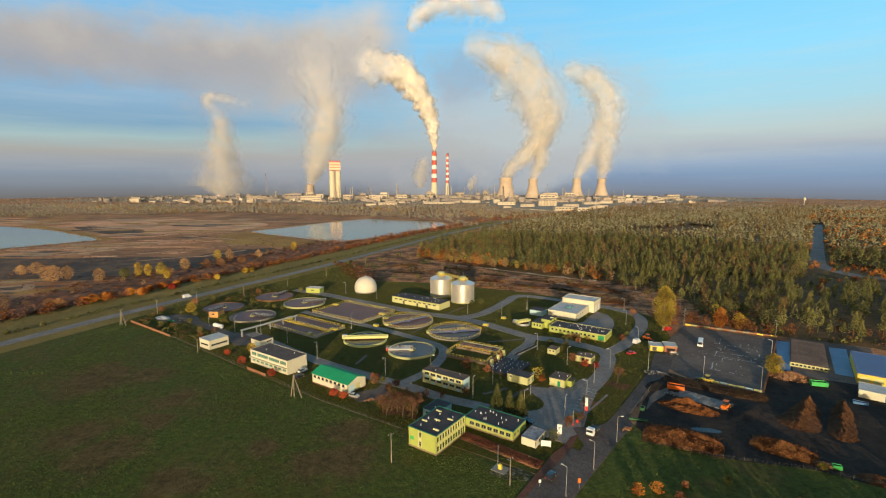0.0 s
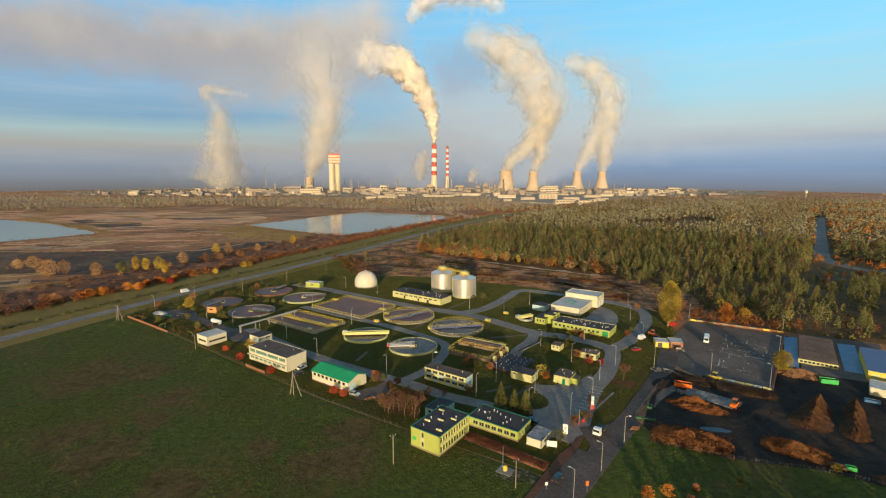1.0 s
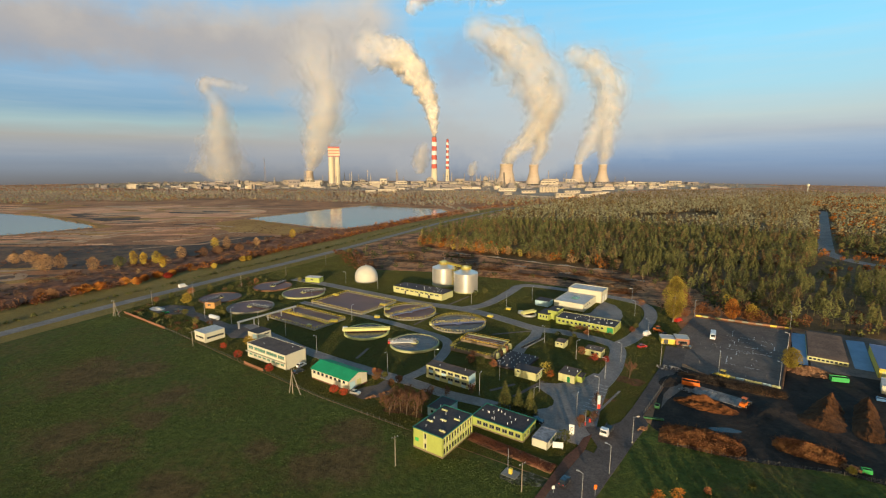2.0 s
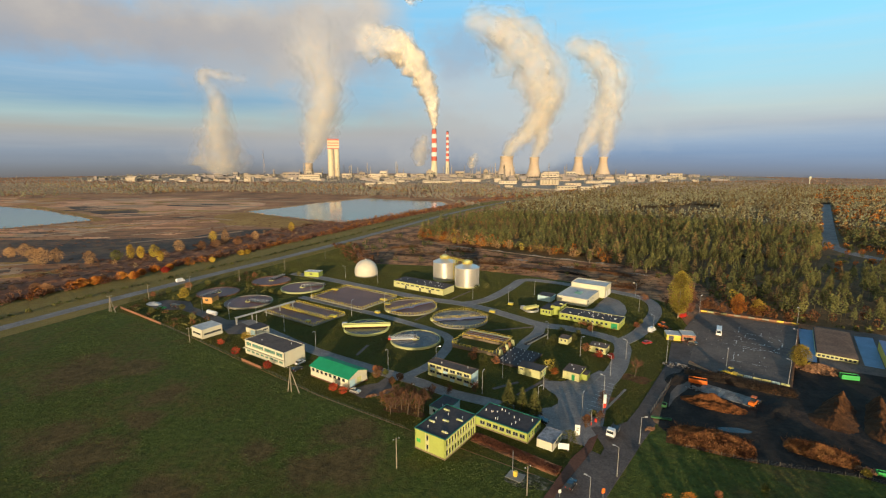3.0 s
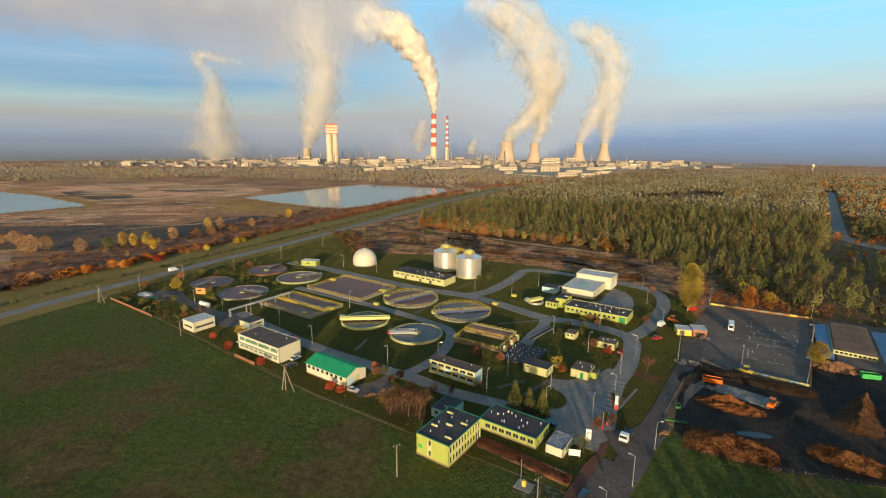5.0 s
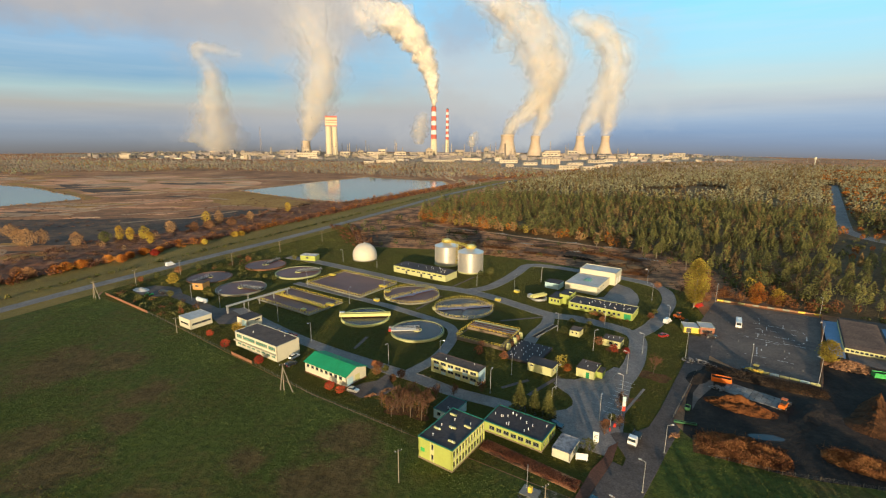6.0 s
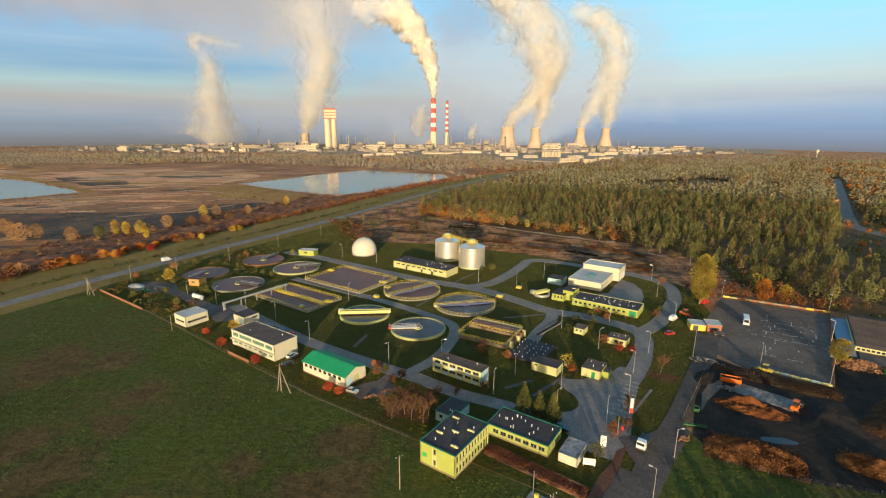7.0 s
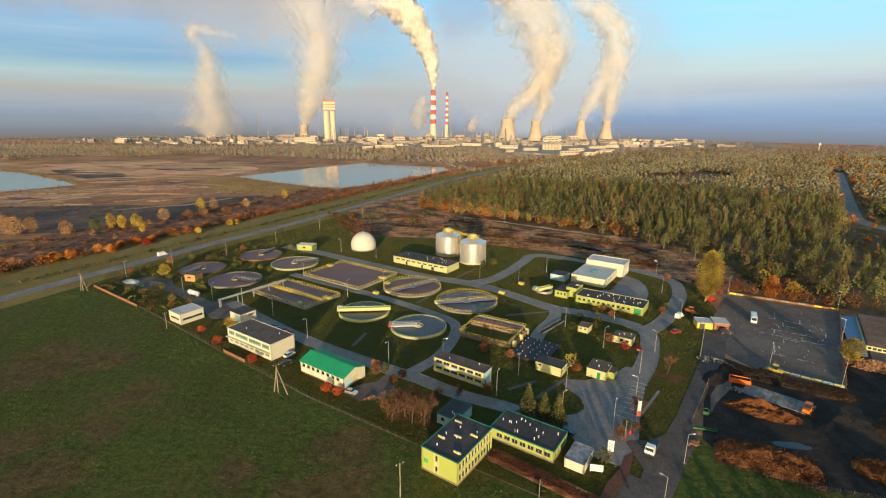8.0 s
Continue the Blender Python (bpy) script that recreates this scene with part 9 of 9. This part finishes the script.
# kerbs of the service roads
for nm, (line, w) in lines.items():
    m = Mesh()
    n = len(line)
    for s in (-1, 1):
        for i in range(n - 1):
            p, q = line[i], line[i + 1]
            d = (q - p).normalized()
            o = Vector((-d.y, d.x)) * s * (w / 2 + 0.09)
            e = Vector((-d.y, d.x)) * 0.09
            mid = (p + q) / 2 + o
            if any(min((mid - r).length for r in l2) < w2 / 2 + 0.3 for k2, (l2, w2) in lines.items() if k2 != nm):
                continue
            b = len(m.v)
            m.v += [(*(k + o + f * e), z) for k in (p, q) for f in (-1, 1) for z in (0.02, 0.21)]
            m.f += [tuple(b + j for j in t) for t in ((0, 1, 5, 4), (2, 6, 7, 3), (1, 3, 7, 5))]
    setting("kerb", m, M_KERB, "pale concrete kerb along the service road", "kerb")

# signs and small fittings by the gate
sg = thing("sign_pylon", pose(39.4, 11.0, 0.05, 0, 0, -20), "tall white sign pylon at the gate", "sign")
part("panel", Mesh().box(-0.75, 0.75, -0.12, 0.12, 0.6, 3.6), M_FRAME, sg)
part("text_bars", Mesh().box(-0.5, 0.5, -0.15, -0.123, 2.6, 2.75).box(-0.5, 0.3, -0.15, -0.123, 2.2, 2.32).box(-0.5, 0.5, -0.15, -0.123, 1.8, 1.92), M_DARKSTEEL, sg)
part("foot", Mesh().box(-0.5, 0.5, -0.2, 0.2, 0, 0.6), M_KERB, sg)
sg = thing("sign_board", pose(33.4, 3.9, 0.05, 0, 0, -12), "blank white sign board beside the gatehouse", "sign")
part("panel", Mesh().box(-1.5, 1.5, -0.08, 0.08, 0.5, 2.3), M_FRAME, sg)
for s in (-1.3, 1.3):
    part("leg", Mesh().box(s - 0.08, s + 0.08, 0.09, 0.25, 0, 2.2), M_STEEL, sg)
fl = thing("banner_post", pose(51.9, 24.8, 0.05), "tall post with red, white and blue banner", "banner")
part("post", Mesh().rod((0, 0, 0), (0, 0, 6.5), 0.09, n=8), M_STEEL, fl)
for z, k in ((1.2, M_RED), (2.8, M_FRAME), (4.4, M_PALEBLUE)):
    part("banner", Mesh().box(0.1, 1.0, -0.03, 0.03, z, z + 1.55), k, fl)
gp = thing("gate_post", pose(45.4, 16.6, 0.05), "slim gate post with red foot", "post")
part("post", Mesh().rod((0, 0, 1.2), (0, 0, 5.5), 0.09, n=8), M_STEEL, gp)
part("foot", Mesh().rod((0, 0, 0), (0, 0, 1.2), 0.16, n=8), M_RED, gp)
gr = thing("barrier_gate", pose(47.5, 18.5, 0.05, 0, 0, 50), "red and white gate barrier", "barrier")
part("housing", Mesh().box(-0.3, 0.3, -0.3, 0.3, 0, 1.2), M_RED, gr)
for i in range(8):
    part("boom_section", Mesh().box(0.3 + 0.8 * i, 1.1 + 0.8 * i, -0.06, 0.06, 0.95, 1.1), M_RED if i % 2 else M_FRAME, gr)
rs = thing("road_sign", pose(37.6, -15.8, 0.16, 0, 0, 10), "orange road sign on a post", "sign")
part("post", Mesh().rod((0, 0, 0), (0, 0, 2.0), 0.05, n=6), M_STEEL, rs)
part("plate", Mesh().box(-0.4, 0.4, -0.03, 0.03, 1.6, 2.9), M_ORANGE, rs)
rs = thing("road_sign", pose(27.4, -14.8, 0.16, 0, 0, 10), "small white sign beside the footway", "sign")
part("post", Mesh().rod((0, 0, 0), (0, 0, 1.9), 0.05, n=6), M_STEEL, rs)
part("plate", Mesh().box(-0.35, 0.35, -0.03, 0.03, 1.1, 2.0), M_FRAME, rs)
ms = thing("metering_station", pose(18.0, -6.9, 0.05, 0, 0, SITE), "yellow metering cabinet on a kerbed pad", "cabinet")
part("pad", Mesh().box(-2.1, 2.1, -1.7, 1.7, 0, 0.18), M_KERB, ms)
part("cabinet", Mesh().box(-0.45, 0.45, -0.4, 0.4, 0.183, 1.6, 0.03), M_YELLOW, ms)
part("mast", Mesh().rod((-1.2, 0.8, 0.18), (-1.2, 0.8, 6.5), 0.08, n=6), M_STEEL, ms)
setting("rubble_patch", Mesh().poly(blob(20.5, -8.5, 6.0, 3.2, -20, seed=9), 0.0, 0.07), M_SPECKLE, "pale patch of bare stony ground", "ground")
for x, y, s in ((-29.0, 141.0, 3.0), (-66, 113, 2.2), (40.5, 141.0, 2.6), (-33, 127, 2.6), (28.5, 127.5, 2.8), (62, 128, 2.0)):
    cb = thing("pump_cabinet", pose(x, y, 0.1, 0, 0, SITE), "small yellow pump cabinet beside the road", "cabinet", "pump cabinets")
    part("housing", Mesh().box(-s / 2, s / 2, -s / 3, s / 3, 0, 1.1, 0.05), M_RAIL, cb)
    part("lid", Mesh().box(-s / 2 - 0.08, s / 2 + 0.08, -s / 3 - 0.08, s / 3 + 0.08, 1.103, 1.2), M_CREAM, cb)

# by the old tanks: a tarpaulin heap, a tank on legs, parked cars
heap("tarpaulin_heap", -161.0, 145.0, 5.0, 3.0, 1.5, -25, M_ROOFPALE, "heap under a pale grey tarpaulin", "heap", 0.5, 31)
car(-151.5, 135.6, 40, M_GREENPAINT, "bright green parked car beside the old tanks")
car(-147.0, 140.6, 30, M_CARDARK, "dark parked car beside the old tanks")
car(-143.6, 139.0, 30, M_CARDARK, "dark parked car beside the old tanks")
ft = thing("fuel_tank", pose(-119.2, 124.6, 0.1, 0, 0, -32), "white cylindrical fuel tank lying on saddles", "tank")
part("shell", Mesh().rod((-3.4, 0, 1.5), (3.4, 0, 1.5), 1.05, n=20), M_CARWHITE, ft)
for sx in (-2.2, 2.2):
    part("saddle", Mesh().box(sx - 0.25, sx + 0.25, -0.9, 0.9, 0, 0.75, 0.05), M_KERB, ft)
part("dome_end", Mesh().rod((3.4, 0, 1.5), (3.8, 0, 1.5), 1.04, 0.5, n=20), M_CARWHITE, ft)
part("dome_end", Mesh().rod((-3.4, 0, 1.5), (-3.8, 0, 1.5), 1.04, 0.5, n=20), M_CARWHITE, ft)
